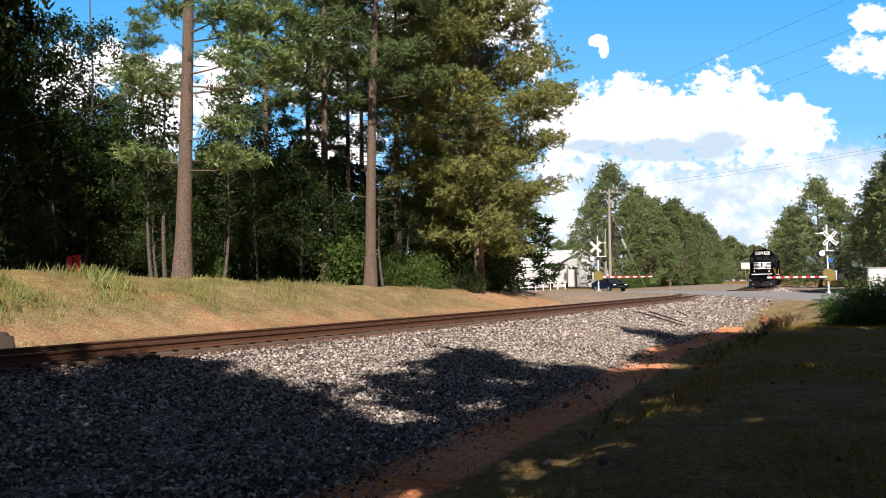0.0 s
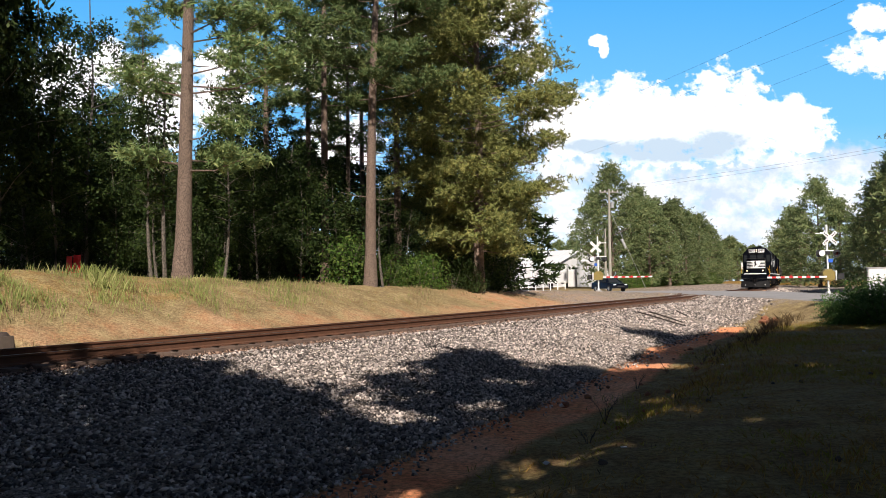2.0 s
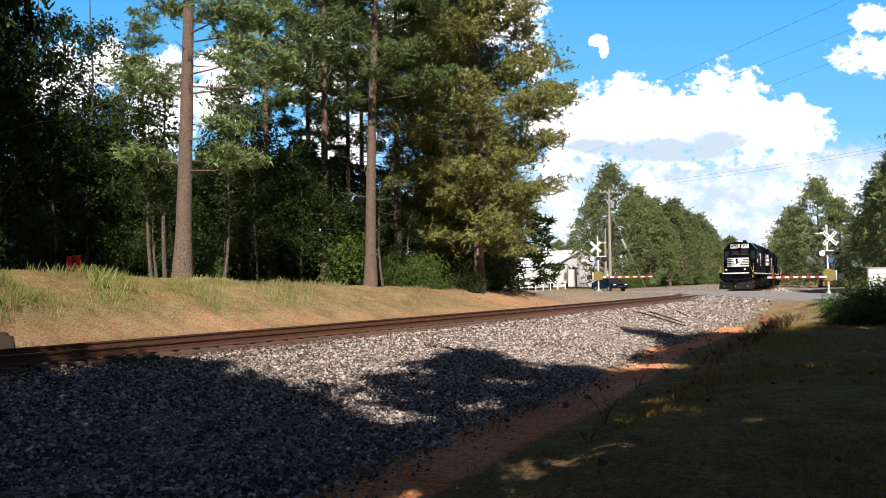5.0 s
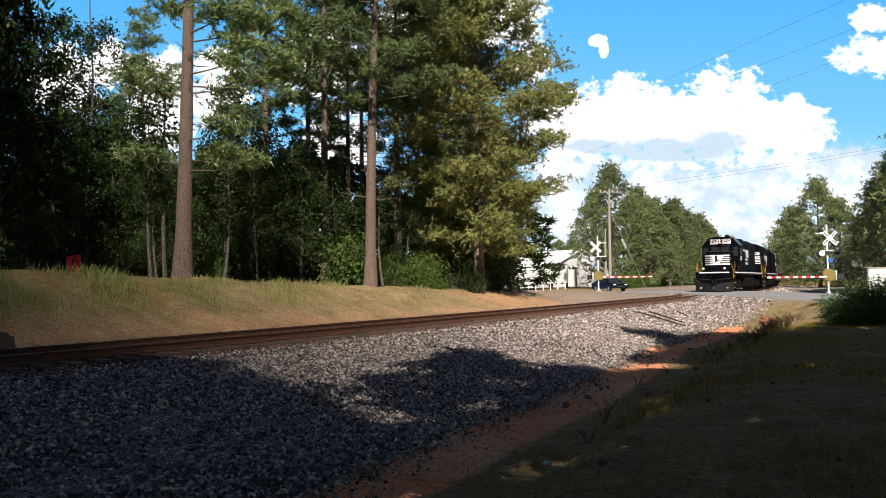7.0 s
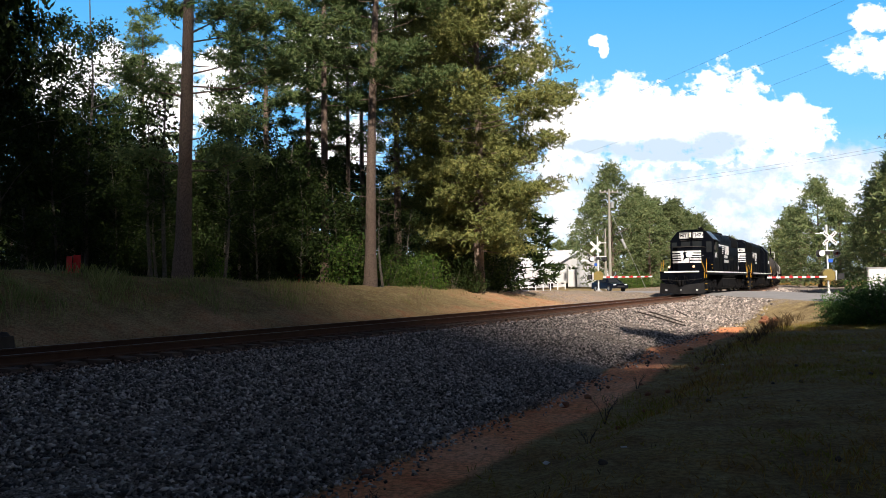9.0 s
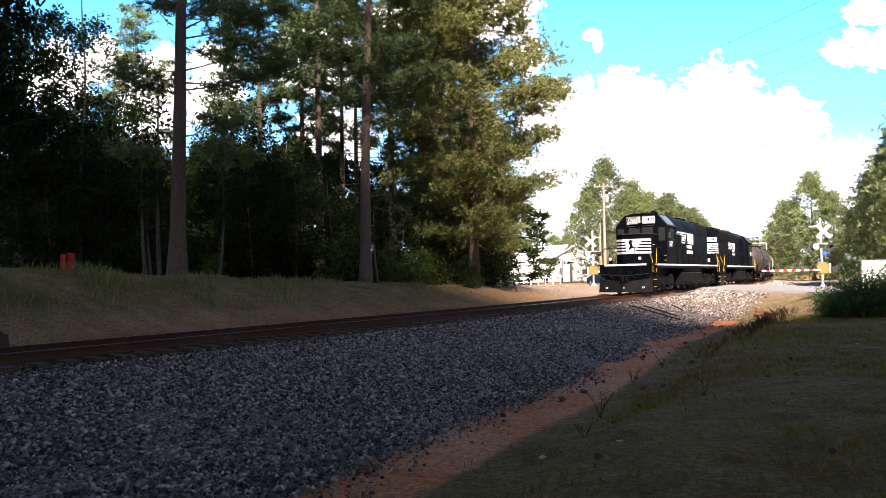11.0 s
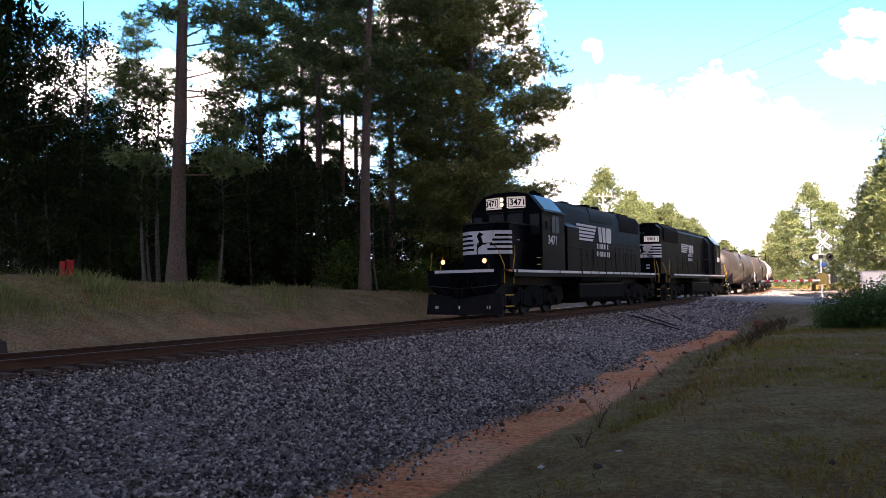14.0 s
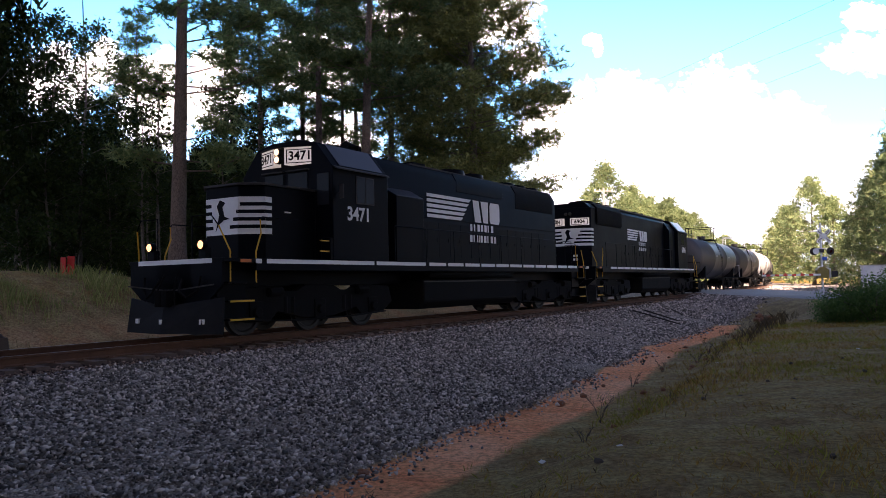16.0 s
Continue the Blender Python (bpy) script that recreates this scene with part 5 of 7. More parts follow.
def lead_engine():
    loco = tagged(new("diesel_locomotive"), "black diesel freight locomotive with white nose stripes and yellow rails", "locomotive", "train vehicles")
    half = 9.9
    running_gear(loco, half, 6.63, (-3.5, 2.4))
    # short low nose
    n = Geo().prism([(6.5, 0.96), (8.2, 0.96), (8.58, 0.52), (8.58, -0.52), (8.2, -0.96), (6.5, -0.96)][::-1], 1.66, 3.34, "z")
    nose = part("nose", n, M_BLACK, loco, "black low nose", 0.02)
    n = Geo().prism([(6.5, 1.0), (8.23, 1.0), (8.64, 0.54), (8.64, -0.54), (8.23, -1.0), (6.5, -1.0)][::-1], 3.34, 3.39, "z")
    part("nose_roof", n, M_PLOW, nose, "pale roof edge of the nose")
    nose_emblem(nose, [(7.98, -0.96), (8.2, -0.96), (8.58, -0.52), (8.58, 0.52), (8.2, 0.96), (7.98, 0.96)], 2.24, 3.08)
    part("nose_step", Geo().box(8.0, 8.1, 0.6, 0.95, 3.22, 3.25).box(7.4, 7.6, 0.96, 1.0, 2.75, 2.78), M_WHITE, nose)
    body = cab(loco, 4.25, 6.5, 1, "3471")
    number_boards(body, 6.72, 4.05, 4.48, "3471")
    part("board_hood", Geo().prism([(6.46, -1.0), (6.8, -0.2), (6.8, 0.2), (6.46, 1.0)][::-1], 4.48, 4.53, "z"), M_BLACK, body)
    lamp_pair(body, 6.84, 0, (4.18, 4.37), 0.085, M_LAMP_DIM)
    lamp_pair(loco, 9.9, 0, (1.95, 1.95), 0.085, M_LAMP, 1, (-0.82, 0.82))
    for y in (-0.82, 0.82):
        part("lamp_bracket", Geo().box(9.7, 9.86, y - 0.1, y + 0.1, 1.66, 1.88), M_BLACK, loco)
    part("end_stripe", Geo().box(9.902, 9.908, -1.17, 1.17, 1.56, 1.66), M_WHITE, loco, "white end stripe")
    # long hood
    h = Geo().prism(mirrored([(0.95, 1.66), (0.95, 4.28), (0.78, 4.56), (0.5, 4.62)])[::-1], -8.0, 4.25, "x")
    hood = part("long_hood", h, M_BLACK, loco, "long black engine hood", 0.02)
    part("roof_edge", Geo().box(-7.9, 2.2, 0.70, 0.80, 4.56, 4.60).box(-7.9, 2.2, -0.80, -0.70, 4.56, 4.60), M_PLOW, hood, "pale worn roof edge")
    part("brake_blister", Geo().prism(mirrored([(0.958, 3.95), (0.958, 4.30), (0.80, 4.58), (0.55, 4.66)])[::-1], -3.4, -0.2, "x"), M_BLACK, hood, "roof bulge of the dynamic brake", 0.02)
    part("radiator", Geo().prism(mirrored([(0.954, 3.72), (0.962, 3.76), (0.962, 4.30), (0.80, 4.585)])[::-1], -7.7, -4.4, "x"), M_UNDER, hood, "radiator grille section", 0.015)
    for x in (-7.0, -5.9, -4.9, -1.2, -2.5):
        roof_fan(loco, x, 4.62 if x < -4 else 4.68)
    part("exhaust_stack", Geo().box(0.5, 1.2, -0.25, 0.25, 4.6, 4.82), M_UNDER, hood)
    for k in (-1, 1):
        y0, y1 = sorted((k * 0.95, k * 1.42))
        b = Geo().prism([(k * 0.95, 1.66), (k * 1.40, 1.66), (k * 1.42, 3.45), (k * 0.95, 3.72)][::k], 2.4, 3.75, "x")
        bh = part("blower_housing", b, M_BLACK, hood, "black blower housing with a slanting top", 0.02)
        # overlay whose paler colour paints the sky's sheen on the black top
        part("slanting_top", Geo().prism([(k * 1.42, 3.46), (k * 0.97, 3.72), (k * 0.97, 3.73), (k * 1.42, 3.47)][::-k], 2.42, 3.73, "x"), M_SKY_SHEEN, bh, "slanting top with sky sheen in its lighter colour")
    hood_doors(hood, [1.9 - 0.66 * i for i in range(14)], 1.85, 2.9, 0.95)
    part("door_seam", Geo().box(-7.8, 2.3, 0.95, 0.968, 3.02, 3.035).box(-7.8, 2.3, -0.968, -0.95, 3.02, 3.035), M_UNDER, hood)
    part("battery_box", Geo().box(4.4, 6.6, 1.2, 1.49, 1.66, 2.2).box(4.4, 6.6, -1.49, -1.2, 1.66, 2.2), M_BLACK, loco, "", 0.02)
    side_emblem(hood, 1.56, 3.05, 0.97, 0.72, 1)
    side_emblem(hood, 1.56, 3.05, 0.97, 0.72, -1)
    sill_stripe(loco, [(8.85, 9.02), (4.9, 8.7), (2.5, 4.8)] + [(2.3 - 1.02 * i - 0.9, 2.3 - 1.02 * i) for i in range(11)])
    sill_stripe(loco, [(4.9, 8.7), (2.5, 4.8), (-8.6, 2.3)], -1)
    grab_rails(loco, half, 1)
    grab_rails(loco, half, -1)
    walkway_rail(loco, -8.4, 3.9)
    part("horn", Geo().cyl((4.0, 0.3, 4.86), (4.5, 0.3, 4.88), 0.03, 0.09, 10).cyl((4.0, 0.15, 4.86), (4.4, 0.12, 4.88), 0.03, 0.08, 10).box(3.95, 4.1, 0.05, 0.4, 4.6, 4.88), M_UNDER, loco, "air horn on the roof")
    part("roof_hatch", Geo().box(4.9, 5.5, 0.6, 0.95, 4.50, 4.62), M_UNDER, body)
    part("mirror_arm", Geo().cyl((6.3, 1.5, 3.3), (6.3, 1.62, 3.3), 0.01, n=5).box(6.29, 6.31, 1.55, 1.68, 3.15, 3.5), M_PLOW, body)
    part("cab_ladder", Geo().box(6.5, 6.9, 1.42, 1.46, 2.1, 2.13).box(6.5, 6.9, 1.42, 1.46, 1.85, 1.88), M_YELLOW, loco, "yellow grab irons")
    return loco


def second_engine():
    loco = tagged(new("diesel_locomotive"), "black diesel locomotive running hood first, coupled behind another", "locomotive", "train vehicles")
    half = 10.25
    running_gear(loco, half, 7.0, (-3.2, 2.6))
    h = Geo().prism([(-4.3, 0.98), (9.25, 0.98), (9.55, 0.62), (9.55, -0.62), (9.25, -0.98), (-4.3, -0.98)][::-1], 1.66, 4.36, "z")
    hood = part("long_hood", h, M_BLACK, loco, "long black engine hood with chamfered end", 0.02)
    part("hood_roof", Geo().prism([(0.98, 4.36), (0.74, 4.58), (-0.74, 4.58), (-0.98, 4.36)][::-1], -4.3, 9.4, "x"), M_BLACK, hood)
    part("radiator", Geo().prism(mirrored([(0.99, 3.6), (1.06, 3.7), (1.06, 4.38), (0.86, 4.60)])[::-1], 4.9, 8.6, "x"), M_UNDER, hood, "flared radiator section", 0.02)
    part("roof_edge", Geo().box(-4.2, 8.6, 0.74, 0.84, 4.56, 4.63), M_PLOW, hood, "pale worn roof edge")
    for x in (7.8, 6.6, 5.4, 0.8, -0.6):
        roof_fan(loco, x, 4.64)
    nose_emblem(hood, [(8.95, -0.98), (9.25, -0.98), (9.55, -0.62), (9.55, 0.62), (9.25, 0.98), (8.95, 0.98)], 2.62, 3.42)
    number_boards(hood, 9.72, 3.55, 3.88, "6904")
    lamp_pair(hood, 9.6, 0, (4.08, 4.08), 0.07, M_PLOW, 1, (-0.1, 0.1))
    side_emblem(hood, 3.75, 3.1, 0.985, 0.56, 1)
    side_emblem(hood, 3.75, 3.1, 0.985, 0.56, -1)
    body = cab(loco, -7.3, -4.9, -1, "6904")
    n = Geo().prism([(-9.1, 0.55), (-8.8, 0.95), (-7.3, 0.95), (-7.3, -0.95), (-8.8, -0.95), (-9.1, -0.55)][::-1], 1.66, 3.4, "z")
    nose = part("nose", n, M_BLACK, loco, "black low nose", 0.02)
    st = Geo()
    for i in range(4):
        st.box(-8.75, -8.2, 0.952, 0.958, 2.4 + i * 0.24, 2.53 + i * 0.24)
    part("nose_stripe", st, M_WHITE, nose, "white nose stripes")
    part("electrical_cabinet", Geo().prism(mirrored([(1.3, 1.66), (1.3, 3.9), (0.98, 4.4)])[::-1], -4.9, -3.6, "x"), M_BLACK, hood, "", 0.02)
    hood_doors(hood, [4.6 - 0.66 * i for i in range(12)], 1.85, 2.9, 0.98)
    sill_stripe(loco, [(8.2 - 1.02 * i - 0.9, 8.2 - 1.02 * i) for i in range(17)])
    part("end_stripe", Geo().box(10.252, 10.258, -1.17, 1.17, 1.56, 1.66), M_WHITE, loco, "white end stripe")
    grab_rails(loco, half, 1)
    grab_rails(loco, half, -1)
    walkway_rail(loco, -3.4, 8.7, 2.75)
    part("end_warning", Geo().box(9.552, 9.558, 0.2, 0.42, 1.95, 2.05).box(9.552, 9.558, 0.2, 0.42, 2.12, 2.22), M_WHITE, hood, "small white notices")
    return loco


def freight_truck(car, x0):
    g = Geo()
    for k in (-1, 1):
        a, b = sorted((k * 0.95, k * 1.10))
        g.prism([(-1.25, 0.42), (-1.2, 0.66), (-0.5, 0.78), (0.5, 0.78), (1.2, 0.66), (1.25, 0.42), (0.95, 0.4), (0.45, 0.22), (-0.45, 0.22), (-0.95, 0.4)], a, b, "y")
        for x in (-0.15, 0, 0.15):
            g.cyl((x, k * 1.08, 0.3), (x, k * 1.08, 0.62), 0.065, n=8)
    g.box(-0.25, 0.25, -1.0, 1.0, 0.5, 0.8)
    t = part("truck", g, M_UNDER, car, "grimy cast steel bogie frame")
    t.matrix_basis = pose(x0, 0, 0)
    for x in (-0.89, 0.89):
        spin_part(t, x, 0.46)


def tank_car(mat, label, half=8.2, walk_white=False):
    car = tagged(new("tank_car"), label, "tank car", "train vehicles")
    r, z = 1.48, 2.5
    e = half - 0.35
    prof = [(-e, 0.02), (-e + 0.02, 0.5), (-e + 0.12, 1.0), (-e + 0.32, 1.32), (-e + 0.62, r), (-2.6, r), (-2.58, r + 0.012), (-2.50, r + 0.012), (-2.48, r), (2.48, r), (2.50, r + 0.012), (2.58, r + 0.012), (2.6, r), (e - 0.62, r), (e - 0.32, 1.32), (e - 0.12, 1.0), (e - 0.02, 0.5), (e, 0.02)]
    part("tank", Geo().lathe(prof, 40).moved(pose(0, 0, z)), mat, car, "long round tank with domed ends")
    g = Geo().box(-half, -half + 3.4, -0.35, 0.35, 0.75, 1.15).box(half - 3.4, half, -0.35, 0.35, 0.75, 1.15)
    for x in (-half + 0.1, half - 0.3):
        g.box(x, x + 0.2, -1.45, 1.45, 1.0, 1.15)
    for x in (-6.1, 6.1):
        g.prism([(-1.4, 1.0), (-1.4, 1.9), (-1.1, 1.5), (1.1, 1.5), (1.4, 1.9), (1.4, 1.0)], x - 0.15, x + 0.15, "x")
    g.box(-half, half, 1.38, 1.45, 0.98, 1.06).box(-half, half, -1.45, -1.38, 0.98, 1.06)
    part("underframe", g, M_UNDER, car, "dark underframe with saddles")
    d = part("manway", Geo().cyl((0, 0, z + r - 0.1), (0, 0, z + r + 0.28), 0.3, n=18).cyl((0, 0, z + r + 0.28), (0, 0, z + r + 0.34), 0.36, n=18), mat, car, "round filling dome")
    p = Geo().box(-1.1, 1.1, -0.95, 0.95, z + r - 0.02, z + r + 0.03)
    part("platform", p, M_UNDER, car, "steel top platform")
    rail = Geo()
    m_r = M_WHITE if walk_white else M_UNDER
    for y in (-0.95, 0.95):
        for zz in (0.5, 0.95):
            rail.tube([(-1.1, y, z + r + zz), (0, y, z + r + zz), (1.1, y, z + r + zz)], 0.025, 5)
        for x in (-1.1, 0, 1.1):
            rail.cyl((x, y, z + r), (x, y, z + r + 0.95), 0.025, n=5)
    for x in (-1.1, 1.1):
        rail.tube([(x, -0.95, z + r + 0.95), (x, 0, z + r + 0.95), (x, 0.95, z + r + 0.95)], 0.025, 5)
    part("platform_railing", rail, m_r, car, "top platform railing")
    lad = Geo()
    for y in (1.52, -1.52):
        for x in (-0.22, 0.22):
            lad.tube([(x, y, 1.0), (x, y, 2.6), (x, y * 0.72, 3.8), (x, y * 0.62, z + r + 0.05)], 0.02, 5)
        for i in range(8):
            zz = 1.1 + i * 0.3
            yy = y if zz < 2.6 else y * (1 - 0.28 * (zz - 2.6) / 1.2)
            lad.cyl((-0.22, yy, zz), (0.22, yy, zz), 0.014, n=5)
    part("ladder", lad, M_UNDER, car, "side ladder")
    er = Geo()
    for k in (-1, 1):
        x = k * (half - 0.1)
        er.tube([(x, -1.4, 1.1), (x, -1.4, 2.1), (x, 0, 2.15), (x, 1.4, 2.1), (x, 1.4, 1.1)], 0.022, 5)
    part("end_railing", er, M_UNDER if not walk_white else M_WHITE, car, "end handrail")
    part("stencil", Geo().box(1.6, 2.3, 1.475, 1.482, 2.62, 2.74).box(-4.0, -3.2, 1.475, 1.482, 2.62, 2.7), M_TANK_WHITE, car, "small pale stencilled marks")
    for k in (-1, 1):
        coupler(car, k * half, k)
        freight_truck(car, k * 6.1)
    return car


def vehicle_pose(s, reach):
    a, b = on_track(s - reach), on_track(s + reach)
    m = (a + b) / 2
    f = a - b
    return pose(m.x, m.y, m.z, 0, math.degrees(math.atan2(-f.z, math.hypot(f.x, f.y))), math.degrees(math.atan2(f.y, f.x)))


def lead_s(t):
    """Place of the leading cab front along the track: the train gathers speed from 4 to 6 m/s."""
    return 87.36807 - 4.053737 * t - 0.1685046 * t ** 2 + 0.006089462 * t ** 3 - 7.547111e-05 * t ** 4


TRAIN = [(lead_engine(), 6.5, 6.6), (second_engine(), 27.85, 7.0), (tank_car(M_TANK, "dark grey tank car behind the locomotives"), 47.4, 6.1),
         (tank_car(M_TANK, "dark grey tank car in the train", walk_white=True), 64.6, 6.1), (tank_car(M_TANK_WHITE, "pale weathered tank car in the train"), 81.8, 6.1), (tank_car(M_TANK, "dark tank car far back in the train"), 99.0, 6.1)]


# ---- the sky far behind, with its clouds ----
def build_backdrop():
    """A wide far sheet of blue sky with cumulus; one local unit is 1/1340 of its distance."""
    k = Nodes("cloudy_sky")
    c = k.n("TexCoord")
    sep = k.n("SeparateXYZ")
    k.link(c.outputs["Object"], sep.inputs[0])

    def m(op, a, b=None, c_=None):
        nd = k.n("Math")
        nd.operation = op
        for i, v in enumerate((a, b, c_)):
            if v is None:
                continue
            if isinstance(v, (int, float)):
                nd.inputs[i].default_value = v
            else:
                k.link(v, nd.inputs[i])
        return nd.outputs[0]

    def puff(scale, detail, rough, seed):
        mp = k.n("Mapping", Location=(seed, seed * 2.0, seed * 0.7), Scale=(1, 1, 1.25))
        k.link(c.outputs["Object"], mp.inputs["Vector"])
        t = k.n("TexNoise", Scale=scale, Detail=detail, Roughness=rough)
        k.link(mp.outputs[0], t.inputs["Vector"])
        return t.outputs["Fac"]

    n1 = puff(0.026, 9, 0.6, 3.0)
    n2 = puff(0.07, 6, 0.6, 41.0)
    wisp = puff(0.012, 7, 0.62, 90.0)
    u, w = sep.outputs["X"], sep.outputs["Z"]

    def union(blobs):
        out = None
        for px, py, a, b in blobs:
            du = m("DIVIDE", m("SUBTRACT", u, float(px - 784)), float(a))
            dw = m("DIVIDE", m("SUBTRACT", w, float(509 - py)), float(b))
            f = m("SUBTRACT", 1.0, m("ADD", m("MULTIPLY", du, du), m("MULTIPLY", dw, dw)))
            out = f if out is None else m("MAXIMUM", out, f)
        return out

    def mask(field, amp, lo, hi):
        x = m("ADD", m("MAXIMUM", field, -2.0), m("ADD", m("MULTIPLY", m("SUBTRACT", n1, 0.5), amp), m("MULTIPLY", m("SUBTRACT", n2, 0.5), amp * 0.55)))
        r = k.n("MapRange")
        r.inputs["From Min"].default_value, r.inputs["From Max"].default_value = lo, hi
        k.link(x, r.inputs["Value"])
        return r.outputs[0]

    big = union([(1110, 215, 105, 82), (1290, 205, 95, 84), (1200, 222, 170, 70), (1410, 222, 68, 54), (1010, 225, 85, 66), (1350, 215, 80, 55),
                 (905, 25, 68, 60), (940, 105, 40, 36), (1060, 66, 17, 11), (1072, 84, 9, 17), (1585, 92, 105, 36), (1560, 25, 40, 26), (100, 140, 80, 70), (185, 110, 42, 44), (270, 175, 70, 90), (388, 108, 48, 34), (380, 175, 60, 50), (560, 110, 80, 70), (705, 35, 60, 60), (600, 250, 70, 60)])
    low = union([(1010, 300, 85, 45), (1290, 345, 110, 62), (1180, 335, 110, 58), (1400, 295, 170, 30), (1500, 290, 90, 36), (1370, 350, 80, 40), (1320, 410, 230, 45), (1060, 380, 170, 60), (1480, 350, 90, 45)])
    veil = m("MULTIPLY", mask(low, 3.2, -0.5, 0.8), 0.95)
    solid = mask(big, 3.4, -0.2, 0.4)
    high = k.n("MapRange")
    high.inputs["From Min"].default_value, high.inputs["From Max"].default_value = 20.0, 520.0
    k.link(w, high.inputs["Value"])
    blue = k.ramp(high.outputs[0], [(0.0, (0.62, 0.78, 0.90)), (0.25, (0.36, 0.66, 0.92)), (0.55, (0.16, 0.51, 0.87)), (1.0, (0.075, 0.39, 0.79))])
    belly = m("MULTIPLY", mask(union([(1180, 264, 140, 22), (1270, 250, 55, 22), (1060, 258, 60, 14), (1400, 305, 150, 10)]), 2.4, -0.7, 0.5), 0.85)
    shade = k.mix(m("MAXIMUM", belly, m("MULTIPLY", mask(m("SUBTRACT", m("MULTIPLY", wisp, 4.0), 2.6), 2.2, -0.2, 1.0), 0.35)), (1.15, 1.15, 1.14), (0.40, 0.56, 0.68))
    soft = k.mix(k.ramp(wisp, [(0.42, (0, 0, 0)), (0.66, (1, 1, 1))]), (0.55, 0.67, 0.80), (1.08, 1.08, 1.07))
    col = k.mix(veil, blue, soft)
    col = k.mix(solid, col, shade)
    e = k.n("Emission", Strength=1.0)
    k.link(col, e.inputs["Color"])
    k.link(e.outputs[0], k.out.inputs["Surface"])
    far = 3200.0
    me = Geo().add([(-1050, 0, -60), (1050, 0, -60), (1050, 0, 720), (-1050, 0, 720)], [(0, 1, 2, 3)]).mesh("sky_backdrop", 0)
    ob = part("sky_backdrop", me, k.m)
    ob.matrix_basis = Matrix.Translation((0, far, EYE[2])) @ pose(0, 0, 0, 0, 0.75, 0) @ Matrix.Diagonal((far / 1340, 1, far / 1340, 1))
    tagged(ob, "blue sky with white heaped clouds", "sky", kind="structure")


build_backdrop()

# ---- the cloud that drifts before the sun ----
CLOUD_FAR = 1900.0
CLOUD_WAY = Vector((0.62, 0.78, 0)).normalized()


def build_cloud():
    bm = bmesh.new()
    rng = random.Random(8)
    side = Vector((CLOUD_WAY.y, -CLOUD_WAY.x, 0))
    for i in range(9):
        for j in range(-5, 6):
            p = CLOUD_WAY * (-44 - i * 52 + rng.uniform(-7, 7)) + side * (j * 50 + rng.uniform(-10, 10))
            m = Matrix.Translation(p + Vector((0, 0, rng.uniform(-8, 25)))) @ Matrix.Diagonal((1, 1, 0.7, 1))
            bmesh.ops.create_icosphere(bm, subdivisions=2, radius=rng.uniform(46, 58) if i else 44, matrix=m)
    for v in bm.verts:
        v.co += Vector(noise.noise_vector(v.co * 0.03)) * 7
    me = bpy.data.meshes.new("cloud")
    bm.to_mesh(me)
    bm.free()
    me.shade_smooth()
    ob = part("cloud", me, surface("cloud_white", (0.9, 0.9, 0.9), (0.85, 0.86, 0.88), 1.0, 0, 0.02, 0.1, 0))
    return tagged(ob, "white cumulus cloud drifting before the sun", "cloud")


cloud = build_cloud()
CLOUD_ROWS = [(0, -26), (2, -14), (4, -3), (5.5, 7), (7, 15), (9, 27), (10, 32), (11.3, 41), (12.5, 49), (13.5, 59), (15, 74), (16, 84)]


def cloud_pose(edge):
    p = TO_SUN * CLOUD_FAR + CLOUD_WAY * edge
    return pose(p.x, p.y, p.z)


# ---- level crossing ----
M_GALV = surface("galvanised_steel", (0.55, 0.55, 0.54), (0.42, 0.42, 0.41), 0.45, 0.6, 4, 40, 0.05)
M_SIGN_WHITE = surface("white_sign_sheet", (0.82, 0.82, 0.8), (0.72, 0.72, 0.7), 0.5, 0, 4, 40, 0.02)
M_RED = surface("red_reflective_paint", (0.60, 0.03, 0.03), (0.45, 0.03, 0.03), 0.45, 0, 4, 40, 0.02)
M_OLIVE = surface("weathered_gate_gear", (0.28, 0.21, 0.05), (0.16, 0.13, 0.05), 0.6, 0.2, 6, 40, 0.2)
M_DARK = surface("matt_black_steel", (0.015, 0.015, 0.016), (0.03, 0.03, 0.03), 0.6, 0, 5, 40, 0.1)
M_BLUE = surface("blue_sign_sheet", (0.02, 0.12, 0.55), (0.02, 0.10, 0.42), 0.5, 0, 5, 40, 0.02)
M_LENS = surface("red_lens", (0.06, 0.008, 0.008), (0.08, 0.01, 0.01), 0.15, 0, 5, 40, 0)


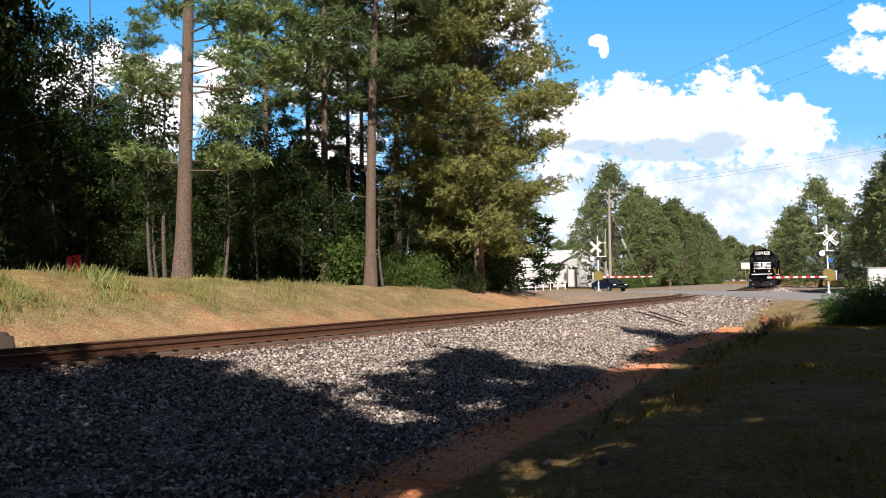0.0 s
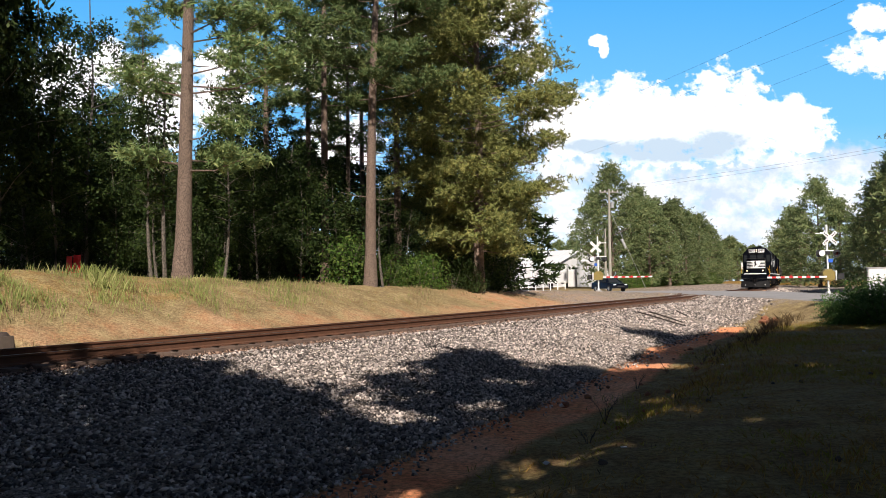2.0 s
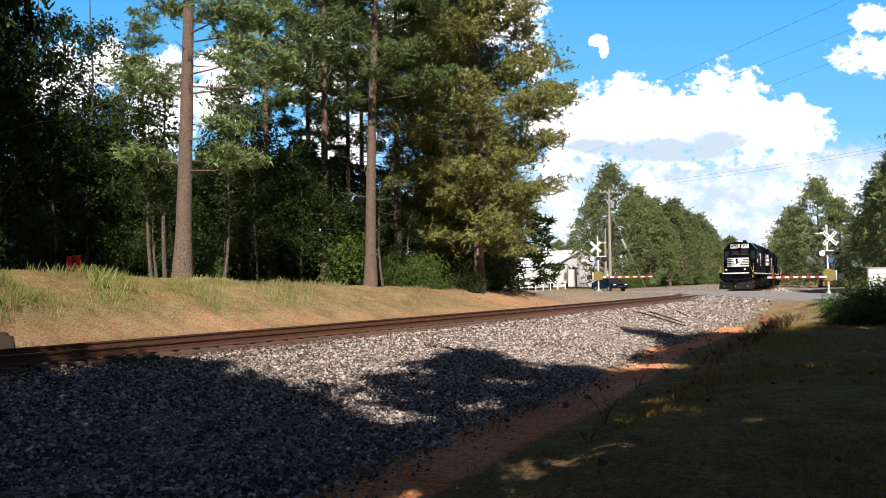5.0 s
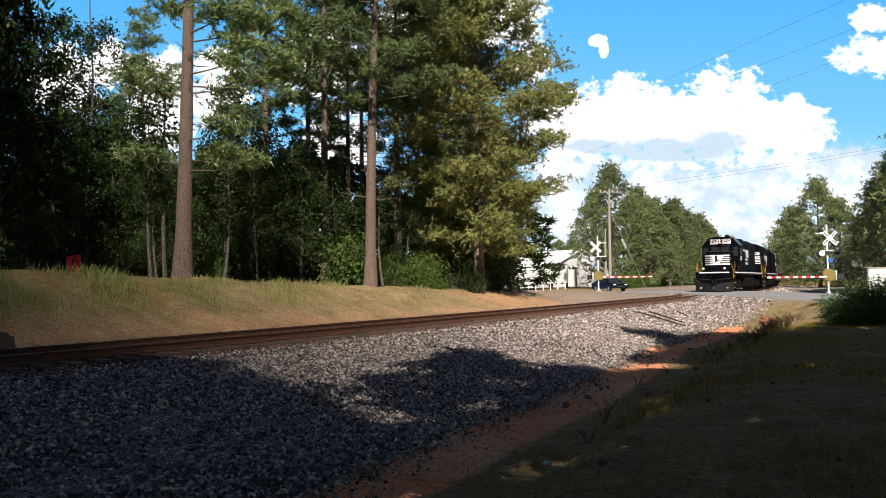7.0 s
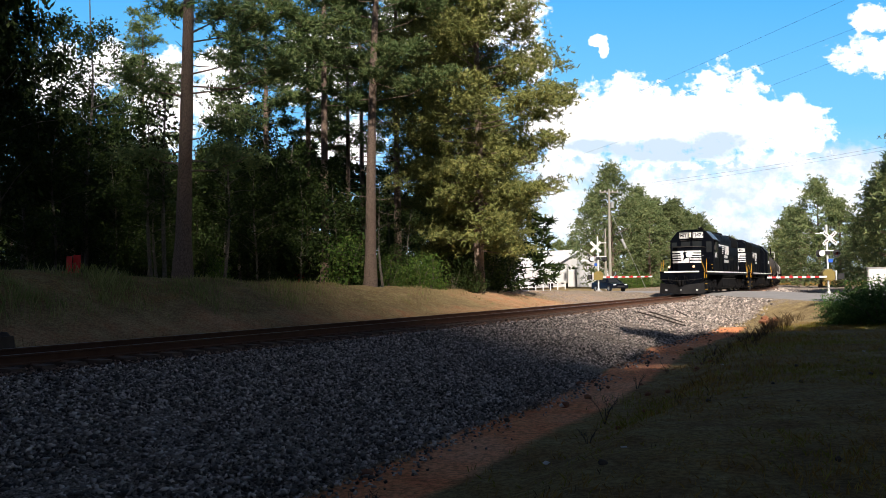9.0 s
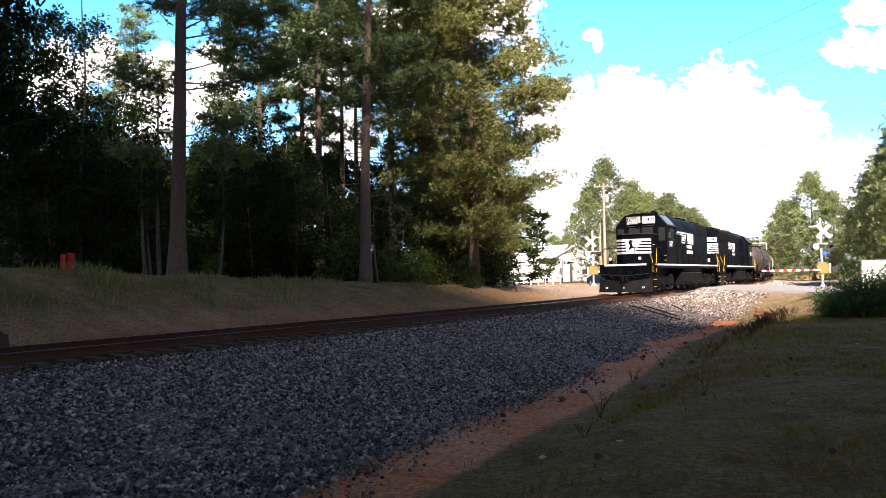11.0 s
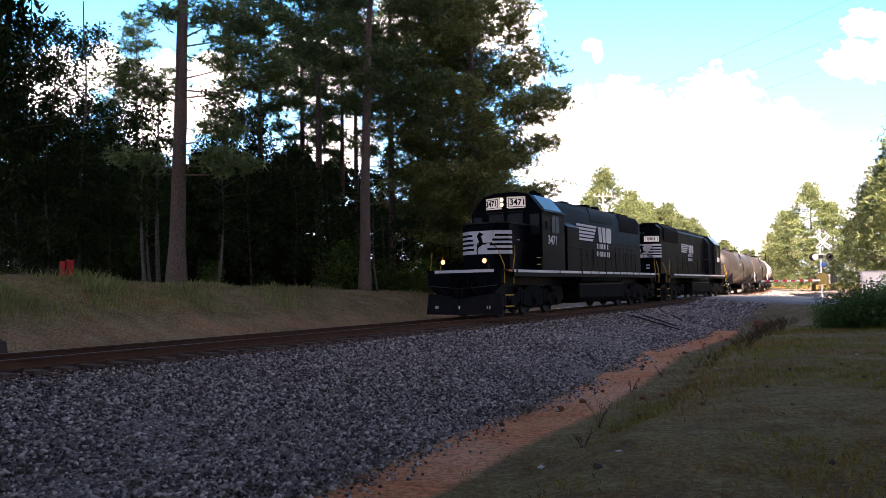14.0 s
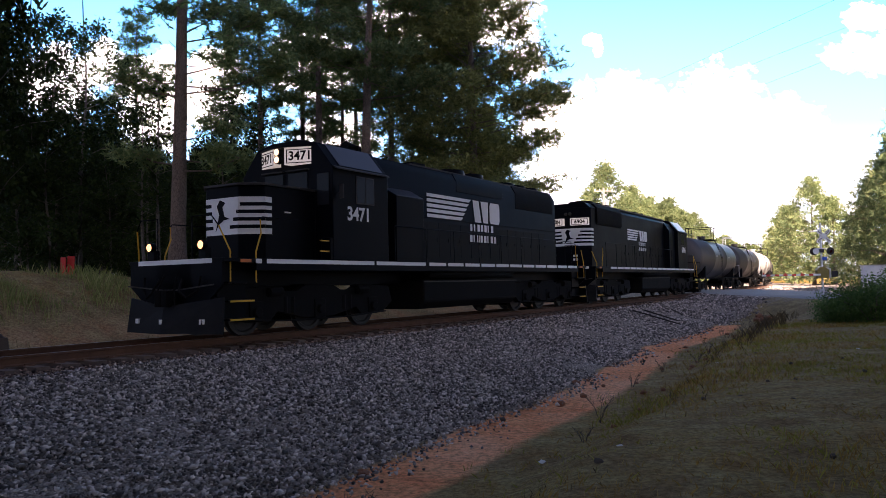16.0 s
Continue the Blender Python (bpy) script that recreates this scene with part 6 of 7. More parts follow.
def crossing_signal(x, y, turn, arm, label, flip=1, cover=-0.5):
    """Mast with crossbuck, flashing lamps and a lowered gate; it faces along its own -y, the gate reaches out along flip * x."""
    s = tagged(new("crossing_signal"), label, "crossing signal", "signals at the crossing")
    part("mast", Geo().cyl((0, 0, -0.3), (0, 0, 4.7), 0.065, n=12).cyl((0, 0, 4.7), (0, 0, 4.78), 0.08, 0.03, 12), M_SIGN_WHITE, s, "pale painted steel mast")
    part("foot", Geo().box(-0.22, 0.22, -0.22, 0.22, -0.3, 0.1).cyl((0, 0, 0.1), (0, 0, 0.3), 0.16, 0.08, 12), M_GALV, s, "concrete and steel foot", 0.01)
    for a in (45, -45):
        b = Geo().box(-0.61, 0.61, -0.012, 0.012, -0.115, 0.115)
        cb = part("crossbuck_blade", b, M_SIGN_WHITE, s, "white crossbuck blade with dark marks")
        cb.matrix_basis = pose(flip * 0.16, -0.10 - (0.03 if a > 0 else 0), 3.85, 0, a, 0)
        d = Geo()
        for i in (-4, -3, -2, 2, 3, 4):
            d.box(i * 0.12 - 0.035, i * 0.12 + 0.035, -0.018, -0.0125, -0.05, 0.05)
        part("blade_mark", d, M_DARK, cb)
    part("cantilever", Geo().box(-0.75 * flip if flip > 0 else 0, 0 if flip > 0 else 0.75, -0.03, 0.03, 4.16, 4.22), M_SIGN_WHITE, s, "short pale bracket")
    part("lamp_arm", Geo().cyl((-0.72, -0.06, 2.98), (0.72, -0.06, 2.98), 0.035, n=8), M_GALV, s)
    for i, xx in enumerate((-0.55, 0.0, 0.55)):
        if i == 1:
            part("bell_box", Geo().box(-0.14, 0.14, -0.16, 0.12, 2.72, 2.95), M_DARK, s, "black junction box", 0.01)
            continue
        l = part("flashing_lamp", Geo().cyl((xx, -0.14, 2.80), (xx, -0.165, 2.80), 0.26, n=24).cyl((xx, -0.1, 2.80), (xx, 0.14, 2.80), 0.13, 0.09, 14), M_DARK, s, "round black lamp backboard")
        part("lens", Geo().cyl((xx, -0.165, 2.80), (xx, -0.19, 2.80), 0.12, 0.08, 18), M_LENS, l, "red glass lens")
        v = Geo()
        rim = [(xx + 0.135 * math.cos(a), 2.80 + 0.135 * math.sin(a)) for a in np.linspace(-0.3, math.pi + 0.3, 12)]
        v.add([(a, -0.165, b) for a, b in rim] + [(a, -0.40, b - 0.03) for a, b in rim], [(j, j + 1, 13 + j, 12 + j) for j in range(11)])
        part("visor", v, M_DARK, l)
    back_l = part("rear_lamp", Geo().cyl((cover, -0.45 if cover < 0 else 0.14, 2.80), (cover, -0.42 if cover < 0 else 0.17, 2.80), 0.2, n=24), M_SIGN_WHITE, s, "pale lamp cover catching the sun")
    part("emergency_sign", Geo().box(0.02, 0.32, -0.09, -0.075, 2.18, 2.42), M_BLUE, s, "small blue notice")
    g = part("gate_gear", Geo().prism([(-0.35, 0.95), (-0.42, 1.5), (-0.2, 1.72), (0.2, 1.72), (0.42, 1.5), (0.38, 0.95)], -0.18, 0.22, "y"), M_OLIVE, s, "weathered gate mechanism box", 0.02)
    part("gear_cover", Geo().box(0.42, 0.52, -0.2, 0.24, 0.95, 1.62), M_SIGN_WHITE, g, "white side cover", 0.01)
    part("counterweight", Geo().prism([(-flip * -0.5, 1.0), (-flip * -0.9, 1.05), (-flip * -0.9, 1.45), (-flip * -0.5, 1.4)][::flip], -0.36, -0.28, "y"), M_DARK, g)
    n = 12
    a = part("gate_arm", Geo().box(*sorted((-flip * 0.2, -flip * arm)), -0.32, -0.28, 1.14, 1.26), M_SIGN_WHITE, s, "red and white striped gate arm, lowered")
    for i in range(n):
        if i % 2 == 0:
            p, q = sorted((-flip * (0.7 + (arm - 0.7) * i / n), -flip * (0.7 + (arm - 0.7) * (i + 1) / n)))
            part("arm_stripe", Geo().box(p, q, -0.324, -0.276, 1.136, 1.264), M_RED, a, "red stripe")
    for f in (0.35, 0.62, 0.97):
        part("arm_lamp", Geo().cyl((-flip * arm * f, -0.3, 1.264), (-flip * arm * f, -0.3, 1.36), 0.045, n=10), M_RED, a, "small red lamp")
    s.matrix_basis = pose(x, y, float(ground_z(x, y)) + 0.02, 0, 0, turn)
    return s


crossing_signal(26.4, 52.0, -6, 4.1, "level crossing signal with crossbuck and lowered gate", 1)
crossing_signal(13.5, 66.0, 172, 4.6, "far level crossing signal seen from behind", 1, 0.5)

# ---- crossing surroundings ----
M_CAR = surface("dark_blue_car_paint", (0.006, 0.008, 0.015), (0.009, 0.011, 0.018), 0.18, 0.3, 2, 60, 0.0, rvar=0.05)
M_TYRE = surface("tyre_rubber", (0.02, 0.02, 0.02), (0.03, 0.03, 0.03), 0.85, 0, 8, 60, 0.2)
M_TIN = surface("white_sheet_roofing", (0.78, 0.78, 0.77), (0.66, 0.66, 0.64), 0.45, 0.1, 0.6, 12, 0.1)
M_WALL = surface("pale_shed_wall", (0.62, 0.63, 0.63), (0.5, 0.5, 0.5), 0.7, 0, 0.6, 15, 0.1)
M_GREY_ROOF = surface("grey_metal_roof", (0.42, 0.44, 0.45), (0.33, 0.35, 0.36), 0.5, 0.2, 0.6, 12, 0.1)
M_POLE = surface("weathered_pole_wood", (0.36, 0.34, 0.28), (0.27, 0.255, 0.21), 0.9, 0, 2, 30, 0.3)
M_WIRE = surface("dark_cable", (0.02, 0.02, 0.02), (0.03, 0.03, 0.03), 0.7, 0, 2, 30, 0)


def car(x, y, turn):
    c = tagged(new("car"), "dark blue saloon car waiting behind the lowered gate", "car")
    prof = [(2.2, 0.35), (2.25, 0.62), (2.05, 0.82), (1.15, 0.95), (0.45, 1.40), (-0.95, 1.42), (-1.75, 1.02), (-2.2, 0.95), (-2.25, 0.5), (-2.15, 0.3)]
    rings = []
    for yy, k in ((-0.88, 0.90), (-0.84, 0.98), (-0.6, 1.0), (0, 1.01), (0.6, 1.0), (0.84, 0.98), (0.88, 0.90)):
        rings.append([(px, yy * (0.80 if pz > 1.2 else 1.0), 0.3 + (pz - 0.3) * k) for px, pz in prof])
    part("body", Geo().loft(rings), M_CAR, c, "glossy dark blue body", sharp=30)
    part("windscreen", Geo().add([(1.12, -0.62, 0.975), (1.12, 0.62, 0.975), (0.50, 0.55, 1.385), (0.50, -0.55, 1.385)], [(0, 1, 2, 3)]), M_GLASS, c, "dark windscreen")
    for k in (-1, 1):
        part("side_window", Geo().add([(0.85, k * 0.862, 0.98), (-1.55, k * 0.862, 1.0), (-0.95, k * 0.715, 1.36), (0.42, k * 0.715, 1.36)], [(0, 1, 2, 3)[::k]]), M_GLASS, c, "dark side windows")
        part("headlight", Geo().box(2.02, 2.2, *sorted((k * 0.5, k * 0.8)), 0.62, 0.76), M_SIGN_WHITE, c, "clear headlight", 0.02)
        part("mirror", Geo().box(0.75, 0.9, *sorted((k * 0.86, k * 1.0)), 0.95, 1.06), M_CAR, c, "", 0.02)
        for wx in (1.35, -1.35):
            w = part("wheel", Geo().cyl((wx, k * 0.72, 0.32), (wx, k * 0.90, 0.32), 0.32, n=22), M_TYRE, c, "black tyre")
            part("rim", Geo().cyl((wx, k * 0.90, 0.32), (wx, k * 0.912, 0.32), 0.2, 0.18, 14), M_GALV, w, "silver wheel rim")
    part("grille", Geo().box(2.22, 2.262, -0.42, 0.42, 0.45, 0.62), M_DARK, c)
    c.matrix_basis = pose(x, y, float(ground_z(x, y)) + 0.06, 0, 0, turn)


car(17.5, 80.0, -72)


def shed(x, y, turn, wide, deep, eave, ridge, label, roof_mat, doors=0):
    z = float(ground_z(x, y))
    s = tagged(new("shed"), label, "shed")
    w, d = wide / 2, deep / 2
    part("wall", Geo().prism([(-w, -0.3), (w, -0.3), (w, eave), (0, ridge), (-w, eave)], -d, d, "y"), M_WALL, s, "pale sheet wall")
    for k in (-1, 1):
        g = Geo().prism([(0, ridge + 0.02), (k * (w + 0.4), eave - 0.13), (k * (w + 0.4), eave - 0.05), (0, ridge + 0.10)][::k], -d - 0.4, d + 0.4, "y")
        r = part("roof", g, roof_mat, s, "low metal roof slope")
        n = int(deep / 0.9)
        sl = (ridge - eave) / w
        ribs = Geo()
        for i in range(n + 1):
            yy = -d + i * deep / n
            ribs.prism([(0, ridge + 0.10), (k * (w + 0.4), eave - 0.05), (k * (w + 0.4), eave - 0.01), (0, ridge + 0.14)][::k], yy - 0.03, yy + 0.03, "y")
        part("roof_rib", ribs, roof_mat, r)
    for i in range(doors):
        xx = -w + wide * (i + 0.5) / doors
        part("door", Geo().box(xx - 1.2, xx + 1.2, -d - 0.03, -d, 0, min(eave, 3.0)), M_TIN, s, "white roller door")
    s.matrix_basis = pose(x, y, z, 0, 0, turn)


shed(14.5, 130, 38, 12, 24, 3.3, 5.8, "long white metal shed with a low gable roof", M_TIN, 2)
shed(23.5, 146, 8, 15, 10, 4.0, 5.6, "grey-roofed workshop behind the crossing", M_GREY_ROOF, 2)


def trailer(x, y, turn, label):
    t = tagged(new("box_trailer"), label, "trailer", "white trailers by the sheds")
    part("box", Geo().box(-2.2, 2.2, -1.15, 1.15, 0.75, 3.05), M_TIN, t, "plain white box body", 0.04)
    part("frame", Geo().box(-2.4, 2.9, -0.5, -0.38, 0.6, 0.75).box(-2.4, 2.9, 0.38, 0.5, 0.6, 0.75), M_DARK, t)
    for k in (-1, 1):
        for xx in (-0.5, 0.4):
            part("wheel", Geo().cyl((xx, k * 0.95, 0.36), (xx, k * 1.14, 0.36), 0.36, n=18), M_TYRE, t, "black tyre")
    part("door", Geo().box(-2.23, -2.2, -1.05, 1.05, 0.85, 2.95), M_WALL, t, "rear door")
    t.matrix_basis = pose(x, y, float(ground_z(x, y)), 0, 0, turn)


for px, dist, turn in ((932, 106, 72), (959, 106, 75), (989, 106, 78)):
    trailer(*ahead(px, dist)[:2], turn, "small white box trailer parked in a row")


def tank_silo(x, y):
    t = tagged(new("storage_tank"), "upright pale storage tank beside the workshop", "storage tank")
    part("shell", Geo().cyl((0, 0, -0.2), (0, 0, 4.0), 1.2, n=24).cyl((0, 0, 4.0), (0, 0, 4.6), 1.2, 0.2, 24), M_WALL, t, "pale ribbed shell")
    part("band", Geo().cyl((0, 0, 1.3), (0, 0, 1.36), 1.23, n=24).cyl((0, 0, 2.7), (0, 0, 2.76), 1.23, n=24), M_GALV, t)
    t.matrix_basis = pose(x, y, float(ground_z(x, y)))


tank_silo(*ahead(1034, 118)[:2])


def fence_run():
    f = tagged(new("fence"), "low pale post and rail fence before the trailers", "fence")
    pts = [ahead(908 + i * 13, 98 + i * 0.3) for i in range(8)]
    for x, y, z in pts:
        part("post", Geo().box(x - 0.06, x + 0.06, y - 0.06, y + 0.06, z - 0.2, z + 1.1), M_SIGN_WHITE, f)
    for (xa, ya, za), (xb, yb, zb) in zip(pts[:-1], pts[1:]):
        for h in (0.5, 1.0):
            part("fence_rail", Geo().cyl((xa, ya - 0.07, za + h), (xb, yb - 0.07, zb + h), 0.035, n=6), M_SIGN_WHITE, f)


fence_run()


def utility_pole(x, y, height, r, label, arms=True):
    p = tagged(new("utility_pole"), label, "utility pole")
    part("pole", Geo().cyl((0, 0, -0.5), (0, 0, height), r, r * 0.65, 12), M_POLE, p, "weathered wooden pole")
    if arms:
        part("crossarm", Geo().box(-1.1, 1.1, -0.06, 0.06, height - 0.45, height - 0.32), M_POLE, p)
        for xx in (-1.0, -0.45, 0.45, 1.0):
            part("insulator", Geo().cyl((xx, 0, height - 0.32), (xx, 0, height - 0.1), 0.06, 0.04, 8), M_SIGN_WHITE, p, "pale insulator")
        part("transformer", Geo().cyl((0.36, 0, height - 2.2), (0.36, 0, height - 1.5), 0.2, n=14), M_GALV, p, "grey transformer can")
        part("guy_wire", Geo().cyl((0.1, 0, height - 2.6), (3.8, -1.0, 0.4), 0.02, n=5), M_GALV, p)
        part("guy_guard", Geo().cyl((1.3, -0.33, height - 5.9), (1.75, -0.45, height - 7.0), 0.14, 0.1, 8), M_GALV, p)
    p.matrix_basis = pose(x, y, float(ground_z(x, y)), 0, 0.4, 0)


utility_pole(*ahead(1079, 88)[:2], 11.9, 0.19, "tall weathered wooden utility pole with crossarm and guy")
utility_pole(*ahead(1071, 92)[:2], 7.4, 0.17, "shorter grey wooden pole beside another", False)


def wire(a, b, sag, r=0.012):
    a, b = Vector(a), Vector(b)
    pts = [a.lerp(b, u) - Vector((0, 0, sag * 4 * u * (1 - u))) for u in np.linspace(0, 1, 15)]
    tagged(part("power_line", Geo().tube(pts, r, 5), M_WIRE), "thin dark overhead power line", "power line", "overhead lines")


def aloft(px, py, dist):
    """A place in the air by bearing and elevation."""
    return ((px - 784) / 1340 * dist, dist, EYE[2] + (509 - 0.013 * (px - 784) - py) / 1340 * dist)


for (p, q, d1), (p2, q2, d2) in (((1130, 155, 45), (1475, 0, 33)), ((1240, 148, 45), (1568, 20, 35)), ((1345, 152, 45), (1568, 66, 38))):
    a, b = Vector(aloft(p, q, d1)), Vector(aloft(p2, q2, d2))
    wire(a - (b - a) * 2.2, b + (b - a) * 1.6, 0.25, 0.006)
for dy, dz in ((0, 0), (0.5, -0.35)):
    a = Vector(aloft(1079, 332, 88)) + Vector((dy, 0, dz))
    b = Vector(aloft(1568, 252 + dy * 12, 62))
    wire(a, a + (b - a) * 1.5, 0.4, 0.009)


def cabinet(x, y, w, h, label, post=0.0):
    z = float(ground_z(x, y))
    c = tagged(new("equipment_cabinet"), label, "cabinet")
    part("case", Geo().box(-w / 2, w / 2, -0.3, 0.3, post, post + h), M_SIGN_WHITE, c, "white painted case", 0.03)
    part("door", Geo().box(-w / 2 + 0.08, w / 2 - 0.08, -0.32, -0.3, post + 0.08, post + h - 0.08), M_SIGN_WHITE, c)
    part("plinth", Geo().box(-w / 2 - 0.05, w / 2 + 0.05, -0.35, 0.35, -0.3, 0.02) if not post else Geo().cyl((0, 0, -0.3), (0, 0, post), 0.06, n=8), M_GALV, c)
    part("lid", Geo().box(-w / 2 - 0.06, w / 2 + 0.06, -0.36, 0.36, post + h, post + h + 0.05), M_GALV, c)
    c.matrix_basis = pose(x, y, z, 0, 0, -20)


cabinet(28.0, 48.5, 1.5, 1.9, "white trackside equipment cabinet half hidden by bushes")
cabinet(*ahead(1319, 125)[:2], 1.4, 1.1, "white box raised on a post beside the track", 3.0)


# ---- small things on the ground ----
M_CLOD = surface("red_clay_clod", (0.30, 0.12, 0.06), (0.18, 0.075, 0.04), 0.95, 0, 8, 50, 0.4)
M_TWIG = surface("dead_wood", (0.10, 0.075, 0.055), (0.06, 0.045, 0.035), 0.9, 0, 8, 50, 0.3)
M_LITTER = surface("faded_paper", (0.7, 0.68, 0.64), (0.5, 0.48, 0.45), 0.8, 0, 8, 50, 0.1)


def build_small_things():
    rng = random.Random(17)

    def lump(r, squash):
        bm = bmesh.new()
        bmesh.ops.create_icosphere(bm, subdivisions=2, radius=r)
        off = Vector((rng.uniform(0, 50), 0, 0))
        for v in bm.verts:
            v.co *= 1 + noise.noise(v.co / r * 1.3 + off) * 0.45
            v.co.z *= squash
        me = bpy.data.meshes.new("clod")
        bm.to_mesh(me)
        bm.free()
        return me

    kinds = [lump(0.06, 0.75), lump(0.045, 0.8), lump(0.075, 0.6)]
    # clods and cones of the washed-out clay strip and the lawn
    for i in range(46):
        s = rng.uniform(-9, 22)
        d = float(toe(s)) + rng.uniform(-0.3, 2.0)
        p = on_track(s, d)
        z = float(ground_z(p.x, p.y))
        ob = part("clay_clod", rng.choice(kinds), M_CLOD)
        k = rng.uniform(0.45, 1.3)
        ob.matrix_basis = pose(p.x, p.y, z + 0.02, 0, 0, rng.uniform(0, 360)) @ Matrix.Diagonal((k, k, k, 1))
        tagged(ob, "dark red clod of clay on bare ground", "clod", "clods along the ditch")
    cone = lump(0.05, 0.8)
    for i in range(34):
        x, y = rng.uniform(1.5, 11), rng.uniform(6.5, 20)
        s, d = track_sd(x, y)
        if d < toe(s) + 2.3:
            continue
        ob = part("pine_cone", cone, M_TWIG)
        k = rng.uniform(0.5, 1.1)
        ob.matrix_basis = pose(x, y, float(ground_z(x, y)) + 0.035, 0, 0, rng.uniform(0, 360)) @ Matrix.Diagonal((k, k, k, 1))
        tagged(ob, "brown pine cone lying on the lawn", "pine cone", "cones on the lawn")
    # dead stalks beside the ditch
    for x, y, h in ((2.5, 12.0, 0.42), (-0.75, 7.15, 0.32), (-0.5, 7.0, 0.22), (1.9, 10.2, 0.25), (3.9, 15.5, 0.3), (6.6, 19.5, 0.35), (7.6, 21.5, 0.4), (8.4, 22.5, 0.5), (9.4, 23.5, 0.55), (5.2, 17.8, 0.3), (10.5, 25.0, 0.6), (11.2, 26.0, 0.7), (11.8, 27.0, 0.8), (9.9, 24.2, 0.5)):
        g = Geo()
        for i in range(5):
            a = rng.uniform(0, math.tau)
            e = Vector((math.cos(a) * h * 0.5, math.sin(a) * h * 0.5, h * rng.uniform(0.6, 1.0)))
            g.tube([(0, 0, -0.05), e * 0.4 + Vector((0, 0, 0.12 * h)), e], 0.006, 4, 0.4)
            for j in range(3):
                q = e * rng.uniform(0.5, 0.95)
                g.tube([q, q + Vector((rng.uniform(-1, 1), rng.uniform(-1, 1), 0.6)) * 0.12 * h, q + Vector((rng.uniform(-1, 1), rng.uniform(-1, 1), 1.0)) * 0.22 * h], 0.004, 4, 0.5)
        ob = part("dead_stalk", g, M_TWIG)
        ob.matrix_basis = pose(x, y, float(ground_z(x, y)))
        tagged(ob, "dry branching weed stalk beside the ditch", "weed", "weed stalks")
    # scraps and timbers lying about
    for x, y in ((2.0, 8.6), (1.2, 9.2), (6.2, 17.0), (9.8, 17.8), (4.6, 11.2), (7.5, 14.5)):
        ob = part("litter", Geo().prism([(-0.05, -0.03), (0.05, -0.035), (0.06, 0.03), (-0.04, 0.035)], 0, 0.008, "z"), M_LITTER)
        ob.matrix_basis = pose(x, y, float(ground_z(x, y)) + 0.03, 8, -6, rng.uniform(0, 360))
        tagged(ob, "small pale scrap of litter on grass", "litter")
    M_STICK = surface("rotten_wood", (0.05, 0.036, 0.028), (0.028, 0.022, 0.018), 0.9, 0, 3, 30, 0.4)
    for s, d0, d1 in ((18.6, 2.6, 5.0), (19.8, 2.8, 4.6), (23.0, 3.2, 4.0)):
        a, b = on_track(s, d0), on_track(s - 1.3, d1)
        a.z, b.z = float(ground_z(a.x, a.y)) + 0.10, float(ground_z(b.x, b.y)) + 0.10
        ob = part("old_timber", Geo().cyl(a, b, 0.035, 0.025, 7), M_STICK)
        tagged(ob, "dark weathered timber lying on the ballast", "timber", "timbers on the ballast")
    x, y = -8.75, 15.1
    st = tagged(new("tree_stump"), "rotten dark tree stump on the bank", "stump")
    g = Geo().loft([[(math.cos(a) * r * (1 + 0.12 * math.sin(a * 3 + h * 4)), math.sin(a) * r * (1 + 0.1 * math.cos(a * 5)), h) for a in np.linspace(0, math.tau, 15)[:-1]] for h, r in ((-0.2, 0.30), (0.05, 0.24), (0.3, 0.19), (0.46, 0.18))])
    part("stump", g, M_TWIG, st, "weathered bark")
    part("broken_top", Geo().cyl((0, 0, 0.455), (0.02, 0, 0.54), 0.16, 0.05, 7), M_STICK, st, "splintered top")
    st.matrix_basis = pose(x, y, float(ground_z(x, y)))
    p = on_track(25.0, 6.6)
    for i in range(5):
        ob = part("pale_rock", kinds[2], M_STONE)
        k = rng.uniform(2.0, 3.6)
        x, y = p.x + rng.uniform(-0.7, 0.7), p.y + rng.uniform(-0.6, 0.6)
        ob.matrix_basis = pose(x, y, float(ground_z(x, y)) + 0.06, 0, 0, rng.uniform(0, 360)) @ Matrix.Diagonal((k, k, k, 1))
        tagged(ob, "pale rock beside the ditch", "rock", "rocks by the ditch")


build_small_things()


M_CHAIR = surface("bright_red_plastic", (0.85, 0.03, 0.025), (0.7, 0.03, 0.025), 0.4, 0, 4, 40, 0.02)


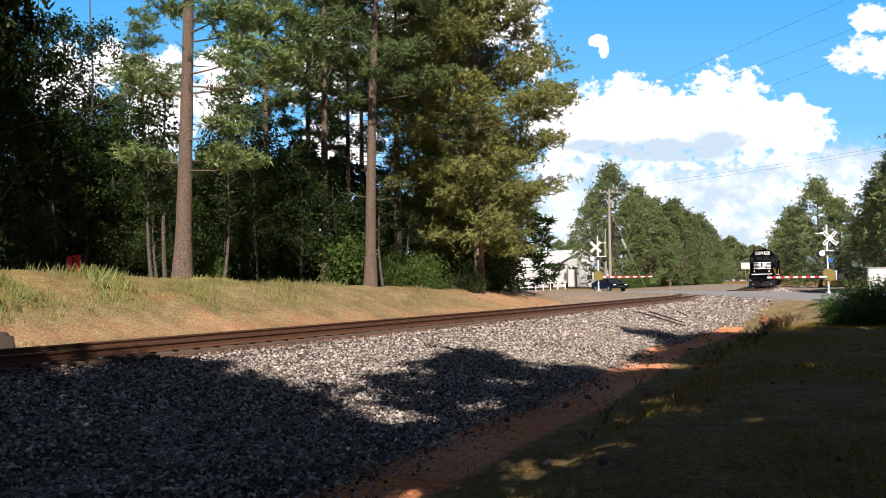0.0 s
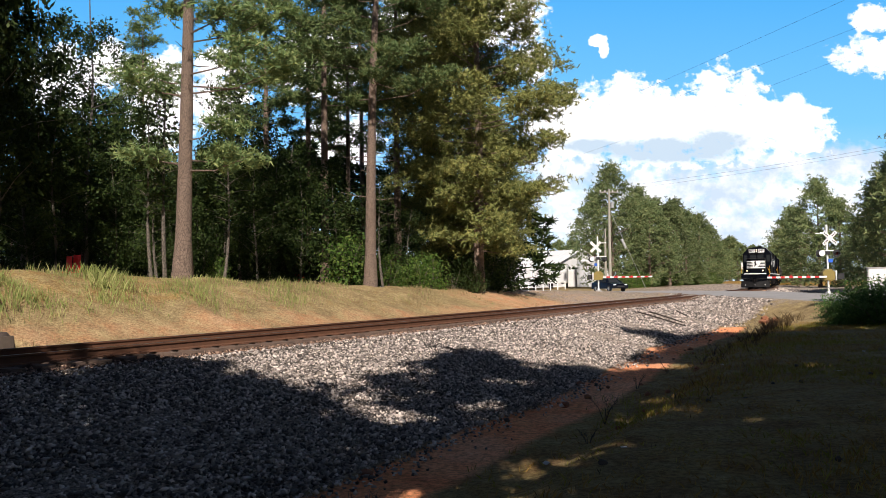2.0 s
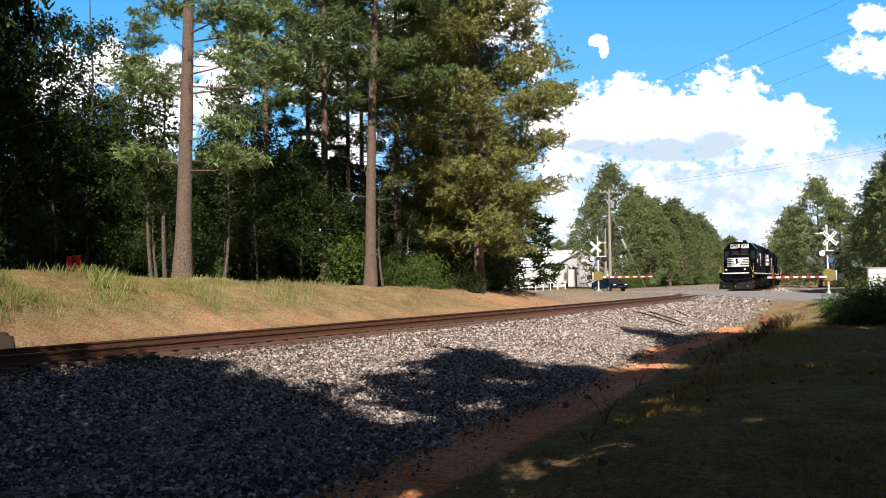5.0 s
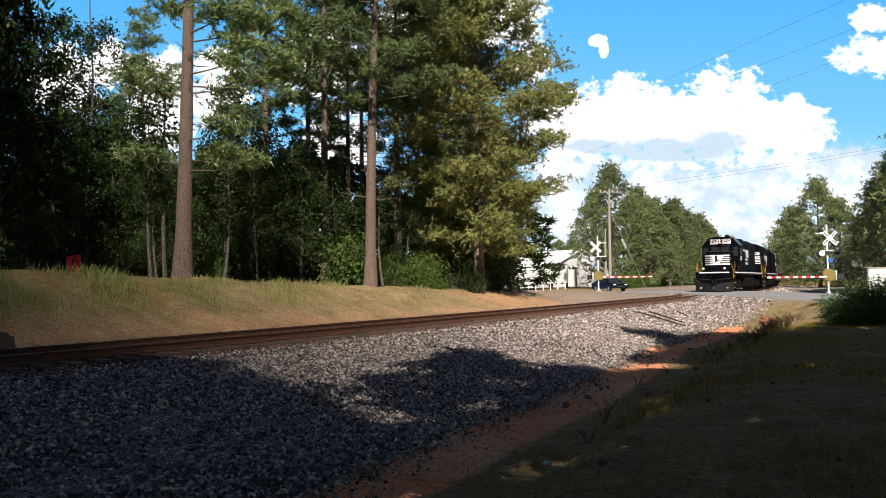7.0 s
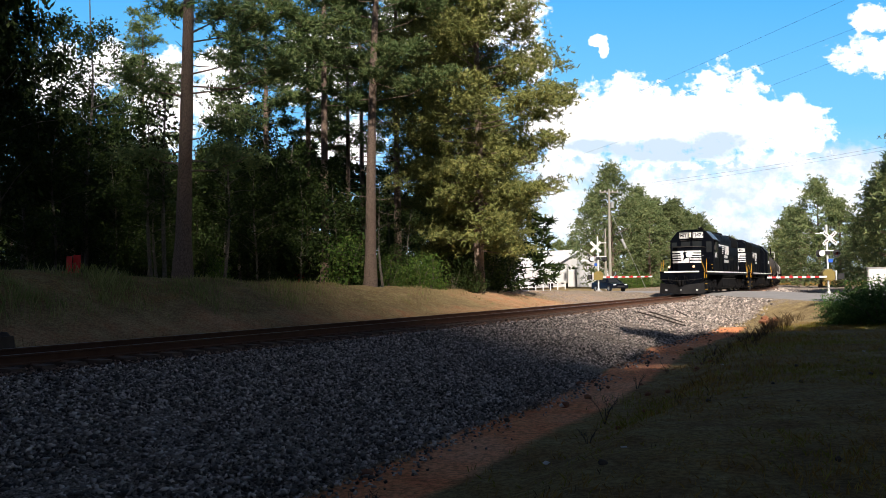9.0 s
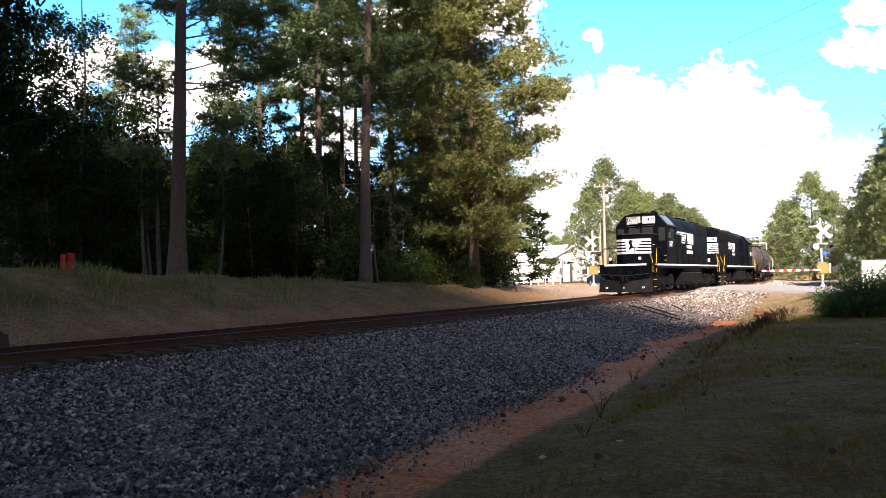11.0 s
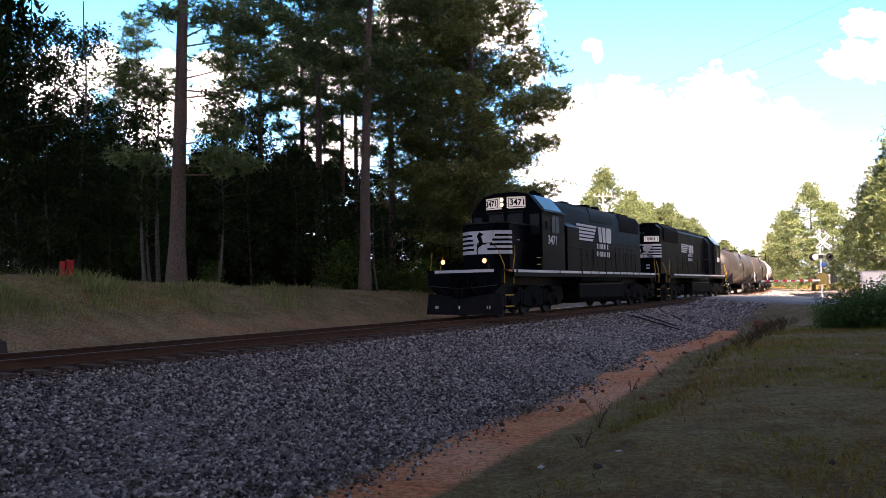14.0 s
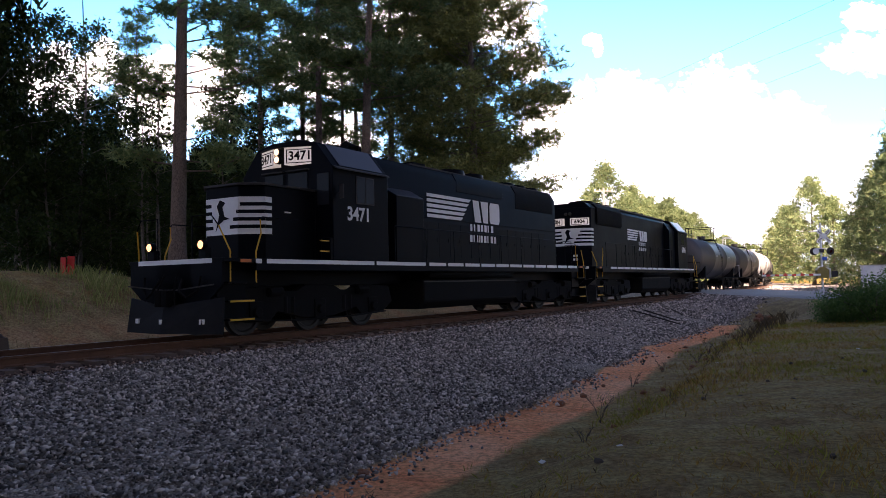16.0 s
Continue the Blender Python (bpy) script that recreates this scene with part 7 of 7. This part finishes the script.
def build_wood_clutter():
    """What shows between the trunks: a low pale house and red garden things."""
    x, y, z = ahead(372, 58)
    h = tagged(new("outbuilding"), "low pale outbuilding glimpsed between the trees", "outbuilding")
    part("wall", Geo().box(-6, 6, -3, 3, -0.3, 1.7), M_WALL, h, "pale boarded wall")
    part("roof", Geo().prism([(-3.5, 1.7), (3.5, 1.7), (0, 2.5)], -6.4, 6.4, "x"), M_UNDER, h, "dark low roof")
    for xx in (-4, -1.2, 3.2):
        w = part("window", Geo().box(xx - 0.5, xx + 0.5, -3.04, -3.0, 0.6, 1.4), M_GLASS, h, "dark window")
        part("window_frame", Geo().box(xx - 0.58, xx + 0.58, -3.02, -3.0, 0.52, 1.48), M_SIGN_WHITE, w, "white frame")
    part("door", Geo().box(0.9, 1.8, -3.04, -3.0, 0.0, 1.6), M_SIGN_WHITE, h, "white door")
    h.matrix_basis = pose(x, y, z, 0, 0, 8)
    for px, dist, hh, ww in ((117, 33.5, 0.70, 0.24), (131, 33.8, 0.78, 0.32), (528, 45, 0.5, 0.6)):
        x, y, z = ahead(px, dist)
        z = z - 0.05
        b = tagged(new("garden_chair"), "bright red chair standing among the trees", "chair", "red chairs in the wood")
        part("seat", Geo().box(-ww / 2, ww / 2, -0.25, 0.25, 0.38, 0.44), M_CHAIR, b, "red seat", 0.01)
        part("backrest", Geo().box(-ww / 2, ww / 2, 0.22, 0.28, 0.44, 0.44 + hh), M_CHAIR, b, "red slatted back", 0.01)
        for i in (-1, 1):
            for j in (-1, 1):
                part("leg", Geo().cyl((i * ww * 0.42, j * 0.22, -0.1), (i * ww * 0.42, j * 0.22, 0.4), 0.025, n=6), M_RED, b)
        b.matrix_basis = pose(x, y, z + 0.15)


build_wood_clutter()


def motions():
    steps = [i * 0.5 for i in range(33)]
    for ob, off, reach in TRAIN:
        walk(ob, [(t, vehicle_pose(lead_s(t) + off, reach)) for t in steps])
    walk(cloud, [(t, cloud_pose(e)) for t, e in CLOUD_ROWS])
    fine = [i * 0.1 for i in range(161)]
    for ob, x, z in SPINNING:
        r = 0.507 if z > 0.5 else 0.46
        walk(ob, [(t, pose(x, 0, z, 0, math.degrees((lead_s(0) - lead_s(t)) / r), 0)) for t in fine])


motions()
